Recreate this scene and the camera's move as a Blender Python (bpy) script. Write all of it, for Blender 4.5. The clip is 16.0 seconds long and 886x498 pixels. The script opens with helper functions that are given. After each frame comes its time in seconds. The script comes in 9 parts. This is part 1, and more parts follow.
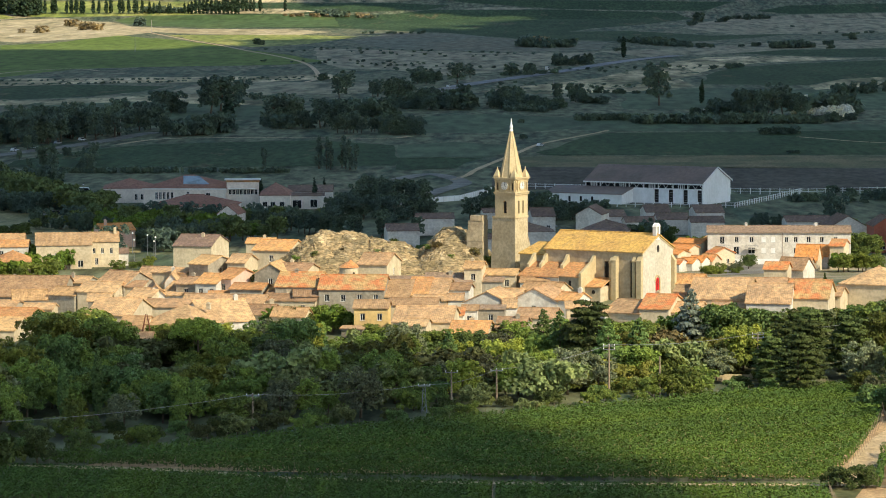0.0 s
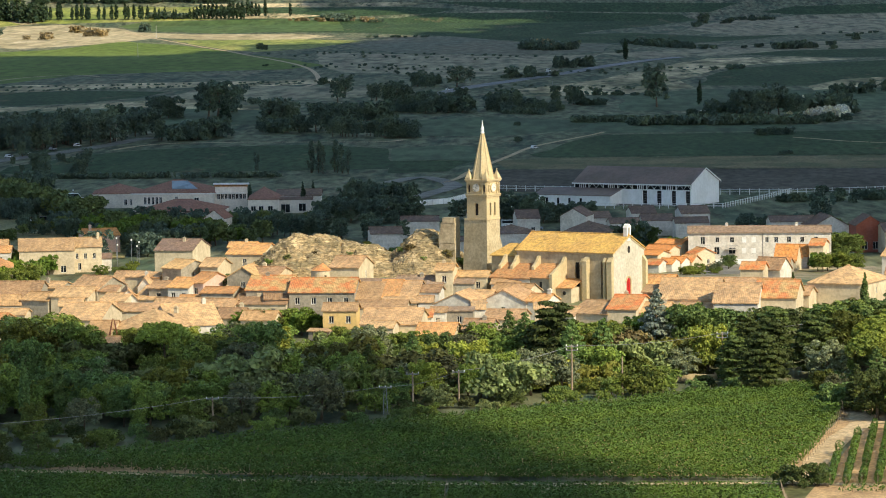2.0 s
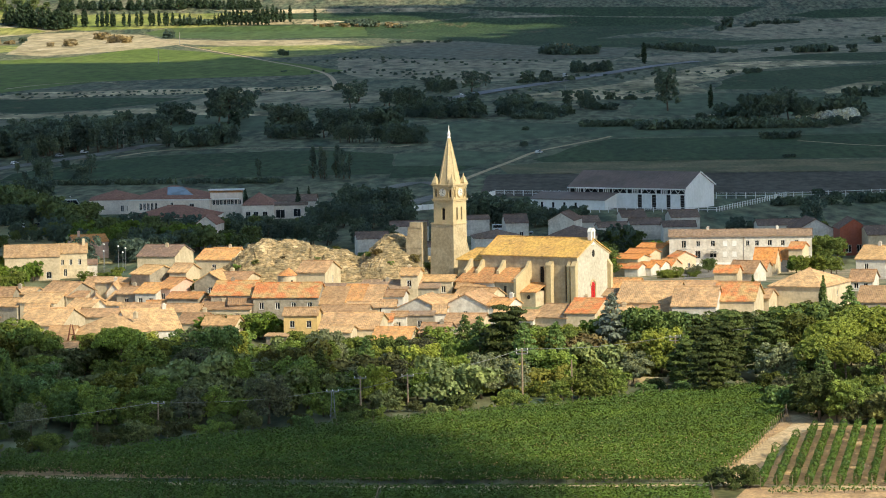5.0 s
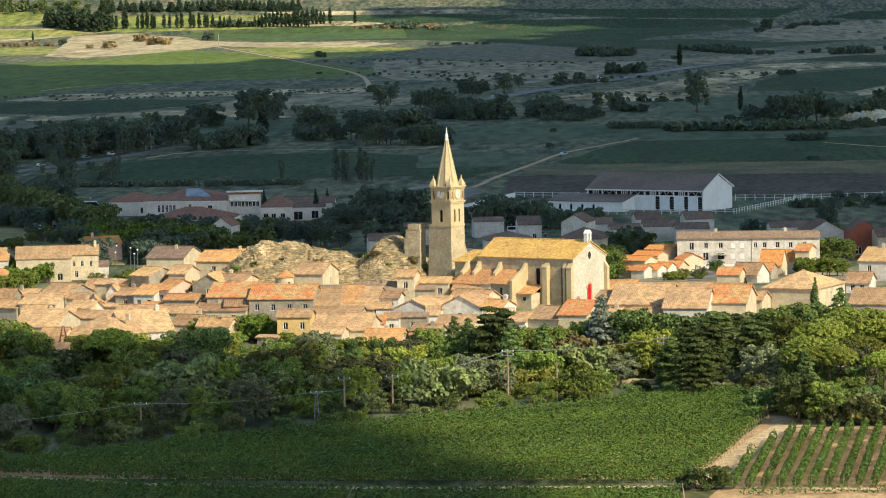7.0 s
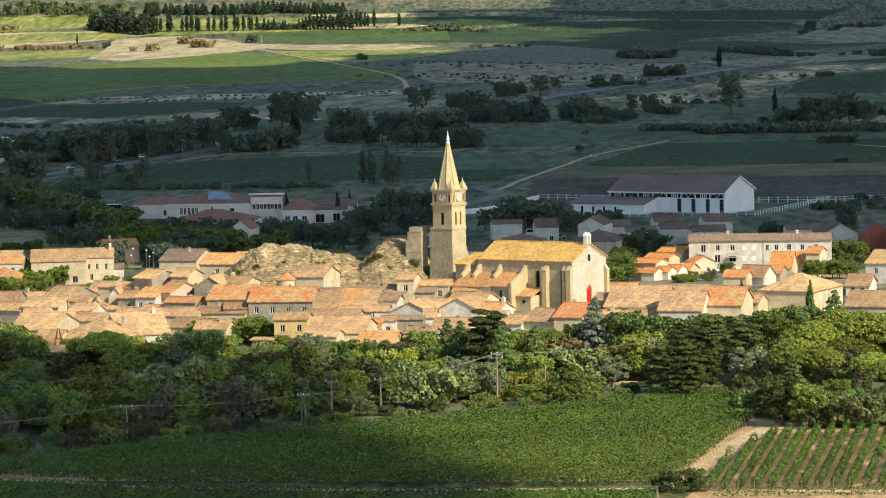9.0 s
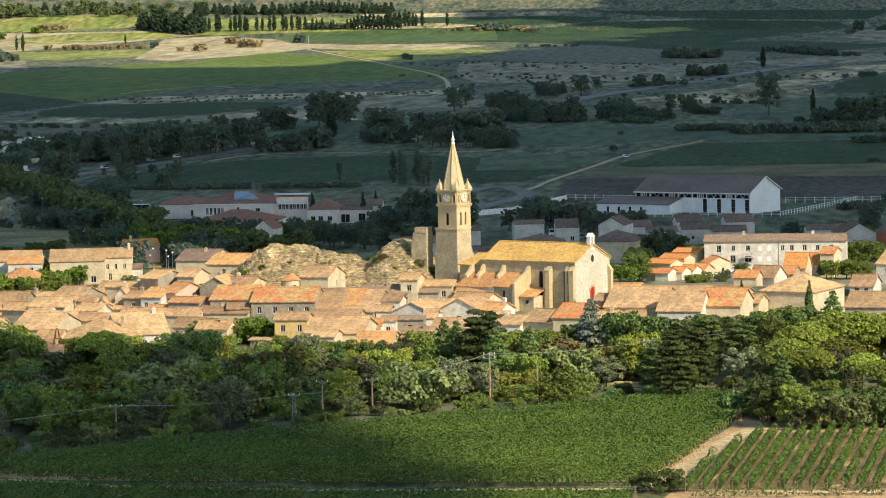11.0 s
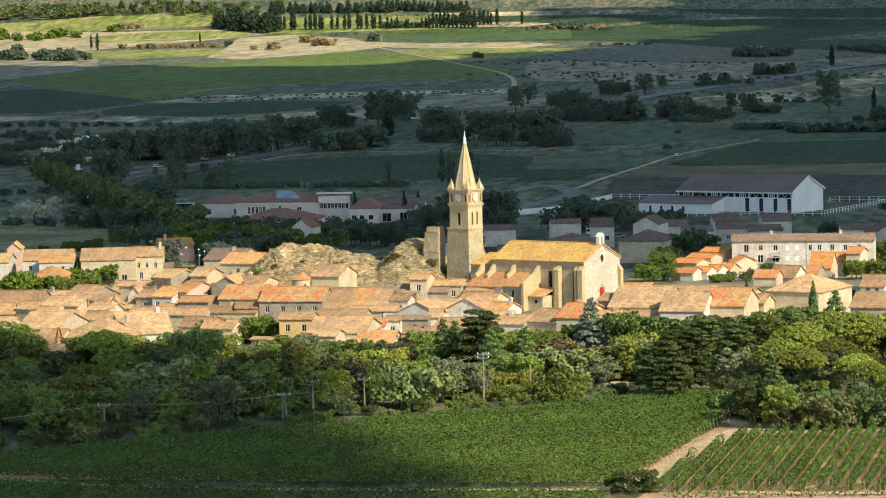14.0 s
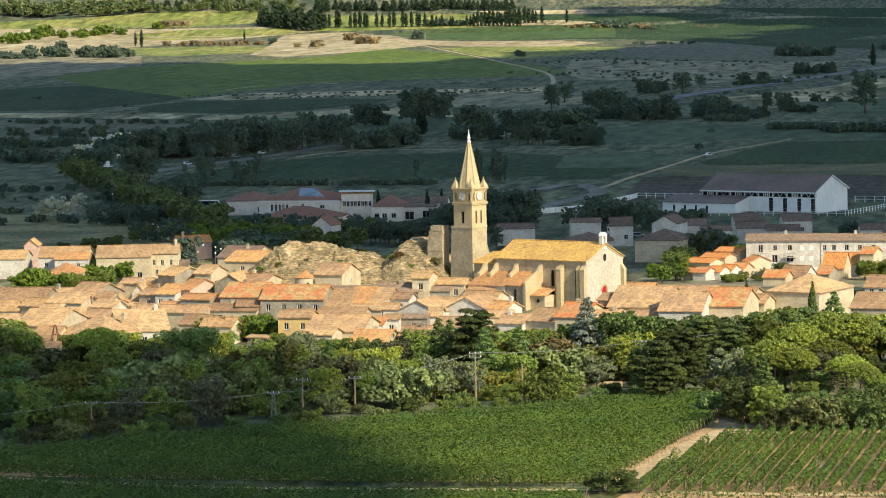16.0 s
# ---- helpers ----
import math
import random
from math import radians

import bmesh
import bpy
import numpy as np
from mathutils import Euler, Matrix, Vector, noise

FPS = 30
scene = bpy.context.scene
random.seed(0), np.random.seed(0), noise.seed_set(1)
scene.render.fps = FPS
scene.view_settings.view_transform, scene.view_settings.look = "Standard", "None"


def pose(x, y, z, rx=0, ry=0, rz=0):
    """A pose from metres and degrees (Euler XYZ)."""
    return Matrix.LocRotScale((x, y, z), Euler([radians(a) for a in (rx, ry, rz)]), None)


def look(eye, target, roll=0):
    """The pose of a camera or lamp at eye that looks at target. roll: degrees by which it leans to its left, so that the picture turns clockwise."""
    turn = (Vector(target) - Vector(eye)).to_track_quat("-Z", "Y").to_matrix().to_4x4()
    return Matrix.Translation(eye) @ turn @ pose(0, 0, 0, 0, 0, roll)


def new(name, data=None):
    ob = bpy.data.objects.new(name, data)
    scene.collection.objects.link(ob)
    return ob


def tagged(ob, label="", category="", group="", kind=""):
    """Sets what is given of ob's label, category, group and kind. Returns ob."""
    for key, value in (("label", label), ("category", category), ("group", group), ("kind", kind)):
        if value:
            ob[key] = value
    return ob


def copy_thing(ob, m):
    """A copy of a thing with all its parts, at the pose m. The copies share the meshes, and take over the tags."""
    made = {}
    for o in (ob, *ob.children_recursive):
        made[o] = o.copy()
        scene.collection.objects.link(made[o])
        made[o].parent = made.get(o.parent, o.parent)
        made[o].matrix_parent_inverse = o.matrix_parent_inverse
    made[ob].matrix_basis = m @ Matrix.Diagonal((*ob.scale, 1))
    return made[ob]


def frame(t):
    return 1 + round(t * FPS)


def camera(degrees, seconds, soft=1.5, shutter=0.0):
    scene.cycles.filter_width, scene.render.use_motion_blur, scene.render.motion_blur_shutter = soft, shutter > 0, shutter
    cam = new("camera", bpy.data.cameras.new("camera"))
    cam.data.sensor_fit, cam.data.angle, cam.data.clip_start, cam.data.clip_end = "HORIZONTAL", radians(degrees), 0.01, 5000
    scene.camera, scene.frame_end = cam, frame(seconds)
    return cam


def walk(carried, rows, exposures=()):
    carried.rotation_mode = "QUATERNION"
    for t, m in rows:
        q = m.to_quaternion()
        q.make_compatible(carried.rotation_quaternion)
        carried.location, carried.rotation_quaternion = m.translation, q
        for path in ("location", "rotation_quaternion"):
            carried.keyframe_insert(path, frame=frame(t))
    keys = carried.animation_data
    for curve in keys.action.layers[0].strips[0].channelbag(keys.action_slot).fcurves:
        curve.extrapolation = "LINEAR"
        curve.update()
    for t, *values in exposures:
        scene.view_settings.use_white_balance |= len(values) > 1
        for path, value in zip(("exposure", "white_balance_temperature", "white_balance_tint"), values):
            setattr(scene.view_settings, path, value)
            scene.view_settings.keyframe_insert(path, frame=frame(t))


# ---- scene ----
cam = camera(14.0, 16.0, soft=1.0)
PATH = [
    (0.0, pose(2.02, -726.52, 86.65, 85.2751, 0.2142, 1.2353)),
    (0.5, pose(4.02, -726.76, 86.58, 85.2918, 0.3268, 1.2695)),
    (1.0, pose(6.09, -727.04, 86.52, 85.3143, 0.4242, 1.3146)),
    (1.5, pose(8.23, -727.36, 86.47, 85.3253, 0.5507, 1.3595)),
    (2.0, pose(10.43, -727.72, 86.43, 85.3335, 0.6716, 1.4168)),
    (2.5, pose(12.69, -728.10, 86.40, 85.3500, 0.7139, 1.4834)),
    (3.0, pose(15.00, -728.50, 86.38, 85.3584, 0.7882, 1.5440)),
    (3.5, pose(17.35, -728.92, 86.37, 85.3781, 0.8625, 1.6287)),
    (4.0, pose(19.76, -729.36, 86.36, 85.3926, 0.9002, 1.7181)),
    (6.5, pose(32.32, -731.55, 86.41, 85.4562, 0.9812, 2.5417)),
    (7.0, pose(34.92, -731.96, 86.43, 85.4597, 0.9835, 2.7434)),
    (7.5, pose(37.53, -732.34, 86.45, 85.4714, 0.9983, 2.9509)),
    (8.0, pose(40.16, -732.70, 86.47, 85.4843, 1.0414, 3.1557)),
    (8.5, pose(42.80, -733.03, 86.50, 85.4989, 1.0711, 3.3615)),
    (11.0, pose(56.01, -734.03, 86.60, 85.5180, 1.1164, 4.4690)),
    (11.5, pose(58.63, -734.07, 86.62, 85.5184, 1.1540, 4.7072)),
    (12.0, pose(61.23, -734.04, 86.63, 85.5143, 1.1556, 4.9631)),
    (12.5, pose(63.81, -733.94, 86.63, 85.5184, 1.1701, 5.2004)),
    (13.0, pose(66.37, -733.77, 86.63, 85.5296, 1.1482, 5.4271)),
    (13.5, pose(68.90, -733.51, 86.62, 85.5306, 1.1519, 5.6392)),
    (14.0, pose(71.39, -733.17, 86.61, 85.5181, 1.1655, 5.8512)),
    (14.5, pose(73.85, -732.74, 86.58, 85.5272, 1.1316, 6.0665)),
    (15.0, pose(76.27, -732.21, 86.55, 85.5073, 1.1070, 6.2728)),
    (15.5, pose(78.65, -731.59, 86.51, 85.5116, 1.0570, 6.4866)),
    (16.0, pose(80.98, -730.86, 86.46, 85.5028, 0.9939, 6.6886)),
]
walk(cam, PATH)

# ---- world, sun and sky ----
SUN_AZ = Vector((0.77, -0.64, 0)).normalized()      # horizontal way towards the sun
SUN_EL = radians(37)
SUN_DIR = Vector((SUN_AZ.x * math.cos(SUN_EL), SUN_AZ.y * math.cos(SUN_EL), math.sin(SUN_EL)))
world = bpy.data.worlds.new("sky")
scene.world = world
world.use_nodes = True
_wn = world.node_tree
_sky = _wn.nodes.new("ShaderNodeTexSky")
_sky.sky_type = "NISHITA"
_sky.sun_disc = False
_sky.sun_elevation = SUN_EL
_sky.sun_rotation = math.atan2(SUN_AZ.x, SUN_AZ.y)
_sky.air_density, _sky.dust_density = 1.0, 0.6
_wn.links.new(_sky.outputs[0], _wn.nodes["Background"].inputs[0])
_wn.nodes["Background"].inputs[1].default_value = 0.16
_sun = bpy.data.lights.new("sun", "SUN")
_sun.energy, _sun.angle, _sun.color = 5.5, radians(0.53), (1.0, 0.88, 0.63)
_sun_ob = new("sun", _sun)
_sun_ob.matrix_world = look(SUN_DIR * 900, (0, 0, 0))
scene.view_settings.exposure = 0.08

# ---- small tools ----


class Geo:
    """Vertices and faces gathered for one mesh."""

    def __init__(self):
        self.v, self.f, self.m = [], [], []

    def add(self, verts, faces, mat=0, tf=None):
        n = len(self.v)
        self.v.extend((tf @ Vector(p))[:] if tf is not None else tuple(p) for p in verts)
        self.f.extend(tuple(i + n for i in q) for q in faces)
        self.m.extend([mat] * len(faces))
        return self

    def box(self, x0, y0, z0, x1, y1, z1, mat=0, tf=None):
        v = [(x0, y0, z0), (x1, y0, z0), (x1, y1, z0), (x0, y1, z0), (x0, y0, z1), (x1, y0, z1), (x1, y1, z1), (x0, y1, z1)]
        f = [(3, 2, 1, 0), (4, 5, 6, 7), (0, 1, 5, 4), (1, 2, 6, 5), (2, 3, 7, 6), (3, 0, 4, 7)]
        return self.add(v, f, mat, tf)

    def prism(self, outline, y0, y1, mat=0, tf=None):
        """An outline in x and z, drawn out along y."""
        n = len(outline)
        v = [(x, y0, z) for x, z in outline] + [(x, y1, z) for x, z in outline]
        f = [tuple(range(n)), tuple(range(2 * n - 1, n - 1, -1))]
        f += [(i, n + i, n + (i + 1) % n, (i + 1) % n) for i in range(n)]
        return self.add(v, f, mat, tf)

    def tube(self, points, radii, sides=7, mat=0):
        n = len(self.v)
        pts = [Vector(p) for p in points]
        for i, (p, r) in enumerate(zip(pts, radii)):
            way = (pts[min(i + 1, len(pts) - 1)] - pts[max(i - 1, 0)]).normalized()
            a = way.orthogonal().normalized()
            b = way.cross(a)
            for k in range(sides):
                t = 2 * math.pi * k / sides
                self.v.append((p + (a * math.cos(t) + b * math.sin(t)) * r)[:])
        for i in range(len(pts) - 1):
            for k in range(sides):
                q, w = n + i * sides + k, n + i * sides + (k + 1) % sides
                self.f.append((q, w, w + sides, q + sides))
                self.m.append(mat)
        self.f.append(tuple(n + k for k in range(sides))[::-1])
        self.f.append(tuple(n + (len(pts) - 1) * sides + k for k in range(sides)))
        self.m.extend([mat, mat])
        return self

    def wall(self, width, height, holes, depth, tf, mat=0, top=None):
        """An upright sheet from x 0 to width, facing -y, with rectangular holes (x, z, w, h) and their reveals.
        top: (ridge height) makes a gable over it."""
        xs = sorted({0.0, width, *[h[0] for h in holes], *[h[0] + h[2] for h in holes]})
        zs = sorted({0.0, height, *[h[1] for h in holes], *[h[1] + h[3] for h in holes]})
        for a, b in zip(xs, xs[1:]):
            for c, d in zip(zs, zs[1:]):
                mx, mz = (a + b) / 2, (c + d) / 2
                if not any(h[0] < mx < h[0] + h[2] and h[1] < mz < h[1] + h[3] for h in holes):
                    self.add([(a, 0, c), (b, 0, c), (b, 0, d), (a, 0, d)], [(0, 1, 2, 3)], mat, tf)
        for x, z, w, h in holes:
            p = [(x, z), (x + w, z), (x + w, z + h), (x, z + h)]
            for (a, c), (b, d) in zip(p, p[1:] + p[:1]):
                self.add([(a, 0, c), (a, depth, c), (b, depth, d), (b, 0, d)], [(0, 1, 2, 3)], mat, tf)
        if top:
            self.add([(0, 0, height), (width, 0, height), (width / 2, 0, top)], [(0, 1, 2)], mat, tf)
        return self

    def mesh(self, name, *materials, smooth=False):
        me = bpy.data.meshes.new(name)
        me.from_pydata(self.v, [], self.f)
        for m in materials:
            me.materials.append(m)
        if len(materials) > 1:
            me.polygons.foreach_set("material_index", self.m)
        if smooth:
            me.polygons.foreach_set("use_smooth", [True] * len(me.polygons))
        me.update()
        return me


def part(name, geo, material, parent, label="", smooth=False):
    """One mesh object under a thing or a part."""
    mats = material if isinstance(material, (list, tuple)) else [material]
    ob = new(name, geo.mesh(name, *mats, smooth=smooth) if isinstance(geo, Geo) else geo)
    ob.parent = parent
    if label:
        ob["label"] = label
    return ob


def thing(name, m, label, category, group="", kind=""):
    """An empty that carries the parts of one thing."""
    ob = new(name)
    ob.matrix_basis = m
    ob.empty_display_size = 0.5
    return tagged(ob, label, category, group, kind)


def structure(name, geo, material, label="", category="", smooth=False):
    mats = material if isinstance(material, (list, tuple)) else [material]
    return tagged(new(name, geo.mesh(name, *mats, smooth=smooth)), label, category, kind="structure")


# the rise and fall of the land, along y, with two swellings
LAND_Y = (-2000, -700, -400, -300, -230, -200, -150, -120, -100, -80, -40, -20, 0, 30, 60, 100, 150, 220, 300, 420, 520, 700, 3200, 3650, 4120, 4210)
LAND_Z = (10, 10, 12, 13.5, 14.6, 15.2, 14.6, 14.2, 14.6, 15.4, 17.5, 18.6, 19.5, 17.5, 15, 11.5, 8, 5.5, 3.6, 1.6, 0.6, 0, 0, 4, 46, 62)


def land(x, y):
    z = float(np.interp(y, LAND_Y, LAND_Z))
    z -= 4.6 / (1 + math.exp(min((x + 86) / 5, 60))) * math.exp(-(((y - 120) / 130) ** 2))
    z -= 4.8 / (1 + math.exp(min((x + 58) / 5, 60))) * math.exp(-(((y + 8) / 46) ** 2))
    z += 1.32 * math.exp(-(((x - 95) / 45) ** 2) - ((y + 190) / 60) ** 2)
    return z + 5.5 * math.exp(-(((x + 22) / 22) ** 2) - ((y - 12) / 16) ** 2)


# ---- materials ----


def material(name, colour, rough=0.85, vary=0.25, scale=0.5, fine=4.0, second=None, bump=0.2, island=0.0, each=0.0, metal=0.0, wave=None, stretch=(1, 1, 1), spec=0.3):
    """A surface of one base colour with stains at two scales. second: a colour that breaks through in patches.
    island, each: how far loose pieces and whole objects differ. wave: (scale, depth) of ribs along x."""
    m = bpy.data.materials.new(name)
    m.use_nodes = True
    t = m.node_tree
    n, link = t.nodes, t.links.new
    b = n["Principled BSDF"]
    b.inputs["Roughness"].default_value, b.inputs["Metallic"].default_value = rough, metal
    b.inputs["Specular IOR Level"].default_value = spec
    co = n.new("ShaderNodeTexCoord")
    mp = n.new("ShaderNodeMapping")
    mp.inputs["Scale"].default_value = stretch
    link(co.outputs["Object"], mp.inputs[0])
    big, small = n.new("ShaderNodeTexNoise"), n.new("ShaderNodeTexNoise")
    for tex, s, det in ((big, scale, 5), (small, fine, 6)):
        tex.inputs["Scale"].default_value, tex.inputs["Detail"].default_value = s, det
        tex.inputs["Roughness"].default_value = 0.62
        link(mp.outputs[0], tex.inputs["Vector"])
    base = n.new("ShaderNodeMix")
    base.data_type = "RGBA"
    base.inputs[6].default_value = (*colour, 1)
    base.inputs[7].default_value = (*(second or [c * 0.7 for c in colour]), 1)
    ramp = n.new("ShaderNodeMapRange")
    ramp.inputs[1].default_value, ramp.inputs[2].default_value = 0.44, 0.58
    link(big.outputs[0], ramp.inputs[0])
    link(ramp.outputs[0], base.inputs[0])
    value = n.new("ShaderNodeMapRange")
    value.inputs[1].default_value, value.inputs[2].default_value = 0.36, 0.64
    value.inputs[3].default_value, value.inputs[4].default_value = 1 - vary, 1 + vary
    link(small.outputs[0], value.inputs[0])
    level = value.outputs[0]
    for amount, node, out in ((island, "ShaderNodeNewGeometry", "Random Per Island"), (each, "ShaderNodeObjectInfo", "Random")):
        if amount:
            src, rng, mul = n.new(node), n.new("ShaderNodeMapRange"), n.new("ShaderNodeMath")
            rng.inputs[3].default_value, rng.inputs[4].default_value = 1 - amount, 1 + amount
            mul.operation = "MULTIPLY"
            link(src.outputs[out], rng.inputs[0])
            link(rng.outputs[0], mul.inputs[0])
            link(level, mul.inputs[1])
            level = mul.outputs[0]
    hsv = n.new("ShaderNodeHueSaturation")
    link(level, hsv.inputs["Value"])
    link(base.outputs[2], hsv.inputs["Color"])
    link(hsv.outputs[0], b.inputs["Base Color"])
    if each:
        src, rng = n.new("ShaderNodeObjectInfo"), n.new("ShaderNodeMapRange")
        rng.inputs[3].default_value, rng.inputs[4].default_value = 0.5 - 0.028 * each, 0.5 + 0.028 * each
        link(src.outputs["Random"], rng.inputs[0])
        link(rng.outputs[0], hsv.inputs["Hue"])
    if bump:
        bp = n.new("ShaderNodeBump")
        bp.inputs["Strength"].default_value, bp.inputs["Distance"].default_value = bump, 0.05
        link(small.outputs[0], bp.inputs["Height"])
        link(bp.outputs[0], b.inputs["Normal"])
    return m


def leafy(name, colour, island=0.3, each=0.55, through_light=0.09):
    """Leaves: a rough green that lets some light through, each clump and each plant a little different."""
    m = material(name, colour, rough=0.6, vary=0.2, scale=0.11, fine=1.2, bump=0, spec=0.15, island=island, each=each, second=[colour[0] * 1.35, colour[1] * 1.22, colour[2] * 0.95])
    t = m.node_tree
    b = t.nodes["Principled BSDF"]
    src = b.inputs["Base Color"].links[0].from_socket
    tr, mix = t.nodes.new("ShaderNodeBsdfTranslucent"), t.nodes.new("ShaderNodeMixShader")
    t.links.new(src, tr.inputs[0])
    mix.inputs[0].default_value = through_light
    t.links.new(b.outputs[0], mix.inputs[1])
    t.links.new(tr.outputs[0], mix.inputs[2])
    t.links.new(mix.outputs[0], t.nodes["Material Output"].inputs[0])
    return m


M = {}
M["grass"] = material("dry_grass", (0.10, 0.105, 0.045), vary=0.4, scale=0.035, fine=0.6, second=(0.19, 0.15, 0.075), bump=0, spec=0.17)
M["plain"] = material("plain_grass", (0.14, 0.15, 0.085), vary=0.6, scale=0.009, fine=0.2, second=(0.13, 0.14, 0.08), bump=0, stretch=(1, 0.22, 1), spec=0.13)
M["vine_far"] = material("far_vineyard", (0.038, 0.068, 0.03), vary=0.4, scale=0.03, fine=0.3, second=(0.054, 0.088, 0.038), bump=0, stretch=(1, 0.22, 1), spec=0.06)
M["stubble"] = material("pale_stubble", (0.42, 0.34, 0.19), vary=0.5, scale=0.012, fine=0.09, second=(0.15, 0.14, 0.065), bump=0, stretch=(1, 0.22, 1), spec=0.17)
M["meadow"] = material("bright_meadow", (0.22, 0.25, 0.055), vary=0.4, scale=0.015, fine=0.12, second=(0.32, 0.31, 0.09), bump=0, stretch=(1, 0.22, 1), spec=0.17)
M["straw"] = material("mown_straw", (0.46, 0.38, 0.22), vary=0.3, scale=0.012, fine=0.09, second=(0.38, 0.31, 0.17), bump=0, stretch=(1, 0.22, 1), spec=0.17)
M["scrub"] = material("scrubby_pasture", (0.14, 0.15, 0.10), vary=0.35, scale=0.012, fine=0.12, second=(0.16, 0.15, 0.095), bump=0, stretch=(1, 0.22, 1), spec=0.13)
M["vine_low"] = material("dull_green_grass", (0.1, 0.135, 0.074), vary=0.35, scale=0.012, fine=0.12, second=(0.075, 0.105, 0.06), bump=0, stretch=(1, 0.22, 1), spec=0.1)
M["vine_mid"] = material("green_vineyard", (0.075, 0.12, 0.04), vary=0.3, scale=0.012, fine=0.1, second=(0.1, 0.14, 0.045), bump=0, stretch=(1, 0.22, 1), spec=0.1)
M["vines_bright"] = material("bright_vineyard", (0.115, 0.165, 0.03), vary=0.3, scale=0.012, fine=0.1, second=(0.15, 0.2, 0.04), bump=0, stretch=(1, 0.22, 1), spec=0.1)
M["earth"] = material("tilled_earth", (0.28, 0.25, 0.15), vary=0.4, scale=0.012, fine=0.1, second=(0.3, 0.265, 0.16), bump=0, stretch=(1, 0.22, 1), spec=0.17)
M["ploughed"] = material("dark_ploughed_soil", (0.095, 0.08, 0.062), vary=0.4, scale=0.03, fine=0.3, second=(0.07, 0.06, 0.046), bump=0, stretch=(1, 0.3, 1), spec=0.1)
M["dry"] = material("straw_grass", (0.30, 0.25, 0.12), vary=0.4, scale=0.035, fine=0.5, second=(0.14, 0.145, 0.06), bump=0, spec=0.17)
M["track"] = material("pale_dirt_track", (0.58, 0.44, 0.27), vary=0.3, scale=0.15, fine=1.6, second=(0.46, 0.34, 0.2), bump=0, spec=0.17)
M["vine_soil"] = material("vineyard_soil", (0.52, 0.35, 0.19), vary=0.3, scale=0.3, fine=2.0, second=(0.37, 0.245, 0.135), bump=0.5, spec=0.17)
M["lane"] = material("village_lane_gravel", (0.3, 0.25, 0.18), vary=0.3, scale=0.12, fine=1.2, second=(0.16, 0.16, 0.08), bump=0, spec=0.17)
M["road_grey"] = material("worn_grey_road", (0.27, 0.27, 0.27), vary=0.15, scale=0.03, fine=0.4, bump=0, spec=0.17)
M["asphalt"] = material("asphalt", (0.25, 0.235, 0.21), vary=0.2, scale=0.1, fine=2.0, bump=0, spec=0.17)
M["rock"] = material("limestone_rock", (0.36, 0.265, 0.145), vary=0.55, scale=0.28, fine=1.5, second=(0.21, 0.165, 0.09), bump=1.0, stretch=(0.7, 0.7, 2.6))
M["stone"] = material("cut_stone", (0.46, 0.375, 0.25), vary=0.22, scale=0.25, fine=1.8, second=(0.37, 0.295, 0.19), bump=0.4)
M["stone_mid"] = material("tan_rubble", (0.51, 0.42, 0.27), vary=0.18, scale=0.25, fine=1.8, second=(0.43, 0.345, 0.215), bump=0.4)
M["stone_light"] = material("pale_ashlar", (0.56, 0.45, 0.27), vary=0.1, scale=0.4, fine=2.5, second=(0.5, 0.4, 0.235), bump=0.3)
M["facade"] = material("cream_render", (0.56, 0.51, 0.42), vary=0.16, scale=0.2, fine=1.5, second=(0.5, 0.45, 0.36), bump=0.15)
M["render_grey"] = material("grey_roughcast", (0.47, 0.39, 0.27), vary=0.15, scale=0.25, fine=1.5, second=(0.38, 0.31, 0.21), bump=0.2)


def streaked(m, colour, scale, low, high, stretch=(0.3, 1, 1)):
    """Another growth breaking through a field in ragged streaks."""
    n, link = m.node_tree.nodes, m.node_tree.links.new
    co, mp, tex = n.new("ShaderNodeTexCoord"), n.new("ShaderNodeMapping"), n.new("ShaderNodeTexNoise")
    mp.inputs["Scale"].default_value, mp.inputs["Location"].default_value = stretch, (37 * scale, 11, 3)
    tex.inputs["Scale"].default_value, tex.inputs["Detail"].default_value, tex.inputs["Roughness"].default_value = scale, 8, 0.68
    link(co.outputs["Object"], mp.inputs[0])
    link(mp.outputs[0], tex.inputs["Vector"])
    ramp, mix = n.new("ShaderNodeMapRange"), n.new("ShaderNodeMix")
    ramp.inputs[1].default_value, ramp.inputs[2].default_value = low, high
    link(tex.outputs[0], ramp.inputs[0])
    mix.data_type = "RGBA"
    hsv = next(x for x in n if x.bl_idname == "ShaderNodeHueSaturation")
    link(hsv.inputs["Color"].links[0].from_socket, mix.inputs[6])
    mix.inputs[7].default_value = (*colour, 1)
    link(ramp.outputs[0], mix.inputs[0])
    link(mix.outputs[2], hsv.inputs["Color"])


LONG = (1, 0.18, 1)
streaked(M["rock"], (0.24, 0.19, 0.11), 0.4, 0.5, 0.57, (1, 1, 1))
streaked(M["rock"], (0.48, 0.37, 0.22), 0.3, 0.56, 0.64, (1, 1, 1))
streaked(M["plain"], (0.2, 0.18, 0.11), 0.022, 0.52, 0.62, LONG)
streaked(M["plain"], (0.06, 0.085, 0.05), 0.045, 0.5, 0.6, LONG)
streaked(M["straw"], (0.25, 0.22, 0.11), 0.035, 0.54, 0.62, LONG)
streaked(M["straw"], (0.56, 0.47, 0.3), 0.02, 0.54, 0.62, LONG)
streaked(M["stubble"], (0.05, 0.075, 0.03), 0.06, 0.55, 0.59, LONG)
streaked(M["stubble"], (0.58, 0.47, 0.27), 0.02, 0.52, 0.58, LONG)
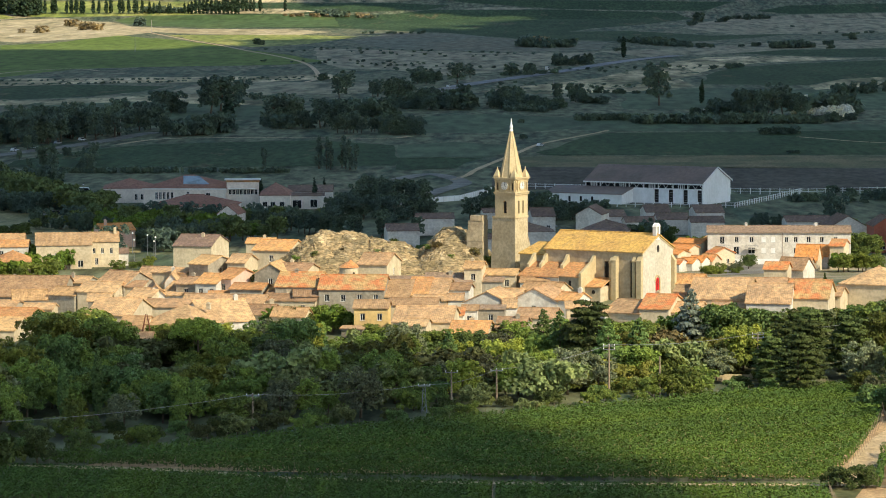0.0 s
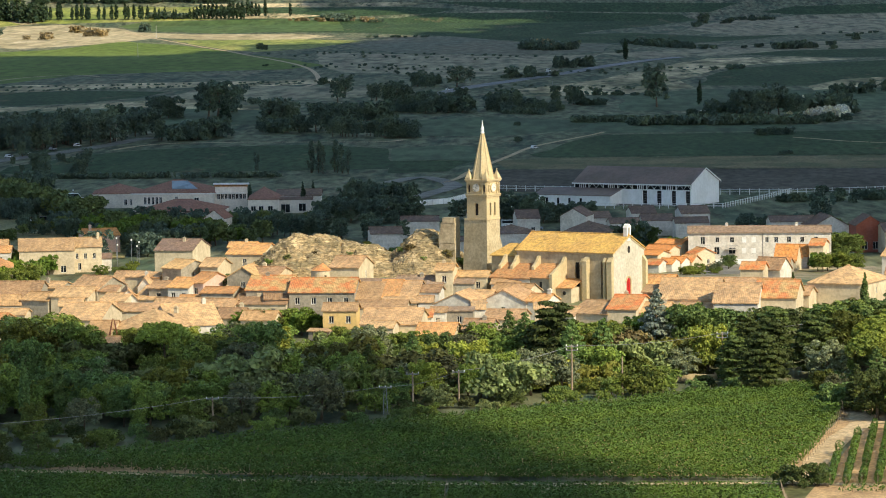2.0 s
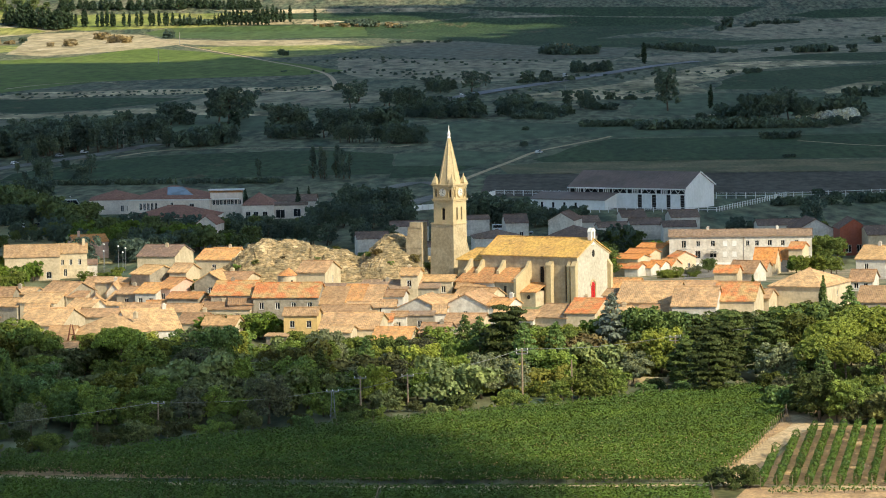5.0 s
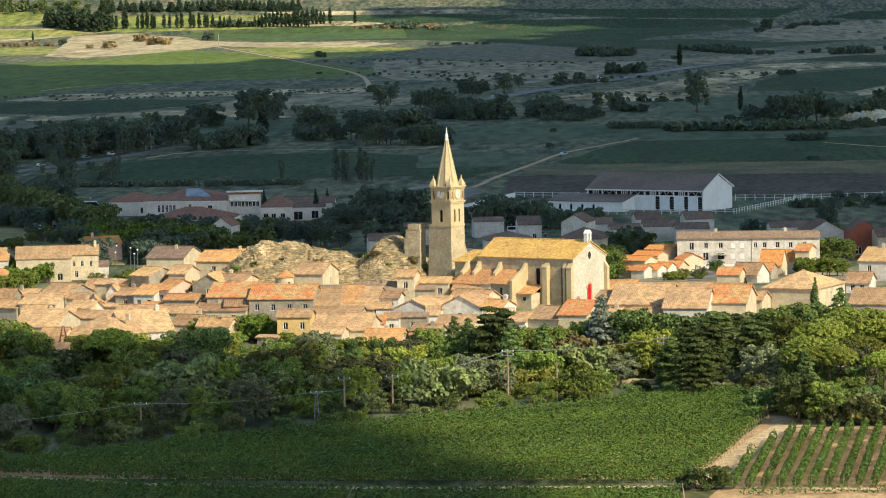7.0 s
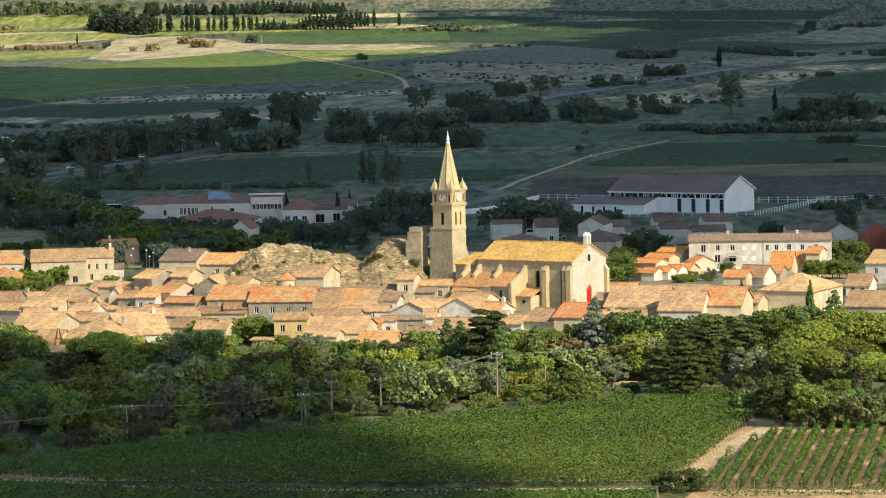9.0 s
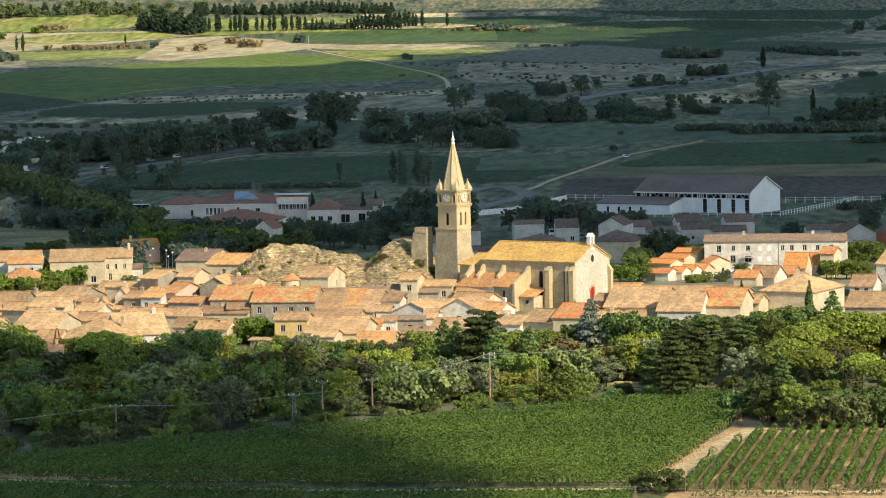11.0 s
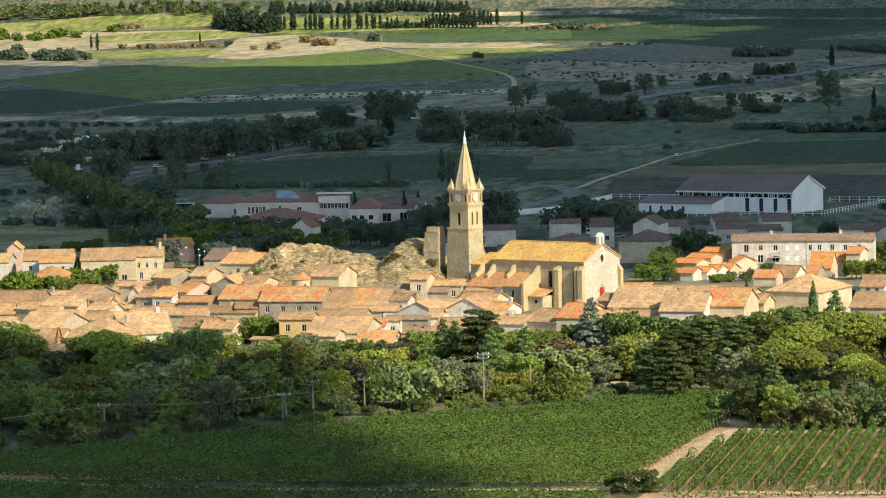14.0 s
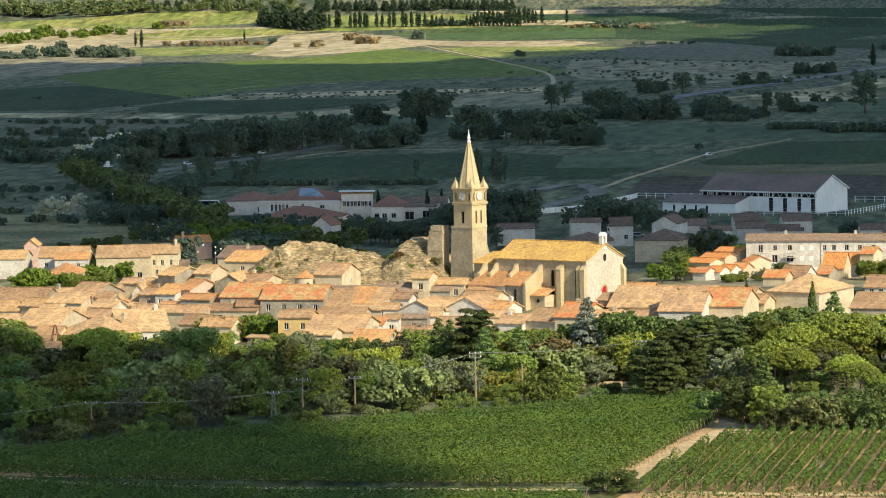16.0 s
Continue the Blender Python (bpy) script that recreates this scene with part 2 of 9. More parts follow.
streaked(M["earth"], (0.24, 0.2, 0.125), 0.03, 0.53, 0.62, LONG)
streaked(M["earth"], (0.12, 0.125, 0.075), 0.07, 0.5, 0.62, LONG)
streaked(M["vine_far"], (0.10, 0.10, 0.05), 0.05, 0.60, 0.64, LONG)
streaked(M["meadow"], (0.15, 0.19, 0.04), 0.04, 0.5, 0.62, LONG)


def tiled(name, main, second, third, each=0.15):
    """Canal tiles: every tile takes one of three fired-clay colours, with lichen and soot over them."""
    m = material(name, main, vary=0.24, scale=0.3, fine=1.7, second=second, bump=0.5, each=each)
    t = m.node_tree
    n, link = t.nodes, t.links.new
    co, mp, cells = n.new("ShaderNodeTexCoord"), n.new("ShaderNodeMapping"), n.new("ShaderNodeTexVoronoi")
    mp.inputs["Scale"].default_value = (3.4, 2.4, 1.6)
    cells.inputs["Scale"].default_value = 1.0
    link(co.outputs["Object"], mp.inputs[0])
    link(mp.outputs[0], cells.inputs["Vector"])
    pick, mix = n.new("ShaderNodeMapRange"), n.new("ShaderNodeMix")
    pick.inputs[1].default_value, pick.inputs[2].default_value = 0.5, 1.5
    sep = n.new("ShaderNodeSeparateColor")
    link(cells.outputs["Color"], sep.inputs[0])
    link(sep.outputs[0], pick.inputs[0])
    mix.data_type = "RGBA"
    hsv = next(x for x in n if x.bl_idname == "ShaderNodeHueSaturation")
    link(hsv.inputs["Color"].links[0].from_socket, mix.inputs[6])
    mix.inputs[7].default_value = (*third, 1)
    link(pick.outputs[0], mix.inputs[0])
    link(mix.outputs[2], hsv.inputs["Color"])
    # lichen and soot in patches, and pale worn spots
    for tint, size, low, high, most in (((0.11, 0.085, 0.06), 1.1, 0.54, 0.68, 0.6), ((0.64, 0.46, 0.24), 0.7, 0.56, 0.7, 0.5)):
        spots, span, over = n.new("ShaderNodeTexNoise"), n.new("ShaderNodeMapRange"), n.new("ShaderNodeMix")
        spots.inputs["Scale"].default_value, spots.inputs["Detail"].default_value, spots.inputs["Roughness"].default_value = size, 6, 0.7
        link(co.outputs["Object"], spots.inputs["Vector"])
        span.inputs[1].default_value, span.inputs[2].default_value, span.inputs[4].default_value = low, high, most
        link(spots.outputs[0], span.inputs[0])
        over.data_type = "RGBA"
        over.inputs[7].default_value = (*tint, 1)
        link(hsv.inputs["Color"].links[0].from_socket, over.inputs[6])
        link(span.outputs[0], over.inputs[0])
        link(over.outputs[2], hsv.inputs["Color"])
    return m


TILES = [
    tiled("tile_ochre", (0.55, 0.35, 0.175), (0.42, 0.265, 0.135), (0.53, 0.31, 0.14)),
    tiled("tile_orange", (0.62, 0.34, 0.14), (0.46, 0.26, 0.12), (0.6, 0.22, 0.08)),
    tiled("tile_weathered", (0.42, 0.27, 0.15), (0.31, 0.2, 0.115), (0.42, 0.235, 0.12), 0.2),
    tiled("tile_new", (0.64, 0.28, 0.09), (0.58, 0.25, 0.085), (0.62, 0.22, 0.06), 0.1),
    tiled("tile_brown", (0.22, 0.15, 0.12), (0.17, 0.12, 0.1), (0.26, 0.16, 0.12), 0.12),
    tiled("tile_red_brown", (0.33, 0.165, 0.12), (0.28, 0.14, 0.105), (0.36, 0.18, 0.13), 0.08),
    tiled("tile_salmon", (0.54, 0.345, 0.19), (0.38, 0.25, 0.145), (0.52, 0.28, 0.13), 0.2),
    tiled("tile_grey_brown", (0.3, 0.21, 0.15), (0.24, 0.17, 0.12), (0.33, 0.21, 0.14), 0.12),
    tiled("tile_red_new", (0.6, 0.2, 0.075), (0.5, 0.27, 0.12), (0.62, 0.3, 0.11), 0.1),
    tiled("tile_mottled", (0.5, 0.33, 0.15), (0.56, 0.2, 0.08), (0.42, 0.26, 0.12), 0.1),
]
M["roof_church"] = tiled("ochre_tiles", (0.60, 0.37, 0.11), (0.5, 0.3, 0.1), (0.52, 0.30, 0.09))
WALLS = [
    material("plaster_cream", (0.62, 0.52, 0.36), vary=0.12, scale=0.35, fine=1.6, second=(0.5, 0.41, 0.28), bump=0.2, each=0.08),
    material("plaster_white", (0.66, 0.62, 0.55), vary=0.14, scale=0.35, fine=1.6, second=(0.55, 0.5, 0.43), bump=0.15, each=0.05),
    material("plaster_grey", (0.36, 0.32, 0.25), vary=0.18, scale=0.4, fine=1.8, second=(0.27, 0.235, 0.18), bump=0.3, each=0.12),
    material("plaster_yellow", (0.68, 0.48, 0.2), vary=0.1, scale=0.35, fine=1.6, second=(0.58, 0.4, 0.18), bump=0.2),
    material("plaster_pink", (0.66, 0.45, 0.36), vary=0.1, scale=0.35, fine=1.6, second=(0.56, 0.38, 0.3), bump=0.2),
    material("plaster_red", (0.33, 0.11, 0.075), vary=0.12, scale=0.35, fine=1.6, second=(0.34, 0.1, 0.06), bump=0.2),
    material("plaster_bright", (0.82, 0.73, 0.63), vary=0.1, scale=0.35, fine=1.6, second=(0.72, 0.63, 0.54), bump=0.12, each=0.06),
]
M["pane"] = material("window_glass", (0.02, 0.024, 0.028), rough=0.12, vary=0.1, scale=0.5, bump=0, spec=0.6)
M["dark"] = material("dark_opening", (0.03, 0.027, 0.024), vary=0.2, scale=1.0, bump=0)
M["white"] = material("white_paint", (0.84, 0.83, 0.8), rough=0.6, vary=0.06, scale=0.3, fine=2, second=(0.76, 0.74, 0.7), bump=0.05)
M["red_door"] = material("red_door_paint", (0.55, 0.02, 0.02), rough=0.5, vary=0.1, scale=1, bump=0.05)
M["shutter"] = material("faded_shutter", (0.33, 0.26, 0.2), vary=0.15, scale=1.0, bump=0.1, each=0.2)
M["wood"] = material("pole_wood", (0.36, 0.27, 0.19), vary=0.25, scale=0.8, fine=4, second=(0.3, 0.23, 0.16), bump=0.3)
M["concrete"] = material("concrete", (0.48, 0.45, 0.4), vary=0.15, scale=0.6, fine=3, second=(0.38, 0.35, 0.3), bump=0.2)
M["metal"] = material("dull_metal", (0.32, 0.33, 0.34), rough=0.5, vary=0.15, scale=1, bump=0.05, metal=0.6)
M["shed_wall"] = material("pale_cladding", (0.88, 0.88, 0.86), rough=0.6, vary=0.06, scale=0.15, fine=1.0, second=(0.82, 0.82, 0.79), bump=0.05)
M["shed_roof"] = material("brown_sheet_roof", (0.24, 0.175, 0.15), rough=0.6, vary=0.15, scale=0.1, fine=0.8, second=(0.19, 0.145, 0.125), bump=0.1)
M["glass_roof"] = material("blue_glazing", (0.3, 0.37, 0.45), rough=0.15, vary=0.1, scale=0.2, bump=0, spec=0.6)
M["bark"] = material("bark", (0.16, 0.115, 0.075), vary=0.3, scale=1.0, fine=5, bump=0.5)
M["clock"] = material("clock_enamel", (0.8, 0.78, 0.7), rough=0.35, vary=0.05, scale=2, bump=0)
M["black"] = material("black_paint", (0.02, 0.02, 0.02), rough=0.5, vary=0.1, scale=2, bump=0)
LEAF = {
    "green": leafy("leaf_green", (0.136, 0.18, 0.042)),
    "bright": leafy("leaf_bright", (0.2, 0.225, 0.045)),
    "dark": leafy("leaf_dark", (0.092, 0.136, 0.044), through_light=0.08),
    "olive": leafy("leaf_olive", (0.155, 0.18, 0.07), through_light=0.08),
    "grey": leafy("leaf_grey", (0.14, 0.16, 0.095), through_light=0.08),
    "blue": leafy("leaf_blue_cedar", (0.19, 0.23, 0.195), through_light=0.1, each=0.1),
    "rust": leafy("leaf_rust", (0.125, 0.10, 0.045)),
    "yellow": leafy("leaf_yellow", (0.21, 0.215, 0.05)),
    "pine": leafy("leaf_pine", (0.18, 0.225, 0.045), through_light=0.08),
    # the next two put the bluish haze of distance into the leaf colour
    "far": leafy("leaf_far_hazed", (0.088, 0.13, 0.102), through_light=0.08, island=0.16, each=0),
    "haze": leafy("leaf_grey_far_hazed", (0.115, 0.16, 0.122), through_light=0.2, island=0.14, each=0),
    "vine": leafy("leaf_vine", (0.08, 0.138, 0.03), island=0.16, each=0.12),
    "bloom": leafy("leaf_white_bloom", (0.78, 0.77, 0.7), through_light=0.1, each=0),
    "lawn": leafy("leaf_light_green", (0.115, 0.18, 0.032), island=0.25, each=0),
    "dry": leafy("leaf_dry", (0.27, 0.225, 0.135), island=0.2, each=0),
    "cypress": leafy("leaf_far_cypress", (0.034, 0.06, 0.036), island=0.15, each=0),
    "willow": leafy("leaf_willow", (0.5, 0.53, 0.45), island=0.2, each=0),
    "reed": leafy("leaf_reed", (0.12, 0.17, 0.1), island=0.15, each=0),
    "mid": leafy("leaf_mid", (0.115, 0.155, 0.064), island=0.2, each=0),
}

# ---- the land: one sheet out to the far rise ----


def sheet(xs, ys, lift=0.0, height=land):
    g = Geo()
    g.v = [(x, y, height(x, y) + lift) for y in ys for x in xs]
    n = len(xs)
    g.f = [(j * n + i, j * n + i + 1, (j + 1) * n + i + 1, (j + 1) * n + i) for j in range(len(ys) - 1) for i in range(n - 1)]
    g.m = [0] * len(g.f)
    return g


_xs = [-4000, -2500, -1600, -1100, -800, -600, -450, -350, -280, *range(-220, 221, 10), 280, 350, 450, 600, 800, 1100, 1600, 2500, 4000]
_ys = [-2000, -1200, -700, -500, -400, -350, -300, *range(-270, 160, 6), *range(160, 300, 14), 320, 360, 420, 480, 520, 600, 700, 900, 1200, 1600, 2200, 2800, 3200, 3350, 3500, 3650, 3750, 3850, 3950, 4050, 4120, 4210]
structure("ground", sheet(_xs, _ys), M["plain"], "dry grassy plain with scattered scrub and fields", "ground", smooth=True)


def patch(name, corners, mat, lift=0.12, label="", category="field", steps=14):
    """A field, road or yard laid over the land, inside four corners (near left, near right, far right, far left)."""
    a, b, c, d = [Vector(p).to_2d() for p in corners]
    g = Geo()
    for j in range(steps + 1):
        v = j / steps
        for i in range(steps + 1):
            u = i / steps
            wob = noise.noise(((u + v) * 3.1, a.x * 0.01, a.y * 0.01)) * 0.02 * (2.5 if a.y > 500 else 0.0 if v in (0, 1) else 1.0)
            p = (a.lerp(b, u)).lerp(d.lerp(c, u), v + wob)
            g.v.append((p.x, p.y, land(p.x, p.y) + lift))
    n = steps + 1
    g.f = [(j * n + i, j * n + i + 1, (j + 1) * n + i + 1, (j + 1) * n + i) for j in range(steps) for i in range(steps)]
    g.m = [0] * len(g.f)
    return structure(name, g, mat, label, category, smooth=True)


def field(name, corners, mat, lift, label, category="field"):
    """A field of any outline laid over the land, its edges a little uneven."""
    ring = []
    for p, q in zip(corners, corners[1:] + corners[:1]):
        p, q = Vector(p), Vector(q)
        n = max(1, min(12, int((q - p).length / 35)))
        for k in range(n):
            w = p.lerp(q, k / n)
            side = Vector((q - p).yx).normalized()
            ring.append(w + Vector((side.x, -side.y)) * noise.noise((w.x * 0.02, w.y * 0.02, 4.0)) * (5.0 if k else 0.0))
    bm = bmesh.new()
    bm.faces.new([bm.verts.new((w.x, w.y, 0)) for w in ring])
    low, high = min(w.y for w in ring), max(w.y for w in ring)
    cuts = [y for y in LAND_Y if y < 3200] + list(range(3200, 4200, 40))
    for y in cuts:
        if low < y < high:
            bmesh.ops.bisect_plane(bm, geom=bm.verts[:] + bm.edges[:] + bm.faces[:], plane_co=(0, y, 0), plane_no=(0, 1, 0))
    for v in bm.verts:
        v.co.z = land(v.co.x, v.co.y) + lift
    bmesh.ops.triangulate(bm, faces=bm.faces[:])
    for f in bm.faces:
        f.normal_update()
        if f.normal.z < 0:
            f.normal_flip()
    me = bpy.data.meshes.new(name)
    bm.to_mesh(me)
    bm.free()
    me.materials.append(mat)
    return tagged(new(name, me), label, category, kind="structure")


def ribbon(name, points, width, mat, lift=0.16, label="", category="road"):
    """A road or track of one width along points."""
    pts = [Vector(p).to_2d() for p in points]
    fine = []
    for i in range(len(pts) - 1):
        p0, p1, p2, p3 = pts[max(i - 1, 0)], pts[i], pts[i + 1], pts[min(i + 2, len(pts) - 1)]
        for k in range(10):
            t = k / 10
            fine.append(0.5 * ((2 * p1) + (p2 - p0) * t + (2 * p0 - 5 * p1 + 4 * p2 - p3) * t * t + (3 * p1 - p0 - 3 * p2 + p3) * t ** 3))
    fine.append(pts[-1])
    g = Geo()
    for i, p in enumerate(fine):
        way = (fine[min(i + 1, len(fine) - 1)] - fine[max(i - 1, 0)]).normalized()
        side = Vector((way.y, -way.x)) * width / 2
        for s in (-1, 1):
            q = p + side * s
            g.v.append((q.x, q.y, land(q.x, q.y) + lift))
    g.f = [(2 * i, 2 * i + 1, 2 * i + 3, 2 * i + 2) for i in range(len(fine) - 1)]
    g.m = [0] * len(g.f)
    return structure(name, g, mat, label, category, smooth=True)


# ---- plants ----


def leaf_cloud(rng, lobes, count, size, fill=0.35, droop=0.0, aspect=1.0, ragged=0.42):
    """Leaf clumps over the outside of many lobes (x, y, z, rx, ry, rz): small bent quads that face outwards at random."""
    lobes = np.array(lobes)
    area = lobes[:, 3] * lobes[:, 4] + lobes[:, 5] * lobes[:, 4] + lobes[:, 3] * lobes[:, 5]
    pick = rng.choice(len(lobes), count, p=area / area.sum())
    way = rng.normal(size=(count, 3))
    way /= np.linalg.norm(way, axis=1)[:, None]
    way[:, 2] = np.where(way[:, 2] < -0.6, -way[:, 2], way[:, 2])
    deep = 1 - fill * rng.random(count) ** 2
    at = lobes[pick, :3] + way * lobes[pick, 3:] * deep[:, None]
    nrm = way + rng.normal(size=(count, 3)) * ragged
    nrm[:, 2] += 0.25 - droop
    nrm /= np.linalg.norm(nrm, axis=1)[:, None]
    a = np.cross(nrm, rng.normal(size=(count, 3)))
    a /= np.linalg.norm(a, axis=1)[:, None]
    b = np.cross(nrm, a)
    s = size * (0.55 + 0.9 * rng.random(count))[:, None]
    bend = nrm * s * 0.25
    v = np.stack([at - a * s * 1.1, at + (a * 0.7 + b * aspect) * s - bend, at + (a * 0.6 - b * aspect) * s - bend * 0.5], 1).reshape(-1, 3)
    g = Geo()
    g.v = [tuple(p) for p in v.tolist()]
    g.f = [(3 * i, 3 * i + 1, 3 * i + 2) for i in range(count)]
    g.m = [0] * count
    return g


def round_lobes(rng, radius, height, base, count, flat=0.8):
    out = [(0, 0, base + height * 0.45, radius * 0.5, radius * 0.5, height * 0.36)]
    for k in range(count):
        t = 2 * math.pi * (k + rng.random()) / count * 2.4
        r = radius * (0.3 + 0.58 * rng.random())
        z = base + height * (0.22 + 0.62 * rng.random())
        q = radius * (0.13 + 0.17 * rng.random())
        out.append((r * math.cos(t), r * math.sin(t), z, q, q, q * flat))
    return out


def trunk_geo(rng, height, thick, limbs, lean=0.1, reach=0.22):
    g = Geo()
    top = Vector((rng.normal() * lean * height, rng.normal() * lean * height, height))
    g.tube([(0, 0, -0.4), top * 0.35, top * 0.7, top], [thick, thick * 0.78, thick * 0.6, thick * 0.35], 7)
    for k in range(limbs):
        t = 2 * math.pi * (k + rng.random()) / limbs
        p = top * (0.5 + 0.45 * rng.random())
        q = p + Vector((math.cos(t), math.sin(t), 0.8 + rng.random())) * height * reach
        g.tube([p, (p + q) / 2 + Vector((0, 0, -0.05 * height)), q], [thick * 0.42, thick * 0.3, thick * 0.12], 5)
    return g


def plant(kind, leaf, seed, label, category="tree", group="", size=1.0, leaves=2400, leaf_size=0.34, name=None):
    """A tree or shrub about ten metres high at size 1, built once far below; copies are planted from it."""
    rng = np.random.default_rng(seed)
    if kind == "broad":
        lobes, trunk = round_lobes(rng, 4.2, 8.9, 0.2, 58), trunk_geo(rng, 5.0, 0.28, 5)
    elif kind == "tall":
        lobes, trunk = round_lobes(rng, 3.3, 11.2, -0.3, 64), trunk_geo(rng, 6.5, 0.26, 5)
    elif kind == "bush":
        lobes, trunk = round_lobes(rng, 3.4, 4.4, -0.6, 30, 0.75), trunk_geo(rng, 1.6, 0.12, 4)
    elif kind == "umbrella":
        lobes = [(0, 0, 6.6, 2.8, 2.8, 1.2)]
        for k in range(84):
            t, r = 2.4 * k, 4.7 * math.sqrt((k + 0.5) / 84)
            q = 0.5 + 0.32 * rng.random()
            lobes.append((r * math.cos(t), r * math.sin(t), 5.2 + 0.5 * rng.random() + 3.5 * math.sqrt(max(0.02, 1 - (r / 4.85) ** 2)), q, q, q * 0.72))
        trunk = trunk_geo(rng, 6.8, 0.24, 6, 0.06)
    elif kind == "cedar":
        lobes = []
        for k in range(46):
            h = k / 46
            t, r = 2.4 * k, (1 - h ** 1.5) * 3.5 * (0.75 + 0.4 * rng.random()) + 0.2
            lobes.append((r * 0.68 * math.cos(t), r * 0.68 * math.sin(t), 0.9 + h * 10.2, r * 0.36 + 0.25, r * 0.36 + 0.25, 0.3 + 0.25 * (1 - h)))
        trunk = trunk_geo(rng, 9.6, 0.24, 0, 0.01)
    elif kind == "layered":
        lobes = [(0, 0, 5.0, 1.4, 1.4, 4.4)]
        for k in range(74):
            h = 0.08 + 0.92 * k / 74
            t, r = 2.4 * k, 4.9 * math.sin(math.pi * (0.16 + 0.8 * h)) ** 0.75 * (0.55 + 0.45 * rng.random())
            lobes.append((r * math.cos(t) * 0.8, r * math.sin(t) * 0.8, 0.6 + (round(h * 11) / 11 * 10.0) + rng.normal() * 0.42 - 0.14 * r, 0.9 + 0.5 * rng.random(), 0.9 + 0.5 * rng.random(), 0.3))
        trunk = trunk_geo(rng, 9.4, 0.34, 0, 0.01)
    elif kind == "cypress":
        lobes = [(rng.normal() * 0.07, rng.normal() * 0.07, 0.9 + 9.4 * h, w, w, 1.0) for h, w in [(k / 13, 0.95 * math.sin(math.pi * (0.2 + 0.76 * k / 13)) ** 0.8) for k in range(14)]]
        trunk = trunk_geo(rng, 3.0, 0.16, 0, 0.0)
    elif kind == "hedge":
        lobes, trunk = round_lobes(rng, 4.4, 9.8, -1.4, 44), trunk_geo(rng, 4.0, 0.2, 0)
    elif kind == "poplar":
        lobes = [(rng.normal() * 0.4, rng.normal() * 0.4, 1.5 + 10.0 * k / 12, 0.42 + 0.25 * rng.random(), 0.42 + 0.25 * rng.random(), 1.2) for k in range(13)]
        trunk = trunk_geo(rng, 9.0, 0.2, 0, 0.0)
    root = thing(name or {"bush": "shrub"}.get(kind, {"umbrella": "pine_tree", "cedar": "conifer_tree", "layered": "cedar_tree", "cypress": "cypress_tree", "poplar": "poplar_tree"}.get(kind, "tree")), Matrix.Translation((0, 0, -300)), label, category, group)
    root.scale = (size, size, size)
    part("trunk", trunk, M["bark"], root, smooth=True)
    part("crown", leaf_cloud(rng, lobes, leaves, leaf_size, 0.4, ragged={"umbrella": 0.5, "layered": 0.4, "cedar": 0.5}.get(kind, 0.66)), LEAF[leaf], root)
    return root


PLANTED = []
JOINED = {}


def sow(where, root, x, y, scale, turn, squash=1.0):
    """Note a plant that will be joined with the others of its wood."""
    JOINED.setdefault(where, []).append((root, Matrix.LocRotScale((x, y, land(x, y)), Euler((0, 0, turn)), (scale, scale, scale * squash))))
    PLANTED.append((x, y))


def join_sown(where, label, category):
    """One mesh of all the plants sown under one name."""
    verts, loops, totals, mats, slots, names = [], [], [], [], [], []
    base, cache = 0, {}
    for root, m in JOINED[where]:
        if root.name not in cache:
            rows = []
            for c in root.children:
                me = c.data
                v, lo, to = np.empty(3 * len(me.vertices)), np.empty(len(me.loops), int), np.empty(len(me.polygons), int)
                me.vertices.foreach_get("co", v)
                me.loops.foreach_get("vertex_index", lo)
                me.polygons.foreach_get("loop_total", to)
                if me.materials[0].name not in names:
                    names.append(me.materials[0].name)
                    slots.append(me.materials[0])
                rows.append((v.reshape(-1, 3), lo, to, names.index(me.materials[0].name)))
            cache[root.name] = rows
        turn, at = np.array(m.to_3x3()), np.array(m.translation)
        for v, lo, to, k in cache[root.name]:
            verts.append(v @ turn.T + at)
            loops.append(lo + base)
            totals.append(to)
            mats.append(np.full(len(to), k))
            base += len(v)
    verts, loops, totals, mats = (np.concatenate(a) for a in (verts, loops, totals, mats))
    me = bpy.data.meshes.new(where)
    me.vertices.add(len(verts))
    me.vertices.foreach_set("co", verts.ravel())
    me.loops.add(len(loops))
    me.loops.foreach_set("vertex_index", loops.astype(np.int32))
    me.polygons.add(len(totals))
    me.polygons.foreach_set("loop_start", np.concatenate([[0], np.cumsum(totals)[:-1]]).astype(np.int32))
    for mt in slots:
        me.materials.append(mt)
    me.polygons.foreach_set("material_index", mats.astype(np.int32))
    me.update(calc_edges=True)
    return tagged(new(where, me), label, category, kind="stuff")


def put(root, x, y, scale=1.0, turn=None, squash=1.0, sink=0.0, label=""):
    """Plant a copy (the first time the plant itself) on the land."""
    turn = random.uniform(0, 6.28) if turn is None else turn
    m = Matrix.LocRotScale((x, y, land(x, y) - sink), Euler((0, 0, turn)), (scale, scale, scale * squash))
    if root.location.z < -200:
        root.matrix_basis = m
        ob = root
    else:
        ob = copy_thing(root, m)
        ob.matrix_basis = m
    PLANTED.append((x, y))
    if root.name.startswith(("pine_tree", "cedar_tree")):
        PLANTED.extend((x + 2.7 * scale * math.cos(k), y + 2.7 * scale * math.sin(k)) for k in range(7))
    if label:
        ob["label"] = label
    return ob


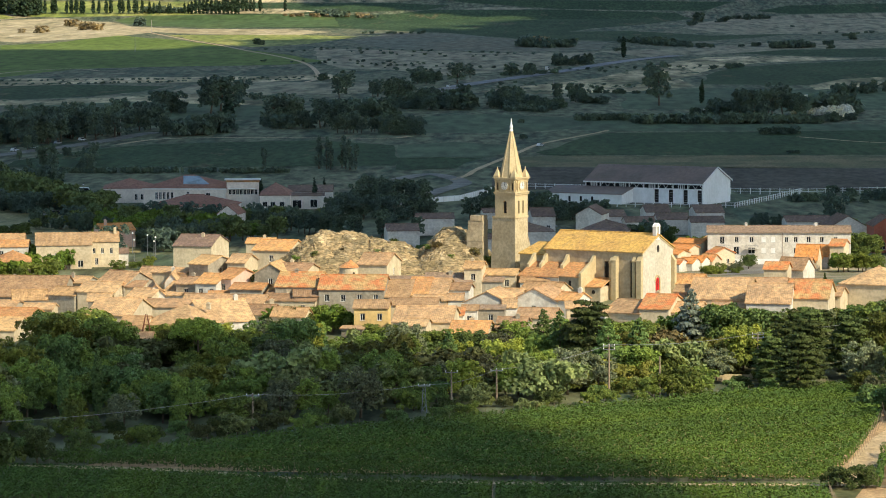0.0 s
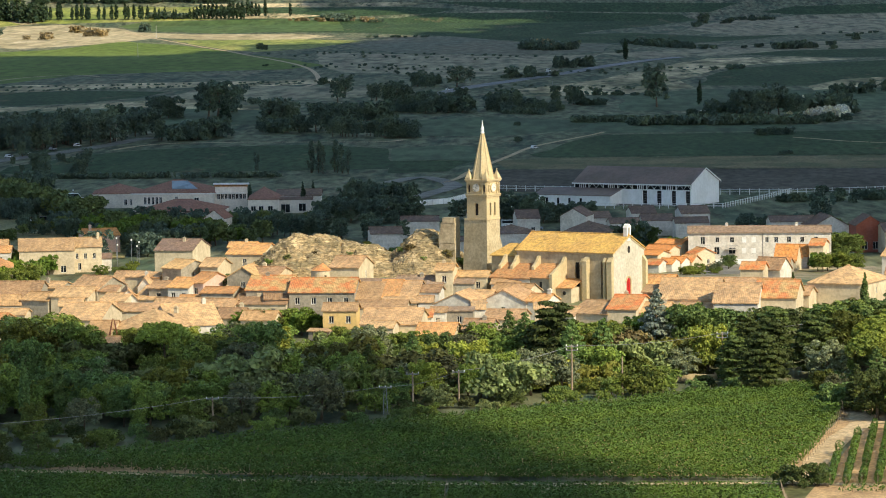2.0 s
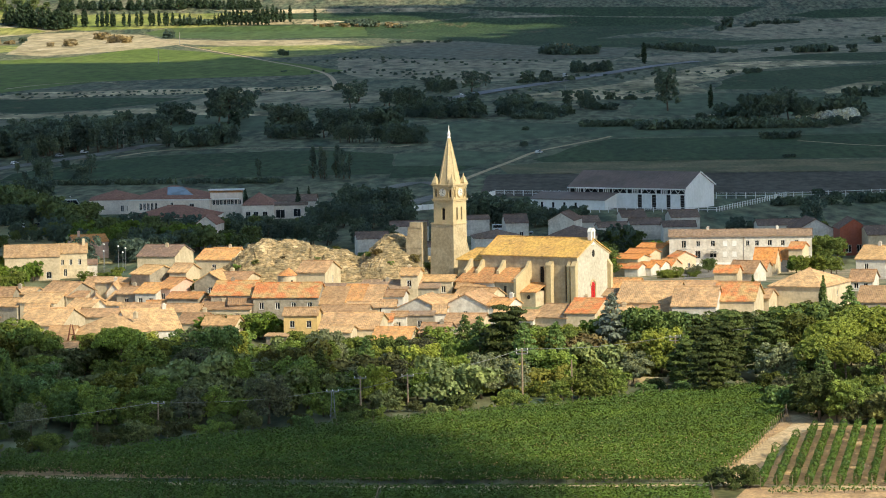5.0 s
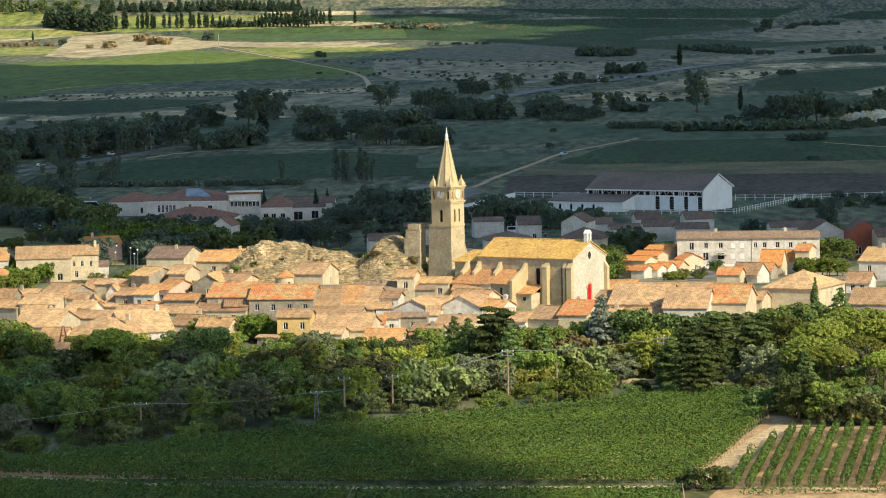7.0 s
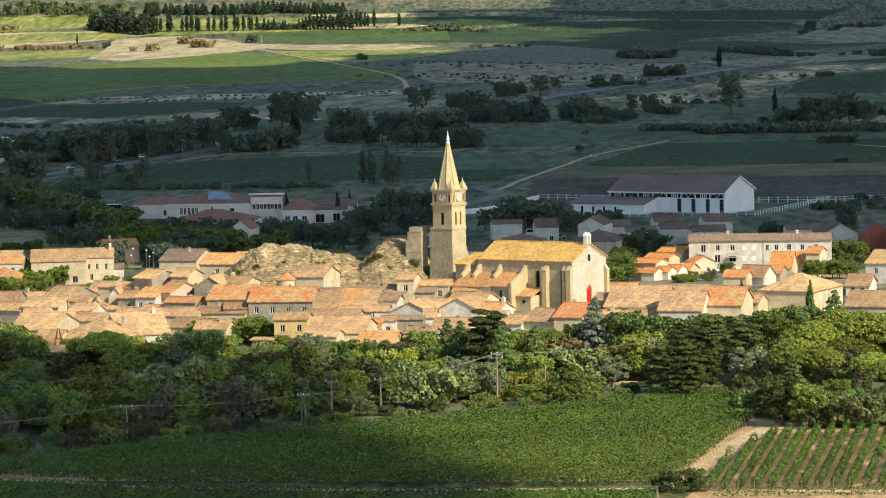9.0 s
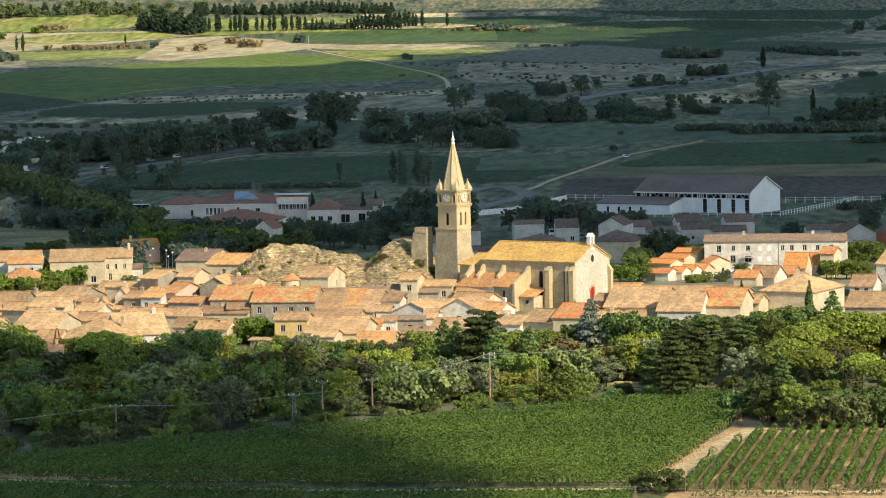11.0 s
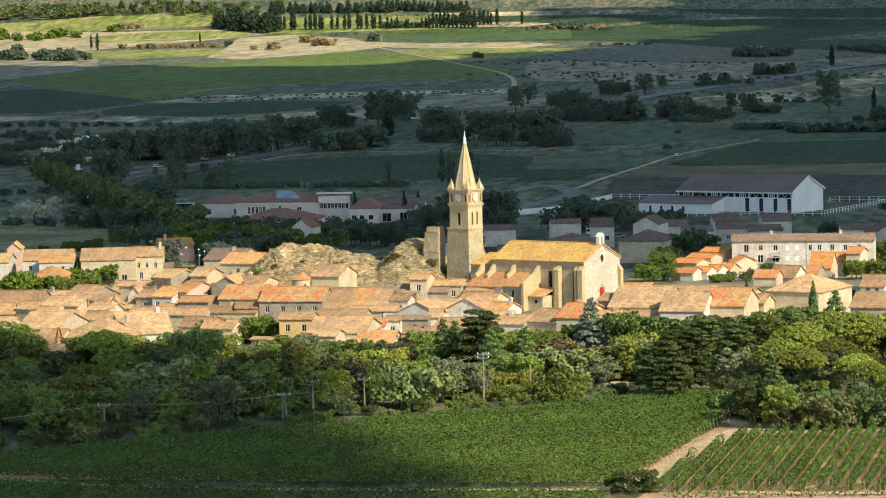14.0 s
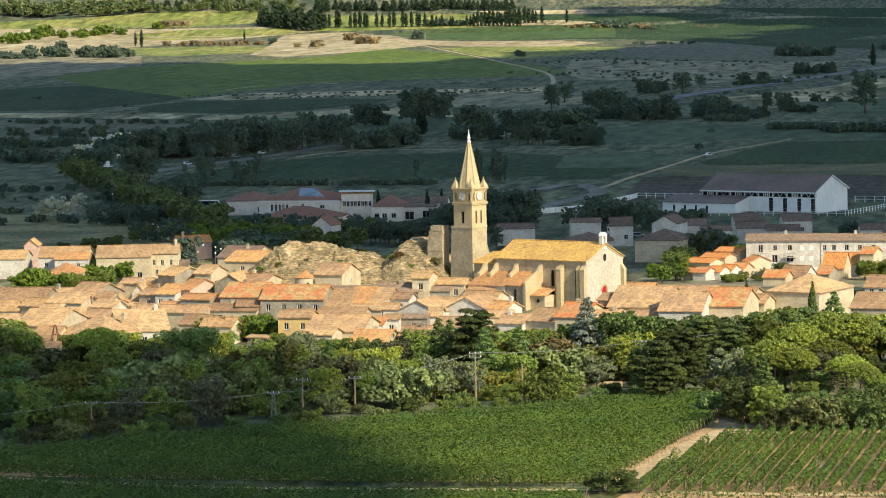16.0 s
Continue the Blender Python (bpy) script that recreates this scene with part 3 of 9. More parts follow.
# ---- fields and roads of the plain ----
field("field_1", ((-1142, 3831), (-953, 3886), (-847, 3955), (-697, 3961), (-672, 3805), (-774, 3766), (-971, 3767), (-1124, 3762)), M["meadow"], 0.034, "green vineyard below the far wood")
field("field_2", ((-623, 3865), (-375, 3870), (-319, 3728), (-429, 3705), (-568, 3686), (-668, 3738)), M["meadow"], 0.037, "lit green meadow between rows of cypresses")
field("field_3", ((-651, 3876), (-485, 3879), (-426, 3861), (-465, 3755), (-557, 3696), (-639, 3689)), M["meadow"], 0.041, "green meadow behind the cypresses")
field("field_4", ((-430, 3903), (-161, 3898), (-117, 3881), (-160, 3849), (-361, 3856)), M["stubble"], 0.044, "pale strip of dry grass on the far rise")
field("field_5", ((-417, 3846), (-159, 3842), (-87, 3810), (-114, 3759), (-341, 3695), (-416, 3752)), M["vine_far"], 0.048, "dark vineyards at the foot of the rise")
field("field_6", ((-118, 3895), (55, 3869), (269, 3841), (228, 3736), (54, 3761), (-59, 3836)), M["vine_far"], 0.052, "dark vineyard on the far rise")
field("field_7", ((-72, 3769), (-37, 3787), (19, 3776), (-9, 3745), (-51, 3741)), M["earth"], 0.055, "strip of brown fallow ground")
field("field_8", ((-341, 3695), (-155, 3709), (-114, 3759), (54, 3754), (192, 3712), (209, 3638), (147, 3419), (80, 3263), (53, 3130), (120, 3163), (194, 2933), (279, 3008), (227, 2828), (166, 2711), (86, 2733), (-1, 2824), (-73, 3088), (-177, 3281), (-314, 3353)), M["vine_far"], 0.059, "broad dark green vineyard")
field("field_9", ((216, 3493), (258, 3650), (342, 3689), (468, 3707), (550, 3701), (477, 3106), (290, 3004), (219, 2975), (180, 3282)), M["earth"], 0.062, "dry brown grassland")
field("field_10", ((336, 3795), (451, 3815), (563, 3807), (552, 3721), (427, 3710), (329, 3697), (290, 3732)), M["vine_far"], 0.066, "dark green vineyard")
field("field_11", ((-134, 3133), (-72, 3062), (0, 2801), (85, 2690), (69, 2421), (-9, 2370), (-110, 2465), (-162, 2714)), M["scrub"], 0.070, "grey-green scrubby pasture")
field("field_12", ((-183, 2521), (-108, 2429), (-9, 2336), (68, 2351), (41, 2105), (-7, 1875), (-46, 1788), (-94, 1917), (-133, 1950), (-162, 2149)), M["earth"], 0.073, "dry grey-brown rough pasture")
field("field_13", ((68, 2386), (167, 2508), (255, 2686), (347, 2748), (435, 2768), (401, 2485), (236, 2416), (170, 2293), (102, 2212)), M["earth"], 0.077, "pale grazed ground beside the road")
field("field_14", ((180, 2307), (225, 2400), (321, 2449), (396, 2449), (365, 2198), (265, 2190), (222, 2231)), M["vine_far"], 0.080, "narrow dark vineyard")
field("field_15", ((-23, 1492), (-6, 1562), (31, 1655), (55, 1735), (98, 1968), (151, 2200), (222, 2231), (269, 2142), (183, 2045), (141, 1907), (108, 1714), (113, 1580), (71, 1485), (16, 1459)), M["stubble"], 0.084, "dry straw-coloured grass beside the main road")
field("field_16", ((159, 1942), (207, 2026), (287, 2108), (360, 2152), (312, 1764), (218, 1705), (186, 1587), (118, 1609), (137, 1822)), M["vine_far"], 0.088, "dark green field")
field("field_17", ((185, 1577), (217, 1694), (274, 1772), (315, 1787), (294, 1617), (212, 1553), (184, 1511)), M["stubble"], 0.091, "pale dry slope")
field("field_18", ((63, 1451), (116, 1551), (183, 1502), (292, 1597), (246, 1221), (119, 1240), (58, 1249)), M["vine_low"], 0.095, "dull green rough grass")
field("field_19", ((-978, 3215), (-822, 3181), (-718, 3051), (-648, 2858), (-579, 2516), (-594, 2234), (-664, 2044)), M["earth"], 0.098, "grey-brown fallow ground")
field("field_20", ((-1124, 3762), (-944, 3777), (-821, 3746), (-648, 3748), (-596, 3690), (-634, 3657), (-737, 3261), (-795, 3118), (-978, 3215)), M["straw"], 0.102, "sunlit straw-coloured grassland with bushes")
field("field_21", ((-826, 3683), (-774, 3727), (-646, 3735), (-616, 3680), (-681, 3607), (-746, 3506), (-801, 3576)), M["meadow"], 0.106, "patch of green meadow")
field("field_22", ((-735, 3223), (-618, 3247), (-550, 3217), (-521, 2964), (-616, 2841), (-677, 2938)), M["meadow"], 0.109, "long green strip of young vines")
field("field_23", ((-535, 2840), (-630, 3656), (-552, 3677), (-480, 3553), (-394, 3180), (-413, 2995), (-446, 2856), (-487, 2752)), M["straw"], 0.113, "pale mown straw field")
field("field_24", ((-590, 2203), (-571, 2477), (-514, 2592), (-447, 2711), (-416, 3020), (-333, 2815), (-250, 2497), (-192, 2299), (-154, 2131), (-181, 2032), (-276, 1993), (-331, 1952), (-354, 1808), (-378, 1680), (-510, 1959)), M["vines_bright"], 0.116, "long green vineyard beside the dirt track")
field("field_25", ((-611, 1845), (-510, 1959), (-376, 1669), (-385, 1558), (-410, 1487), (-512, 1476)), M["vine_far"], 0.120, "dark green vineyard block")
field("field_26", ((-462, 3415), (-369, 3290), (-254, 3276), (-202, 3163), (-231, 3006), (-345, 3074), (-381, 3146)), M["straw"], 0.124, "pale strip of dry grass")
field("field_27", ((-368, 3040), (-317, 3033), (-233, 3032), (-162, 2941), (-197, 2659), (-240, 2546), (-283, 2665)), M["meadow"], 0.127, "green meadow beside a track")
field("field_28", ((-493, 3650), (-467, 3697), (-290, 3711), (-225, 3676), (-204, 3374), (-347, 3319), (-447, 3450)), M["vine_mid"], 0.131, "green vineyard block")
field("field_29", ((-424, 3782), (-295, 3777), (-250, 3744), (-290, 3717), (-396, 3726)), M["stubble"], 0.134, "pale strip before the cypresses")
field("field_30", ((-371, 1638), (-344, 1750), (-301, 1756), (-247, 1769), (-169, 1785), (-132, 1816), (-122, 1734), (-166, 1677), (-286, 1658), (-324, 1613)), M["stubble"], 0.138, "pale fallow strip")
field("field_31", ((-377, 1521), (-365, 1607), (-281, 1628), (-225, 1599), (-235, 1511), (-259, 1434), (-294, 1396), (-361, 1440)), M["vine_far"], 0.142, "narrow dark vineyard")
field("field_32", ((-510, 1467), (-339, 1417), (-291, 1379), (-250, 1423), (-211, 1469), (-181, 1477), (-162, 1342), (-227, 1361), (-278, 1308), (-359, 1345), (-496, 1414)), M["stubble"], 0.145, "pale dry verge")
field("field_33", ((-216, 1505), (-209, 1652), (-158, 1674), (-112, 1658), (-84, 1590), (-103, 1470), (-136, 1446), (-168, 1423)), M["earth"], 0.149, "brown tilled earth")
field("field_34", ((-202, 1339), (-189, 1368), (-147, 1377), (-132, 1214), (-152, 1164), (-186, 1208)), M["stubble"], 0.152, "pale grass below large trees")
field("field_35", ((-485, 1372), (-308, 1309), (-271, 1285), (-246, 1121), (-315, 1067), (-409, 1088)), M["scrub"], 0.156, "scrubby rough ground")
field("field_36", ((-277, 1301), (-239, 1349), (-190, 1335), (-120, 1286), (-105, 1135), (-194, 1133), (-236, 1083)), M["vine_low"], 0.160, "dull green meadow among trees")
field("field_37", ((-65, 1146), (-16, 1191), (26, 1146), (46, 1137), (25, 1027), (-3, 987), (-51, 993)), M["vine_low"], 0.163, "dull green meadow")
field("field_38", ((25, 1022), (47, 1130), (110, 1073), (226, 1058), (219, 1002), (106, 1006), (43, 1003)), M["vine_low"], 0.167, "dull green strip along the reeds")
field("field_39", ((8, 822), (23, 903), (43, 987), (105, 995), (178, 1007), (219, 1002), (194, 797), (94, 800), (46, 801), (13, 800)), M["vine_far"], 0.170, "dark green vineyard")
field("field_40", ((-6, 777), (13, 796), (94, 796), (193, 789), (182, 703), (89, 712), (-1, 721)), M["grass"], 0.174, "olive green grass strip")
field("field_41", ((-8, 718), (21, 715), (89, 708), (181, 699), (165, 565), (81, 573), (-9, 575)), M["ploughed"], 0.178, "brown ploughed field")
field("field_42", ((-53, 883), (-28, 909), (-2, 877), (-11, 790), (-49, 786)), M["vine_low"], 0.181, "dull green meadow")
field("field_43", ((-209, 770), (-188, 852), (-165, 896), (-126, 915), (-91, 926), (-55, 883), (-49, 730), (-138, 720), (-207, 723)), M["vine_far"], 0.185, "dark green vineyard beside the road")
field("field_44", ((-52, 786), (-14, 782), (-24, 712), (-48, 700)), M["vine_far"], 0.188, "dark green vineyard")
field("field_45", ((-186, 278), (-124, 337), (-145, 451), (-261, 561)), M["dry"], 0.192, "dry straw-coloured rough grass behind the village")
field("field_46", ((-157, 276), (-104, 271), (-124, 444), (-197, 484)), M["dry"], 0.196, "dry tan grass beside the avenue")
ribbon("road_main", ((-58, 1404), (-41, 1559), (-24, 1644), (-6, 1714), (13, 1788), (38, 1890), (61, 2002), (95, 2137), (130, 2237)), 13.0, M["road_grey"], 0.5, "grey main road across the plain", "road")
ribbon("road_left", ((-229, 780), (-214, 837), (-203, 872), (-195, 904), (-186, 942), (-180, 982), (-173, 1003)), 9.0, M["asphalt"], 0.27, "grey road lined with parked cars", "road")
ribbon("track_far", ((-458, 3407), (-400, 3160), (-331, 2848), (-270, 2581), (-237, 2425), (-194, 2232), (-165, 2064), (-146, 1878), (-137, 1728), (-141, 1665)), 3.6, M["track"], 0.27, "pale dirt track through the fields", "track")
ribbon("track_mid", ((-180, 893), (-165, 940), (-134, 951), (-92, 946), (-60, 942), (-50, 961)), 3.2, M["track"], 0.27, "pale path between fields", "track")
ribbon("lane_right", ((-24, 634), (-19, 662), (-16, 699), (-9, 751), (0, 815), (8, 876), (18, 918), (38, 987), (44, 1014)), 2.6, M["track"], 0.27, "pale lane beside a vineyard", "track")
ribbon("track_reed", ((130, 945), (140, 928), (151, 907), (165, 891), (184, 879)), 2.6, M["track"], 0.27, "pale path along a vineyard", "track")
ribbon("track_straw", ((-307, 1906), (-331, 1952), (-361, 1903), (-376, 1816)), 3.0, M["track"], 0.27, "faint path at the edge of a vineyard", "track")
ribbon("bend_road", ((-43, 484), (-28, 566), (-20, 617), (-33, 671), (-45, 637)), 7.0, M["asphalt"], 0.27, "curved access road", "road")
ribbon("bend_road_2", ((-3, 466), (-10, 518), (-7, 548), (14, 513), (77, 479)), 6.0, M["asphalt"], 0.27, "access road to the sheds", "road")

field("parking_yard", ((51, 129), (68, 165), (70, 216), (54, 220)), M["asphalt"], 0.12, "grey parking yard before the apartment building", "yard")
field("village_ground", ((-112, -88), (-20, -92), (112, -86), (112, 150), (74, 218), (40, 150), (-10, 60), (-112, 60)), M["lane"], 0.05, "pale gravel and dust of the village lanes", "ground")

# ---- houses ----
WALL_WORD = ("cream", "white", "grey roughcast", "yellow", "pink", "red", "white")
ROOF_WORD = ("ochre", "orange", "weathered tan", "bright orange", "dark brown", "red-brown", "faded salmon", "grey-brown", "orange-red", "mottled orange")


def slope_geo(g, tf, width, run, rise, left=0.0, right=0.0, over=0.3, rib=0.34):
    """One tiled slope facing -y, eave from x 0 to width at z 0, going up to y run; left, right: how far its top draws in (hips)."""
    k = rise / run
    xs = np.arange(-over if not left else 0, width + (over if not right else 0) + 1e-6, rib / 2)
    rows = []
    for i, x in enumerate(xs):
        up = 1.0
        if left:
            up = min(up, max(x, 0.02) / left)
        if right:
            up = min(up, max(width - x, 0.02) / right)
        wave = 0.042 if i % 2 else 0.0
        mid = noise.noise((x * 0.35, width * 1.7, run)) * 0.03
        rows.append(((x, -over, -over * k + wave), (x, run * up * 0.5, rise * up * 0.5 + wave + mid), (x, run * up, rise * up + wave * 0.6)))
    n = len(g.v)
    for r in rows:
        g.v.extend((tf @ Vector(p))[:] for p in r)
    for i in range(len(rows) - 1):
        a, b = n + 3 * i, n + 3 * i + 3
        g.f += [(a, b, b + 1, a + 1), (a + 1, b + 1, b + 2, a + 2)]
        g.m += [0, 0]
    t = 0.14
    x0, x1 = xs[0], xs[-1]
    g.add([(x0, -over, -over * k - t), (x1, -over, -over * k - t), (x1, -over, -over * k + 0.03), (x0, -over, -over * k + 0.03)], [(0, 1, 2, 3)], 0, tf)
    g.add([(x0, -over, -over * k - t), (x1, -over, -over * k - t), (x1 - right, run, rise - t), (x0 + left, run, rise - t)], [(3, 2, 1, 0)], 0, tf)
    for x, q in ((x0, left), (x1, right)):
        if not q:
            g.add([(x, -over, -over * k - t), (x, run, rise - t), (x, run, rise + 0.05), (x, -over, -over * k + 0.05)], [(0, 1, 2, 3)], 0, tf)


def roof_geo(w, d, rise, kind):
    g = Geo()
    if kind == "shed":
        slope_geo(g, Matrix.Identity(4), w, d, rise)
        return g
    run = d / 2
    q = min(run, w / 2 - 0.3) if kind == "hip" else 0.0
    slope_geo(g, Matrix.Identity(4), w, run, rise, q, q)
    slope_geo(g, Matrix.Translation((w, d, 0)) @ Matrix.Rotation(math.pi, 4, "Z"), w, run, rise, q, q)
    if q:
        for tf in (Matrix.Translation((0, d, 0)) @ Matrix.Rotation(-math.pi / 2, 4, "Z"), Matrix.Translation((w, 0, 0)) @ Matrix.Rotation(math.pi / 2, 4, "Z")):
            slope_geo(g, tf, d, q, rise * 0.995, run, run)
    g.tube([(q - (0.3 if not q else 0), run, rise + 0.03), (w - q + (0.3 if not q else 0), run, rise + 0.03)], [0.14, 0.14], 6)
    return g


def window_part(parent, tf, x, z, w, h, depth=0.16, shutters=None, bars=True):
    """A window set back in its hole: frame, panes, sill and perhaps shutters."""
    f = Geo()
    b = 0.07
    for a in ((x, z, x + w, z + b), (x, z + h - b, x + w, z + h), (x, z + b, x + b, z + h - b), (x + w - b, z + b, x + w, z + h - b)):
        f.box(a[0], depth - 0.05, a[1], a[2], depth + 0.02, a[3], 0, tf)
    if bars:
        f.box(x + w / 2 - 0.035, depth - 0.045, z + b, x + w / 2 + 0.035, depth + 0.015, z + h - b, 0, tf)
    win = part("window", f, M["white"], parent)
    part("pane", Geo().box(x + b, depth + 0.03, z + b, x + w - b, depth + 0.05, z + h - b, 0, tf), M["pane"], win)
    part("sill", Geo().box(x - 0.08, -0.07, z - 0.09, x + w + 0.08, depth, z - 0.004, 0, tf), M["concrete"], win)
    if shutters:
        for u in (x - w * 0.5, x + w + 0.01):
            part("shutter", Geo().box(u, -0.06, z, u + w * 0.49, -0.012, z + h, 0, tf), shutters, win)
    return win


def house(x, y, yaw, w, d, h, rise, kind="gable", wall=0, roof=0, wins=(), side_wins=(), chimneys=(), door=None, shutters=None, label="", group="village houses", doors_mat="wood"):
    """A house whose front eave is centred on x, y. wins: (x, z, w, h) on the front from its left end; side_wins: on the gable to the right."""
    base = min(land(x, y), land(x, y + d)) - 0.6
    top = land(x, y) + h
    ht = top - base
    m = Matrix.Translation((x, y, base)) @ Matrix.Rotation(radians(yaw), 4, "Z") @ Matrix.Translation((-w / 2, 0, 0))
    label = label or f"{WALL_WORD[wall]} village house with {ROOF_WORD[roof]} {'lean-to' if kind == 'shed' else kind + 'd' if kind == 'gable' else 'hipped'} tiled roof"
    root = thing("house", m, label, "house", group)
    g = Geo()
    z0 = ht - h
    holes = [(a, z0 + c, e, f) for a, c, e, f in wins]
    if door:
        holes.append((door[0], z0, door[1], door[2]))
    sides = [(a, z0 + c, e, f) for a, c, e, f in side_wins]
    eye = Matrix.Identity(4)
    right = Matrix.Translation((w, 0, 0)) @ Matrix.Rotation(math.pi / 2, 4, "Z")
    left = Matrix.Translation((0, d, 0)) @ Matrix.Rotation(-math.pi / 2, 4, "Z")
    back = Matrix.Translation((w, d, 0)) @ Matrix.Rotation(math.pi, 4, "Z")
    gab = ht + rise if kind == "gable" else None
    g.wall(w, ht, holes, 0.22, eye)
    g.wall(d, ht, sides, 0.22, right, 0, gab)
    g.wall(d, ht, [], 0.22, left, 0, gab)
    if kind == "shed":
        g.wall(w, ht + rise, [], 0.2, back)
        g.add([(0, 0, ht), (0, d, ht), (0, d, ht + rise)], [(0, 1, 2)])
        g.add([(w, 0, ht), (w, d, ht), (w, d, ht + rise)], [(0, 1, 2)])
    else:
        g.wall(w, ht, [], 0.2, back)
    g.add([(0.25, 0.25, 0), (w - 0.25, 0.25, 0), (w - 0.25, 0.25, ht), (0.25, 0.25, ht)], [(0, 1, 2, 3)])
    g.add([(w - 0.25, 0.25, 0), (w - 0.25, d, 0), (w - 0.25, d, ht), (w - 0.25, 0.25, ht)], [(0, 1, 2, 3)])
    part("wall", g, WALLS[wall], root)
    r = part("roof", roof_geo(w, d, rise, kind), TILES[roof], root)
    r.location = (0, 0, ht + 0.1)
    sh = M["shutter"] if shutters else None
    for a, c, e, f in wins:
        window_part(root, eye, a, z0 + c, e, f, shutters=sh)
    for a, c, e, f in side_wins:
        window_part(root, right, a, z0 + c, e, f)
    if door:
        part("door", Geo().box(door[0] + 0.03, 0.12, z0 + 0.02, door[0] + door[1] - 0.03, 0.18, z0 + door[2] - 0.03), M[doors_mat], root)
    for cx, cy, ch in chimneys:
        cz = ht + rise * (1 - abs(cy / d * 2 - 1)) - 0.3 if kind != "shed" else ht + rise * cy / d - 0.3
        c = Geo().box(cx - 0.35, cy - 0.3, cz, cx + 0.35, cy + 0.3, cz + ch + 0.3).box(cx - 0.43, cy - 0.38, cz + ch + 0.3, cx + 0.43, cy + 0.38, cz + ch + 0.42)
        c.box(cx - 0.22, cy - 0.15, cz + ch + 0.42, cx + 0.22, cy + 0.15, cz + ch + 0.62)
        part("chimney", c, WALLS[wall], root)
    root["eave"] = ht
    return root


# ---- the church and its bell tower ----
CH = Matrix.Translation((25.6, -25.5, 0)) @ Matrix.Rotation(radians(-28.5), 4, "Z")  # corner of the west front: x out of the front, y along it
CH_BASE, CH_EAVE, CH_RIDGE, CH_LONG, CH_WIDE = 17.6, 28.0, 31.0, 21.4, 13.4


def arch_outline(w, h, n=8):
    """A round-headed outline in x and z, standing on z 0 and centred on x 0."""
    r = w / 2
    return [(-r, 0), (r, 0)] + [(r * math.cos(math.pi * k / n), h - r + r * math.sin(math.pi * k / n)) for k in range(n + 1)]


def buttress(parent, tf, wide, deep, z0, z1, z2):
    """A stepped pier against a wall: full depth to z1, a weathered slope up to z2."""
    g = Geo()
    g.add([(0, 0, z0), (wide, 0, z0), (wide, -deep, z0), (0, -deep, z0), (0, -deep, z1), (wide, -deep, z1), (wide, 0, z2), (0, 0, z2)],
          [(0, 1, 2, 3), (3, 2, 5, 4), (4, 5, 6, 7), (2, 1, 6, 5), (0, 3, 4, 7), (1, 0, 7, 6)], 0, tf)
    g.box(-0.06, -deep - 0.07, z1 - 0.25, wide + 0.06, 0, z1, 0, tf)
    g.box(-0.08, -deep - 0.1, z0, wide + 0.08, 0, z0 + 1.1, 0, tf)
    return part("buttress", g, M["stone_light"], parent, "pale cut-stone buttress with a sloping top")


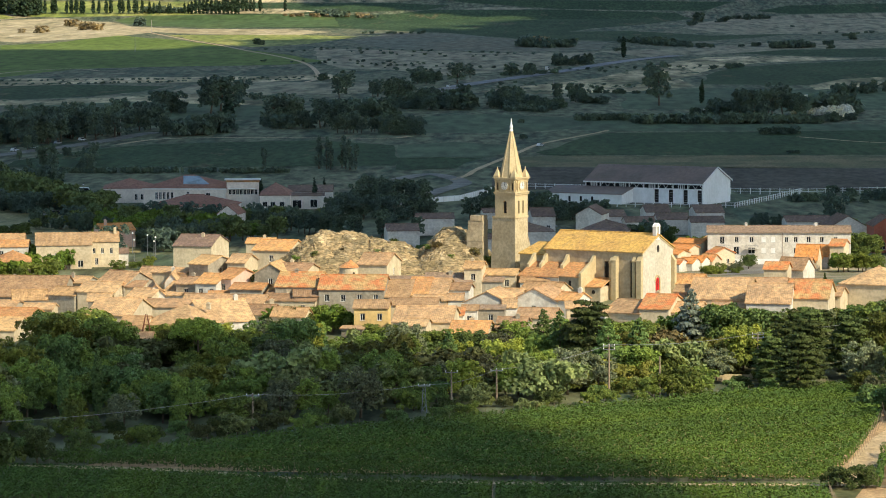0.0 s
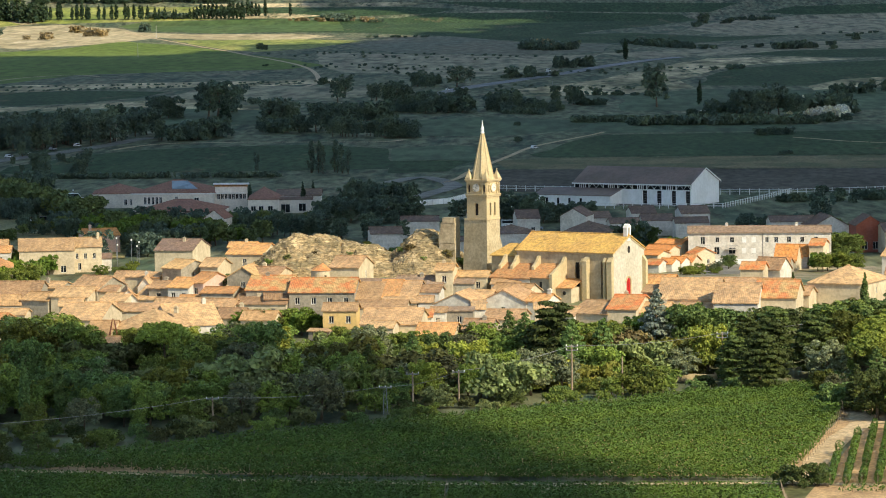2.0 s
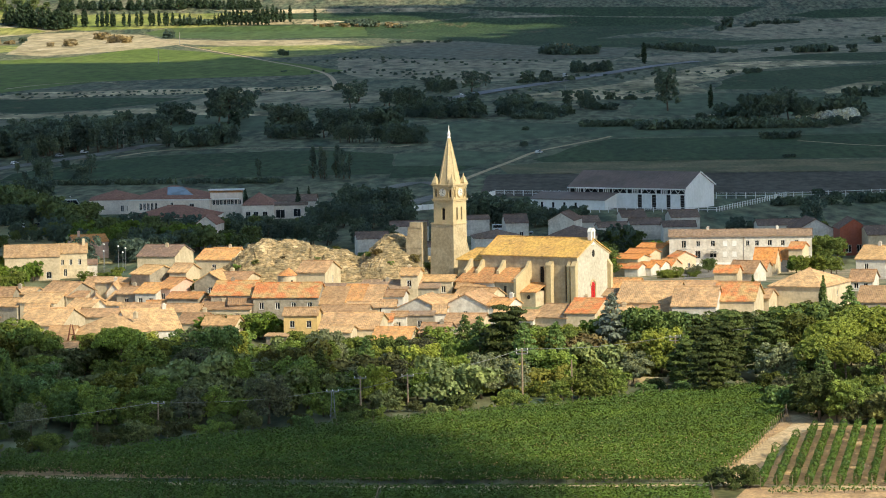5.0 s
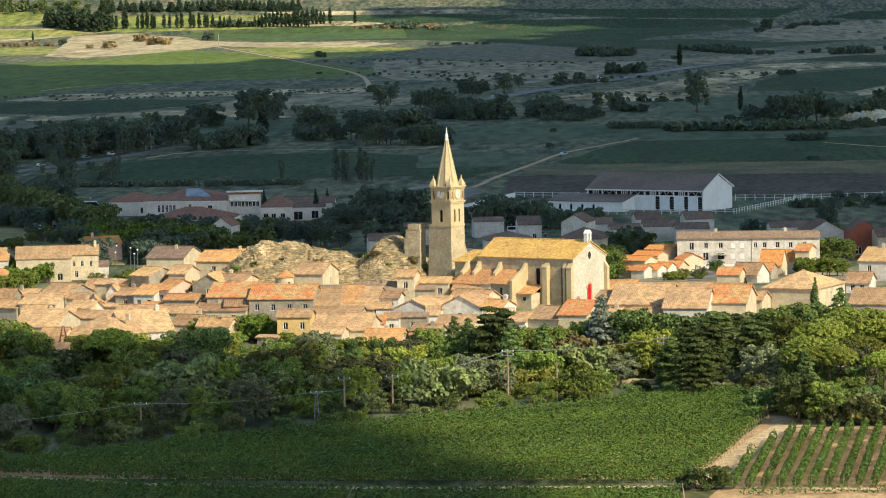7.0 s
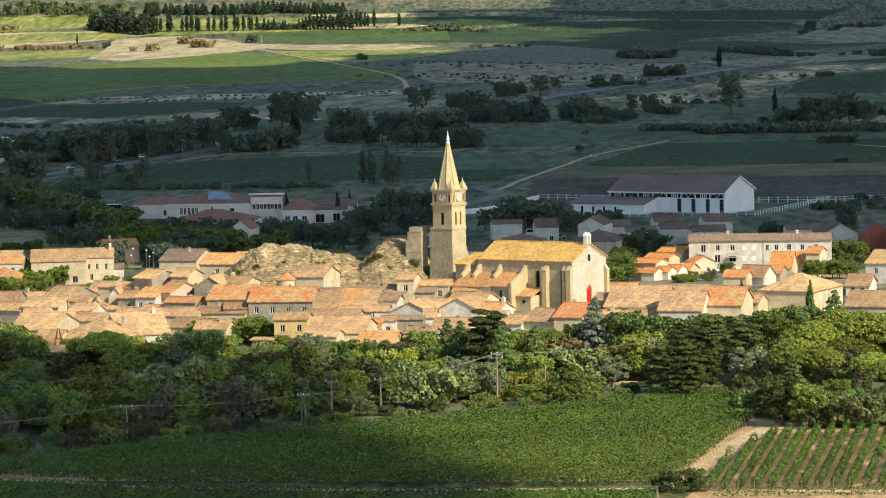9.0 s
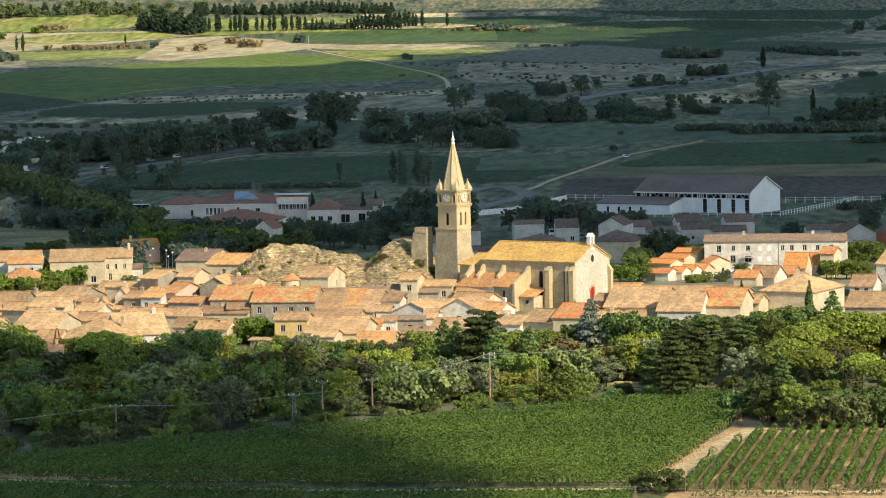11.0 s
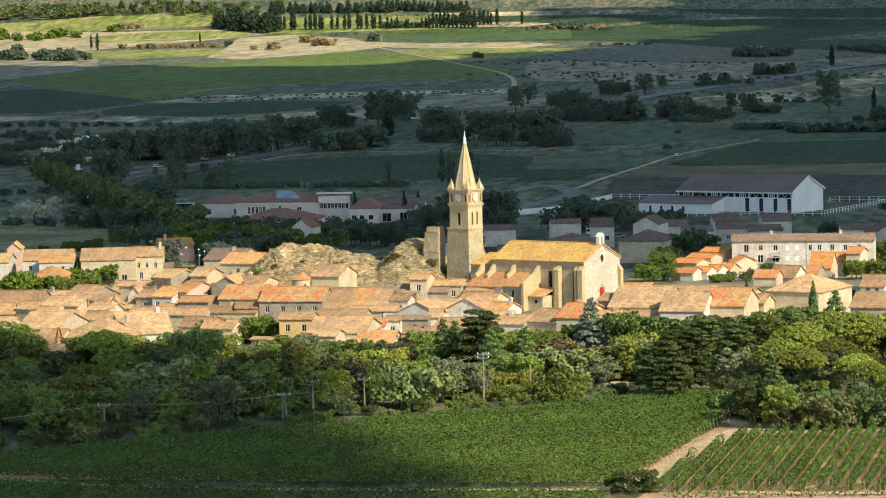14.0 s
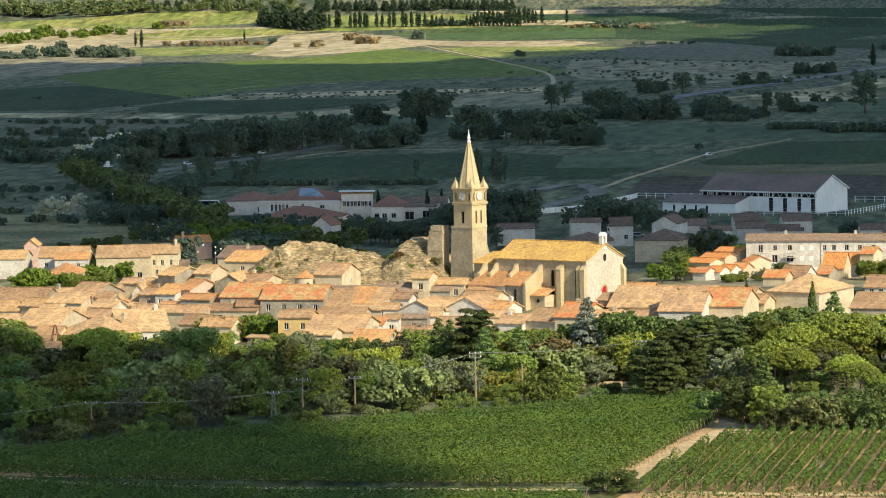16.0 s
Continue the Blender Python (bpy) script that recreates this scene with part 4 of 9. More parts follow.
def build_church():
    root = thing("church", CH, "stone church with ochre tiled nave roof and cream west front", "church")
    L, W, b, e = CH_LONG, CH_WIDE, CH_BASE, CH_EAVE
    side = Matrix.Translation((-L, 0, 0))
    g = Geo()
    # south wall with tall narrow windows
    slits = [(13.0, 19.6, 1.1, 6.3), (18.7, 19.0, 0.6, 7.2)]
    g.wall(L, e, [(x, z, w, h) for x, z, w, h in slits], 0.5, side)
    back = Matrix.Translation((0, W, 0)) @ Matrix.Rotation(math.pi, 4, "Z")
    g.wall(L, e, [], 0.5, back)
    g.add([(-L, 0, 0), (-L, W, 0), (-L, W, e), (-L, W / 2, CH_RIDGE), (-L, 0, e)], [(0, 1, 2, 3, 4)])
    g.box(-L - 0.15, -0.18, e - 0.45, 0, 0.0, e - 0.02)
    part("nave_wall", g, M["render_grey"], root, "grey-brown roughcast nave wall")
    for x, z, w, h in slits:
        part("window", Geo().box(x, 0.42, z, x + w, 0.5, z + h, 0, side), M["dark"], root, "tall narrow dark window")
    # west front
    f = Geo()
    front = Matrix.Rotation(math.pi / 2, 4, "Z")
    mid = W / 2
    n = 14
    f.add([(0, 0, b - 2), (W, 0, b - 2), (W, 0, e), (mid, 0, CH_RIDGE - 0.4), (0, 0, e)], [(0, 1, 2, 3, 4)], 0, front)
    f.add([(0, 0.7, b - 2), (W, 0.7, b - 2), (W, 0.7, e), (mid, 0.7, CH_RIDGE - 0.4), (0, 0.7, e)], [(4, 3, 2, 1, 0)], 0, front)
    part("west_front", f, M["facade"], root, "sunlit cream rendered west front")
    cop = Geo()
    for s in (0, 1):
        x0, x1 = (0 - 0.25, mid) if s == 0 else (W + 0.25, mid)
        cop.add([(x0, -0.14, e - 0.5), (x1, -0.14, CH_RIDGE - 0.45), (x1, -0.14, CH_RIDGE - 0.2), (x0, -0.14, e - 0.22),
                 (x0, 0.85, e - 0.5), (x1, 0.85, CH_RIDGE - 0.45), (x1, 0.85, CH_RIDGE - 0.2), (x0, 0.85, e - 0.22)],
                [(0, 1, 2, 3), (7, 6, 5, 4), (3, 2, 6, 7), (0, 3, 7, 4), (0, 4, 5, 1)], 0, front)
    part("coping", cop, M["stone_light"], root)
    bell = Geo()
    zt = CH_RIDGE - 0.5
    bell.box(mid - 0.85, -0.05, zt - 0.6, mid - 0.4, 0.75, zt + 2.0, 0, front).box(mid + 0.4, -0.05, zt - 0.6, mid + 0.85, 0.75, zt + 2.0, 0, front)
    bell.box(mid - 0.85, -0.05, zt - 0.6, mid + 0.85, 0.75, zt + 0.5, 0, front)
    bell.prism([(mid - 0.95, zt + 2.0), (mid + 0.95, zt + 2.0), (mid + 0.5, zt + 2.5), (mid, zt + 2.75), (mid - 0.5, zt + 2.5)], -0.12, 0.82, 0, front)
    part("bell_gable", bell, M["white"], root, "small pale stone bell gable on the ridge")
    part("oculus", Geo().prism([(mid + 0.55 * math.cos(t), 28.2 + 0.75 * math.sin(t)) for t in np.linspace(0, 2 * math.pi, 17)[:-1]], -0.03, 0.1, 0, front), M["dark"], root, "dark oval window")
    door = part("door", Geo().prism([(mid - 0.3 + x, 18.95 + z) for x, z in arch_outline(1.55, 3.6)], -0.05, 0.1, 0, front), M["red_door"], root, "tall round-headed red door")
    part("seam", Geo().box(mid - 0.33, -0.07, 19.0, mid - 0.27, -0.052, 22.3, 0, front), M["black"], door)
    ring = Geo()
    pts = arch_outline(2.1, 3.9, 10)[1:]
    for (x0, z0), (x1, z1) in zip(pts, pts[1:]):
        ring.tube([(mid - 0.3 + x0, -0.02, 19 + z0), (mid - 0.3 + x1, -0.02, 19 + z1)], [0.2, 0.2], 4)
    ring.v = [(front @ Vector(p))[:] for p in ring.v]
    part("door_surround", ring, M["stone_light"], root)
    step = Geo().box(mid - 1.8, -1.4, b - 0.5, mid + 2.0, 0, 18.7, 0, front).box(mid - 1.5, -0.9, 18.7, mid + 1.7, 0, 18.95, 0, front)
    part("steps", step, M["stone"], root)
    # piers
    buttress(root, Matrix.Translation((-1.0, 0, 0)), 1.1, 1.0, b - 1, 26.3, 27.2)
    buttress(root, Matrix.Translation((-2.0, 0, 0)), 0.6, 0.7, b - 1, 26.3, 27.2)
    buttress(root, Matrix.Translation((-6.2, 0, 0)), 1.0, 1.4, b - 1, 26.3, 27.1)
    buttress(root, Matrix.Translation((-6.95, 0, 0)), 0.5, 0.9, b - 1, 25.9, 26.8)
    buttress(root, Matrix.Translation((0, W, 0)) @ Matrix.Rotation(math.pi / 2, 4, "Z") @ Matrix.Translation((-0.9, 0, 0)), 0.9, 0.8, b - 1, 25.5, 26.6)
    # nave roof
    rg = Geo()
    for tf, over in ((Matrix.Translation((-L, -0.05, e + 0.1)), 0.35), (Matrix.Translation((0, W + 0.05, e + 0.1)) @ Matrix.Rotation(math.pi, 4, "Z"), 0.35)):
        slope_geo(rg, tf, L, W / 2 + 0.05, CH_RIDGE - e, 0, 0, over, 0.4)
    rg.tube([(-L - 0.3, W / 2, CH_RIDGE + 0.14), (0, W / 2, CH_RIDGE + 0.14)], [0.16, 0.16], 6)
    part("nave_roof", rg, M["roof_church"], root, "ochre-yellow tiled nave roof")
    # chancel behind, lower
    c = Geo()
    c.box(-L - 7, 2.2, 10, -L, W - 2.2, 26.6)
    part("chancel_wall", c, M["stone_light"], root)
    cr = Geo()
    slope_geo(cr, Matrix.Translation((-L - 7.2, 2.0, 26.7)), 7.2, 4.8, 2.0, 2.0, 0, 0.3, 0.4)
    slope_geo(cr, Matrix.Translation((-L, W - 2.0, 26.7)) @ Matrix.Rotation(math.pi, 4, "Z"), 7.2, 4.8, 2.0, 0, 2.0, 0.3, 0.4)
    part("chancel_roof", cr, M["roof_church"], root)
    # low side chapels along the south wall, each with its stepped gable wall
    ax = -L - 2.5
    a = Geo()
    a.box(ax, -6.2, 10, ax + 8.6, 0.0, 23.0)
    part("aisle_wall", a, WALLS[1], root, "white plastered aisle wall")
    a2 = Geo().box(ax + 8.6, -6.0, 10, ax + 13.3, 0.0, 23.2)
    part("chapel_wall", a2, M["render_grey"], root, "brown roughcast chapel wall")
    ar = Geo()
    slope_geo(ar, Matrix.Translation((ax, -6.2, 23.1)), 8.5, 6.2, 2.3, 0, 0, 0.3, 0.42)
    part("aisle_roof", ar, TILES[1], root, "orange canal-tiled aisle roof")
    ar = Geo()
    slope_geo(ar, Matrix.Translation((ax + 8.8, -6.0, 23.3)), 4.4, 6.0, 2.2, 0, 0, 0.3, 0.42)
    part("chapel_roof", ar, TILES[1], root, "orange canal-tiled chapel roof")
    for k, x in enumerate((ax - 0.2, ax + 2.5, ax + 7.3, ax + 13.1)):
        w = Geo()
        shape = [(-2.9, 24.0), (0.1, 24.0), (0.1, 27.0), (-0.6, 26.9), (-1.5, 25.8), (-2.9, 25.0)]
        if k == 3:
            shape = [(-6.3, 10), (0.1, 10), (0.1, 27.0), (-0.6, 26.9), (-1.6, 25.9), (-6.3, 23.9)]
        w.prism(shape, 0, 0.55, 0,
                Matrix.Translation((x + 0.55, 0, 0)) @ Matrix.Rotation(math.pi / 2, 4, "Z"))
        part("parapet", w, M["stone_light"], root, "pale stepped stone parapet")
    part("window", Geo().box(ax + 5.5, -6.32, 19.6, ax + 6.05, -6.15, 22.6), M["dark"], root)
    part("window", Geo().box(ax + 10.8, -6.1, 19.4, ax + 11.3, -5.95, 22.4), M["dark"], root)
    part("window", Geo().prism([(ax + 1.8 + 0.45 * math.cos(t), 21.2 + 0.45 * math.sin(t)) for t in np.linspace(0, 6.28, 13)[:-1]], -6.3, -6.15), M["dark"], root)
    # small sacristy with its own tiled roof
    s2 = Geo().box(ax + 13.7, -4.6, 10, ax + 17.0, 0.0, 21.2)
    part("sacristy_wall", s2, WALLS[0], root, "cream plastered sacristy wall")
    sr = Geo()
    slope_geo(sr, Matrix.Translation((ax + 13.8, -4.6, 21.3)), 3.3, 4.6, 1.4, 0, 0, 0.25, 0.42)
    part("sacristy_roof", sr, TILES[1], root)
    part("window", Geo().prism([(ax + 15.5 + 0.35 * math.cos(t), 20.2 + 0.4 * math.sin(t)) for t in np.linspace(0, 6.28, 13)[:-1]], -4.7, -4.55), M["dark"], root)
    return root


build_church()

TW = Matrix.Translation((0.7, -3.4, 0)) @ Matrix.Rotation(radians(-32.5), 4, "Z")   # near corner of the shaft


def build_tower():
    root = thing("bell_tower", TW, "square pale stone bell tower with clocks and octagonal spire", "bell tower")
    s = 4.75
    zb, z1, z2, z3, z4 = 22.0, 33.0, 37.7, 40.75, 53.0
    lo = Geo()
    # lower stage, a little wider and battered on the side away from the front
    lo.add([(-s - 1.0, -0.12, zb), (0.12, -0.12, zb), (0.12, s + 0.12, zb), (-s - 1.0, s + 0.12, zb), (-s - 0.65, 0, z1), (0, 0, z1), (0, s, z1), (-s - 0.65, s, z1)],
           [(3, 2, 1, 0), (4, 5, 6, 7), (0, 1, 5, 4), (1, 2, 6, 5), (2, 3, 7, 6), (3, 0, 4, 7)])
    part("lower_shaft", lo, M["stone_mid"], root, "tan rubble-stone lower shaft")
    bd = Geo().box(-s - 0.75, -0.12, z1, 0.12, s + 0.12, z1 + 0.3)
    part("string_course", bd, M["stone_light"], root)
    # middle stage with round-headed openings cut through
    def face(width, tf, holes, mat_geo):
        mat_geo.wall(width, z2 - z1, holes, 0.5, tf)
    up = Geo()
    faces = [Matrix.Translation((-s, 0, z1 + 0.01)), Matrix.Translation((0, 0, z1 + 0.01)) @ Matrix.Rotation(math.pi / 2, 4, "Z"),
             Matrix.Translation((0, s, z1 + 0.01)) @ Matrix.Rotation(math.pi, 4, "Z"), Matrix.Translation((-s, s, z1 + 0.01)) @ Matrix.Rotation(-math.pi / 2, 4, "Z")]
    holes = [[(1.9, 0.9, 0.85, 2.5)], [(1.15, 0.9, 0.55, 2.6), (2.75, 0.9, 0.55, 2.6)], [(1.9, 0.9, 0.9, 2.3)], [(1.9, 0.9, 0.9, 2.3)]]
    for tf, ho in zip(faces, holes):
        face(s, tf, ho, up)
    part("upper_shaft", up, M["stone_light"], root, "pale ashlar upper shaft with round-headed openings")
    for tf, ho in zip(faces, holes):
        for x, z, w, h in ho:
            part("arch", Geo().prism([(x, z + h), (x, z + h - w / 2)] + [(x + w / 2 - w / 2 * math.cos(math.pi * k / 8), z + h - w / 2 + w / 2 * math.sin(math.pi * k / 8)) for k in range(1, 8)] + [(x + w, z + h - w / 2), (x + w, z + h)], 0.02, 0.45, 0, tf), M["stone_light"], root)
            part("louvre", Geo().box(x, 0.45, z, x + w, 0.5, z + h, 0, tf), M["dark"], root, "dark opening of the bell chamber")
    part("cornice", Geo().box(-s - 0.18, -0.18, z2 - 0.02, 0.18, s + 0.18, z2 + 0.3).box(-s - 0.3, -0.3, z2 + 0.3, 0.3, s + 0.3, z2 + 0.5), M["stone_light"], root)
    # clock stage
    cs = Geo()
    cf = [Matrix.Translation((0, 0, z2 + 0.5)) @ f2 for f2 in (Matrix.Translation((-s, 0, 0)), Matrix.Rotation(math.pi / 2, 4, "Z"), Matrix.Translation((0, s, 0)) @ Matrix.Rotation(math.pi, 4, "Z"), Matrix.Translation((-s, s, 0)) @ Matrix.Rotation(-math.pi / 2, 4, "Z"))]
    for tf in cf:
        cs.wall(s, z3 - z2 - 0.5, [(0.36, 0.4, 0.45, 1.5), (3.94, 0.4, 0.45, 1.5)], 0.35, tf)
    part("clock_stage", cs, M["stone_light"], root)
    for i, tf in enumerate(cf):
        for x in (0.36, 3.94):
            part("louvre", Geo().box(x, 0.3, 0.4, x + 0.45, 0.36, 1.9, 0, tf), M["dark"], root)
        for x in (0.1, 0.9, 3.65, 4.45):
            part("colonnette", Geo().box(x, -0.14, 0.1, x + 0.2, 0.02, 2.1, 0, tf).box(x - 0.06, -0.2, 2.1, x + 0.26, 0.02, 2.35, 0, tf), M["stone_light"], root)
        disc = lambda r, y0, y1: Geo().prism([(s / 2 + r * math.cos(t), 1.3 + r * math.sin(t)) for t in np.linspace(0, 2 * math.pi, 25)[:-1]], y0, y1, 0, tf)
        if i < 2:
            ck = part("clock", disc(0.98, -0.2, 0.05), M["stone_light"], root, "round clock with a white face")
            part("dial", disc(0.8, -0.24, -0.19), M["clock"], ck, "white enamel dial")
            for ang, ln in ((2.0, 0.5), (0.2, 0.72)):
                hv = Geo().box(-0.035, -0.27, -0.1, 0.035, -0.25, ln, 0, tf @ Matrix.Translation((s / 2, 0, 1.3)) @ Matrix.Rotation(ang, 4, "Y"))
                part("pointer", hv, M["black"], ck)
            for k in range(12):
                part("hour_mark", Geo().box(-0.03, -0.26, 0.58, 0.03, -0.245, 0.74, 0, tf @ Matrix.Translation((s / 2, 0, 1.3)) @ Matrix.Rotation(k * math.pi / 6, 4, "Y")), M["black"], ck)
    part("cornice", Geo().box(-s - 0.2, -0.2, z3 - 0.05, 0.2, s + 0.2, z3 + 0.2).box(-s - 0.38, -0.38, z3 + 0.2, 0.38, s + 0.38, z3 + 0.42), M["stone_light"], root)
    for cx, cy in ((0, 0), (-s, 0), (-s, s), (0, s)):
        ox, oy = (-0.35 if cx == 0 else 0.35), (0.35 if cy == 0 else -0.35)
        p = Geo()
        p.box(cx + ox - 0.6, cy + oy - 0.6, z3 + 0.42, cx + ox + 0.6, cy + oy + 0.6, z3 + 0.65)
        q = [(cx + ox + a * 0.62, cy + oy + b2 * 0.62, z3 + 0.65) for a, b2 in ((-1, -1), (1, -1), (1, 1), (-1, 1))] + [(cx + ox, cy + oy, z3 + 2.3)]
        p.add(q, [(0, 1, 4), (1, 2, 4), (2, 3, 4), (3, 0, 4)])
        p.tube([(cx + ox, cy + oy, z3 + 2.1), (cx + ox, cy + oy, z3 + 2.55)], [0.13, 0.08], 6)
        part("pinnacle", p, M["stone_light"], root)
    sp = Geo()
    c = (-s / 2, s / 2)
    n = 8
    r0, r1 = 2.3, 0.2
    for zz, rr in ((z3 + 0.42, r0), (z4 - 2.6, 0.3), ):
        sp.v += [(c[0] + rr * math.cos(math.pi / 8 + 2 * math.pi * k / n), c[1] + rr * math.sin(math.pi / 8 + 2 * math.pi * k / n), zz) for k in range(n)]
    sp.f += [(k, (k + 1) % n, n + (k + 1) % n, n + k) for k in range(n)]
    sp.m += [0] * n
    part("spire", sp, M["stone_light"], root, "octagonal golden stone spire")
    ribs = Geo()
    for k in range(n):
        t = math.pi / 8 + 2 * math.pi * k / n
        ribs.tube([(c[0] + r0 * math.cos(t), c[1] + r0 * math.sin(t), z3 + 0.42), (c[0] + 0.3 * math.cos(t), c[1] + 0.3 * math.sin(t), z4 - 2.6)], [0.12, 0.07], 5)
    part("spire_ribs", ribs, M["stone_light"], root)
    fin = Geo().tube([(*c, z4 - 2.7), (*c, z4 - 2.5), (*c, z4 - 2.2), (*c, z4 - 1.7), (*c, z4 - 1.1), (*c, z4)], [0.3, 0.44, 0.26, 0.36, 0.16, 0.05], 10)
    part("finial", fin, M["white"], root, "pale stone finial on the spire")
    but = Geo()
    but.add([(-0.2, s, 22), (-0.2, s + 3.6, 22), (-1.4, s + 3.6, 22), (-1.4, s, 22), (-0.2, s, 30.2), (-1.4, s, 30.2), (-0.2, s + 1.4, 27.0), (-1.4, s + 1.4, 27.0), (-0.2, s + 3.6, 26.0), (-1.4, s + 3.6, 26.0)],
            [(0, 1, 8, 6, 4), (3, 5, 7, 9, 2), (4, 6, 7, 5), (6, 8, 9, 7), (1, 2, 9, 8)])
    part("buttress", but, M["stone"], root, "sloping stone buttress")
    return root


build_tower()

# ---- the village ----
house(-83.4, -7.7, -15, 7.9, 9.0, 5.0, 1.57, "gable", 0, 6)
house(-81.2, -2.9, -30, 7.1, 10.5, 5.6, 2.26, "gable", 2, 6)
house(-74.8, 19.1, -15, 7.1, 8.3, 4.5, 1.78, "gable", 0, 6)
house(-67.6, 4.9, -15, 4.4, 6.2, 5.7, 0.78, "gable", 0, 6)
house(-63.4, 0.1, -32, 4.8, 9.2, 7.5, 1.38, "gable", 2, 0, side_wins=((4.17, 5.30, 0.9, 1.3),))
house(-55.8, 0.1, -15, 3.7, 8.1, 5.9, 1.38, "gable", 0, 6)
house(-64.9, -11.7, -15, 4.2, 8.0, 5.5, 1.02, "gable", 2, 6, wins=((1.65, 3.24, 0.9, 1.3),), chimneys=((2.00, 4.70, 0.79),))
house(-60.5, -16.4, -15, 4.4, 11.3, 5.3, 1.43, "gable", 1, 1, wins=((0.65, 3.00, 0.9, 1.3), (2.86, 3.00, 0.9, 1.3),))
house(-57.2, -14.4, -30, 3.7, 10.0, 5.2, 1.65, "gable", 4, 1, wins=((1.41, 2.93, 0.9, 1.3),), label="pink plastered house with orange tiled roof and brown window")
house(-50.4, -7.3, -100, 9.0, 6.5, 4.2, 1.94, "gable", 2, 0, side_wins=((2.80, 1.97, 0.9, 1.3),), chimneys=((4.31, 2.67, 0.74),))
house(-73.3, -9.7, -82, 9.0, 3.8, 4.3, 1.94, "gable", 1, 6, side_wins=((1.46, 2.08, 0.9, 1.3),))
house(-66.4, -12.9, -15, 7.2, 15.4, 3.6, 1.95, "gable", 1, 6, wins=((1.34, 1.32, 0.9, 1.3), (4.93, 1.32, 0.9, 1.3),))
house(-69.9, 0.6, -90, 9.0, 2.7, 5.1, 1.74, "gable", 1, 6, chimneys=((2.72, 1.12, 0.91),))
house(-55.1, -41.1, -15, 16.3, 4.3, 3.5, 1.19, "gable", 0, 6)
house(-49.5, -32.2, -12, 6.3, 9.7, 3.2, 1.23, "gable", 0, 1, chimneys=((1.65, 5.34, 0.56),))
house(-72.6, -78.4, -8, 8.1, 16.0, 6.1, 2.30, "gable", 0, 6)
house(-71.0, -58.2, 4, 5.6, 8.2, 5.8, 1.02, "gable", 0, 6, wins=((2.33, 3.54, 0.9, 1.3),), chimneys=((0.84, 4.63, 0.59),))
house(-66.4, -103.6, -6, 4.6, 15.8, 6.2, 1.98, "gable", 0, 0)
house(-64.5, -109.9, 0, 5.2, 8.1, 5.5, 1.02, "gable", 0, 6)
house(-60.3, -98.2, -20, 11.8, 16.0, 6.7, 2.86, "hip", 0, 2, chimneys=((9.86, 9.09, 0.63),), label="large hipped house with weathered tiles above the trees")
house(-49.9, -89.8, 18, 9.4, 16.0, 6.2, 3.07, "gable", 1, 6, wins=((1.11, 3.87, 0.9, 1.3), (4.24, 3.87, 0.9, 1.3), (7.37, 3.87, 0.9, 1.3),), chimneys=((7.72, 7.76, 0.81),))
house(-46.9, -59.9, -6, 5.0, 10.6, 3.0, 1.33, "gable", 0, 2, chimneys=((4.06, 5.54, 0.93),))
house(-41.1, -65.9, -15, 6.4, 4.9, 3.5, 1.37, "gable", 0, 0)
house(-42.2, -42.6, -6, 9.8, 10.9, 3.0, 1.36, "gable", 0, 2, wins=((2.01, 0.90, 0.9, 1.3), (6.92, 0.90, 0.9, 1.3),), chimneys=((3.96, 4.25, 0.57),))
house(-41.1, -38.6, -5, 8.3, 16.0, 5.1, 2.01, "gable", 2, 9, chimneys=((2.99, 8.01, 0.50),))
house(-30.5, -42.1, -4, 12.5, 12.0, 5.0, 2.18, "gable", 2, 9, wins=((1.11, 2.69, 0.9, 1.3), (4.24, 2.69, 0.9, 1.3), (7.36, 2.69, 0.9, 1.3), (10.48, 2.69, 0.9, 1.3),), label="long grey roughcast house with mottled ochre tiles")
house(-44.4, -10.4, -14, 7.1, 9.3, 4.0, 1.18, "gable", 0, 6, chimneys=((2.59, 5.18, 0.72),))
house(-49.5, 11.9, -12, 7.7, 13.1, 6.1, 1.65, "gable", 0, 1, wins=((3.39, 3.84, 0.9, 1.3),))
house(-73.6, -17.5, -14, 4.9, 9.3, 4.5, 1.18, "gable", 0, 6)
house(-77.4, -4.4, -14, 6.2, 3.3, 5.1, 0.98, "shed", 0, 6)
house(-78.9, -39.8, 4, 4.4, 7.7, 5.6, 0.97, "gable", 2, 6)
house(-64.3, -57.6, -8, 8.3, 3.8, 5.2, 1.15, "shed", 0, 6)
house(-60.8, -12.8, -8, 5.2, 3.2, 3.0, 0.96, "shed", 0, 6)
house(-51.3, -32.8, -14, 6.5, 6.5, 4.4, 0.82, "gable", 2, 1)
house(-39.1, -41.6, 4, 4.6, 3.6, 3.7, 1.09, "shed", 2, 2)
house(-69.7, 3.2, -14, 7.5, 3.0, 6.5, 0.78, "shed", 0, 6)
house(-55.6, -30.2, 4, 6.1, 6.5, 3.2, 0.81, "gable", 0, 1)
house(-15.5, -47.1, -12, 6.8, 5.7, 3.6, 0.72, "gable", 0, 6)
house(-10.4, -47.6, 2, 2.9, 6.9, 3.7, 0.87, "gable", 1, 6)
house(-0.1, -62.8, 2, 2.4, 9.2, 4.6, 1.15, "gable", 1, 6)
house(4.5, -23.9, -6, 5.6, 5.2, 3.6, 0.65, "gable", 1, 0)
house(-7.4, -21.6, -12, 3.5, 3.0, 4.2, 0.62, "shed", 0, 6)
house(-20.4, -27.0, 2, 8.9, 3.4, 4.0, 1.02, "shed", 2, 7)
house(-13.8, -68.8, 2, 4.2, 3.0, 5.1, 0.77, "shed", 0, 2)
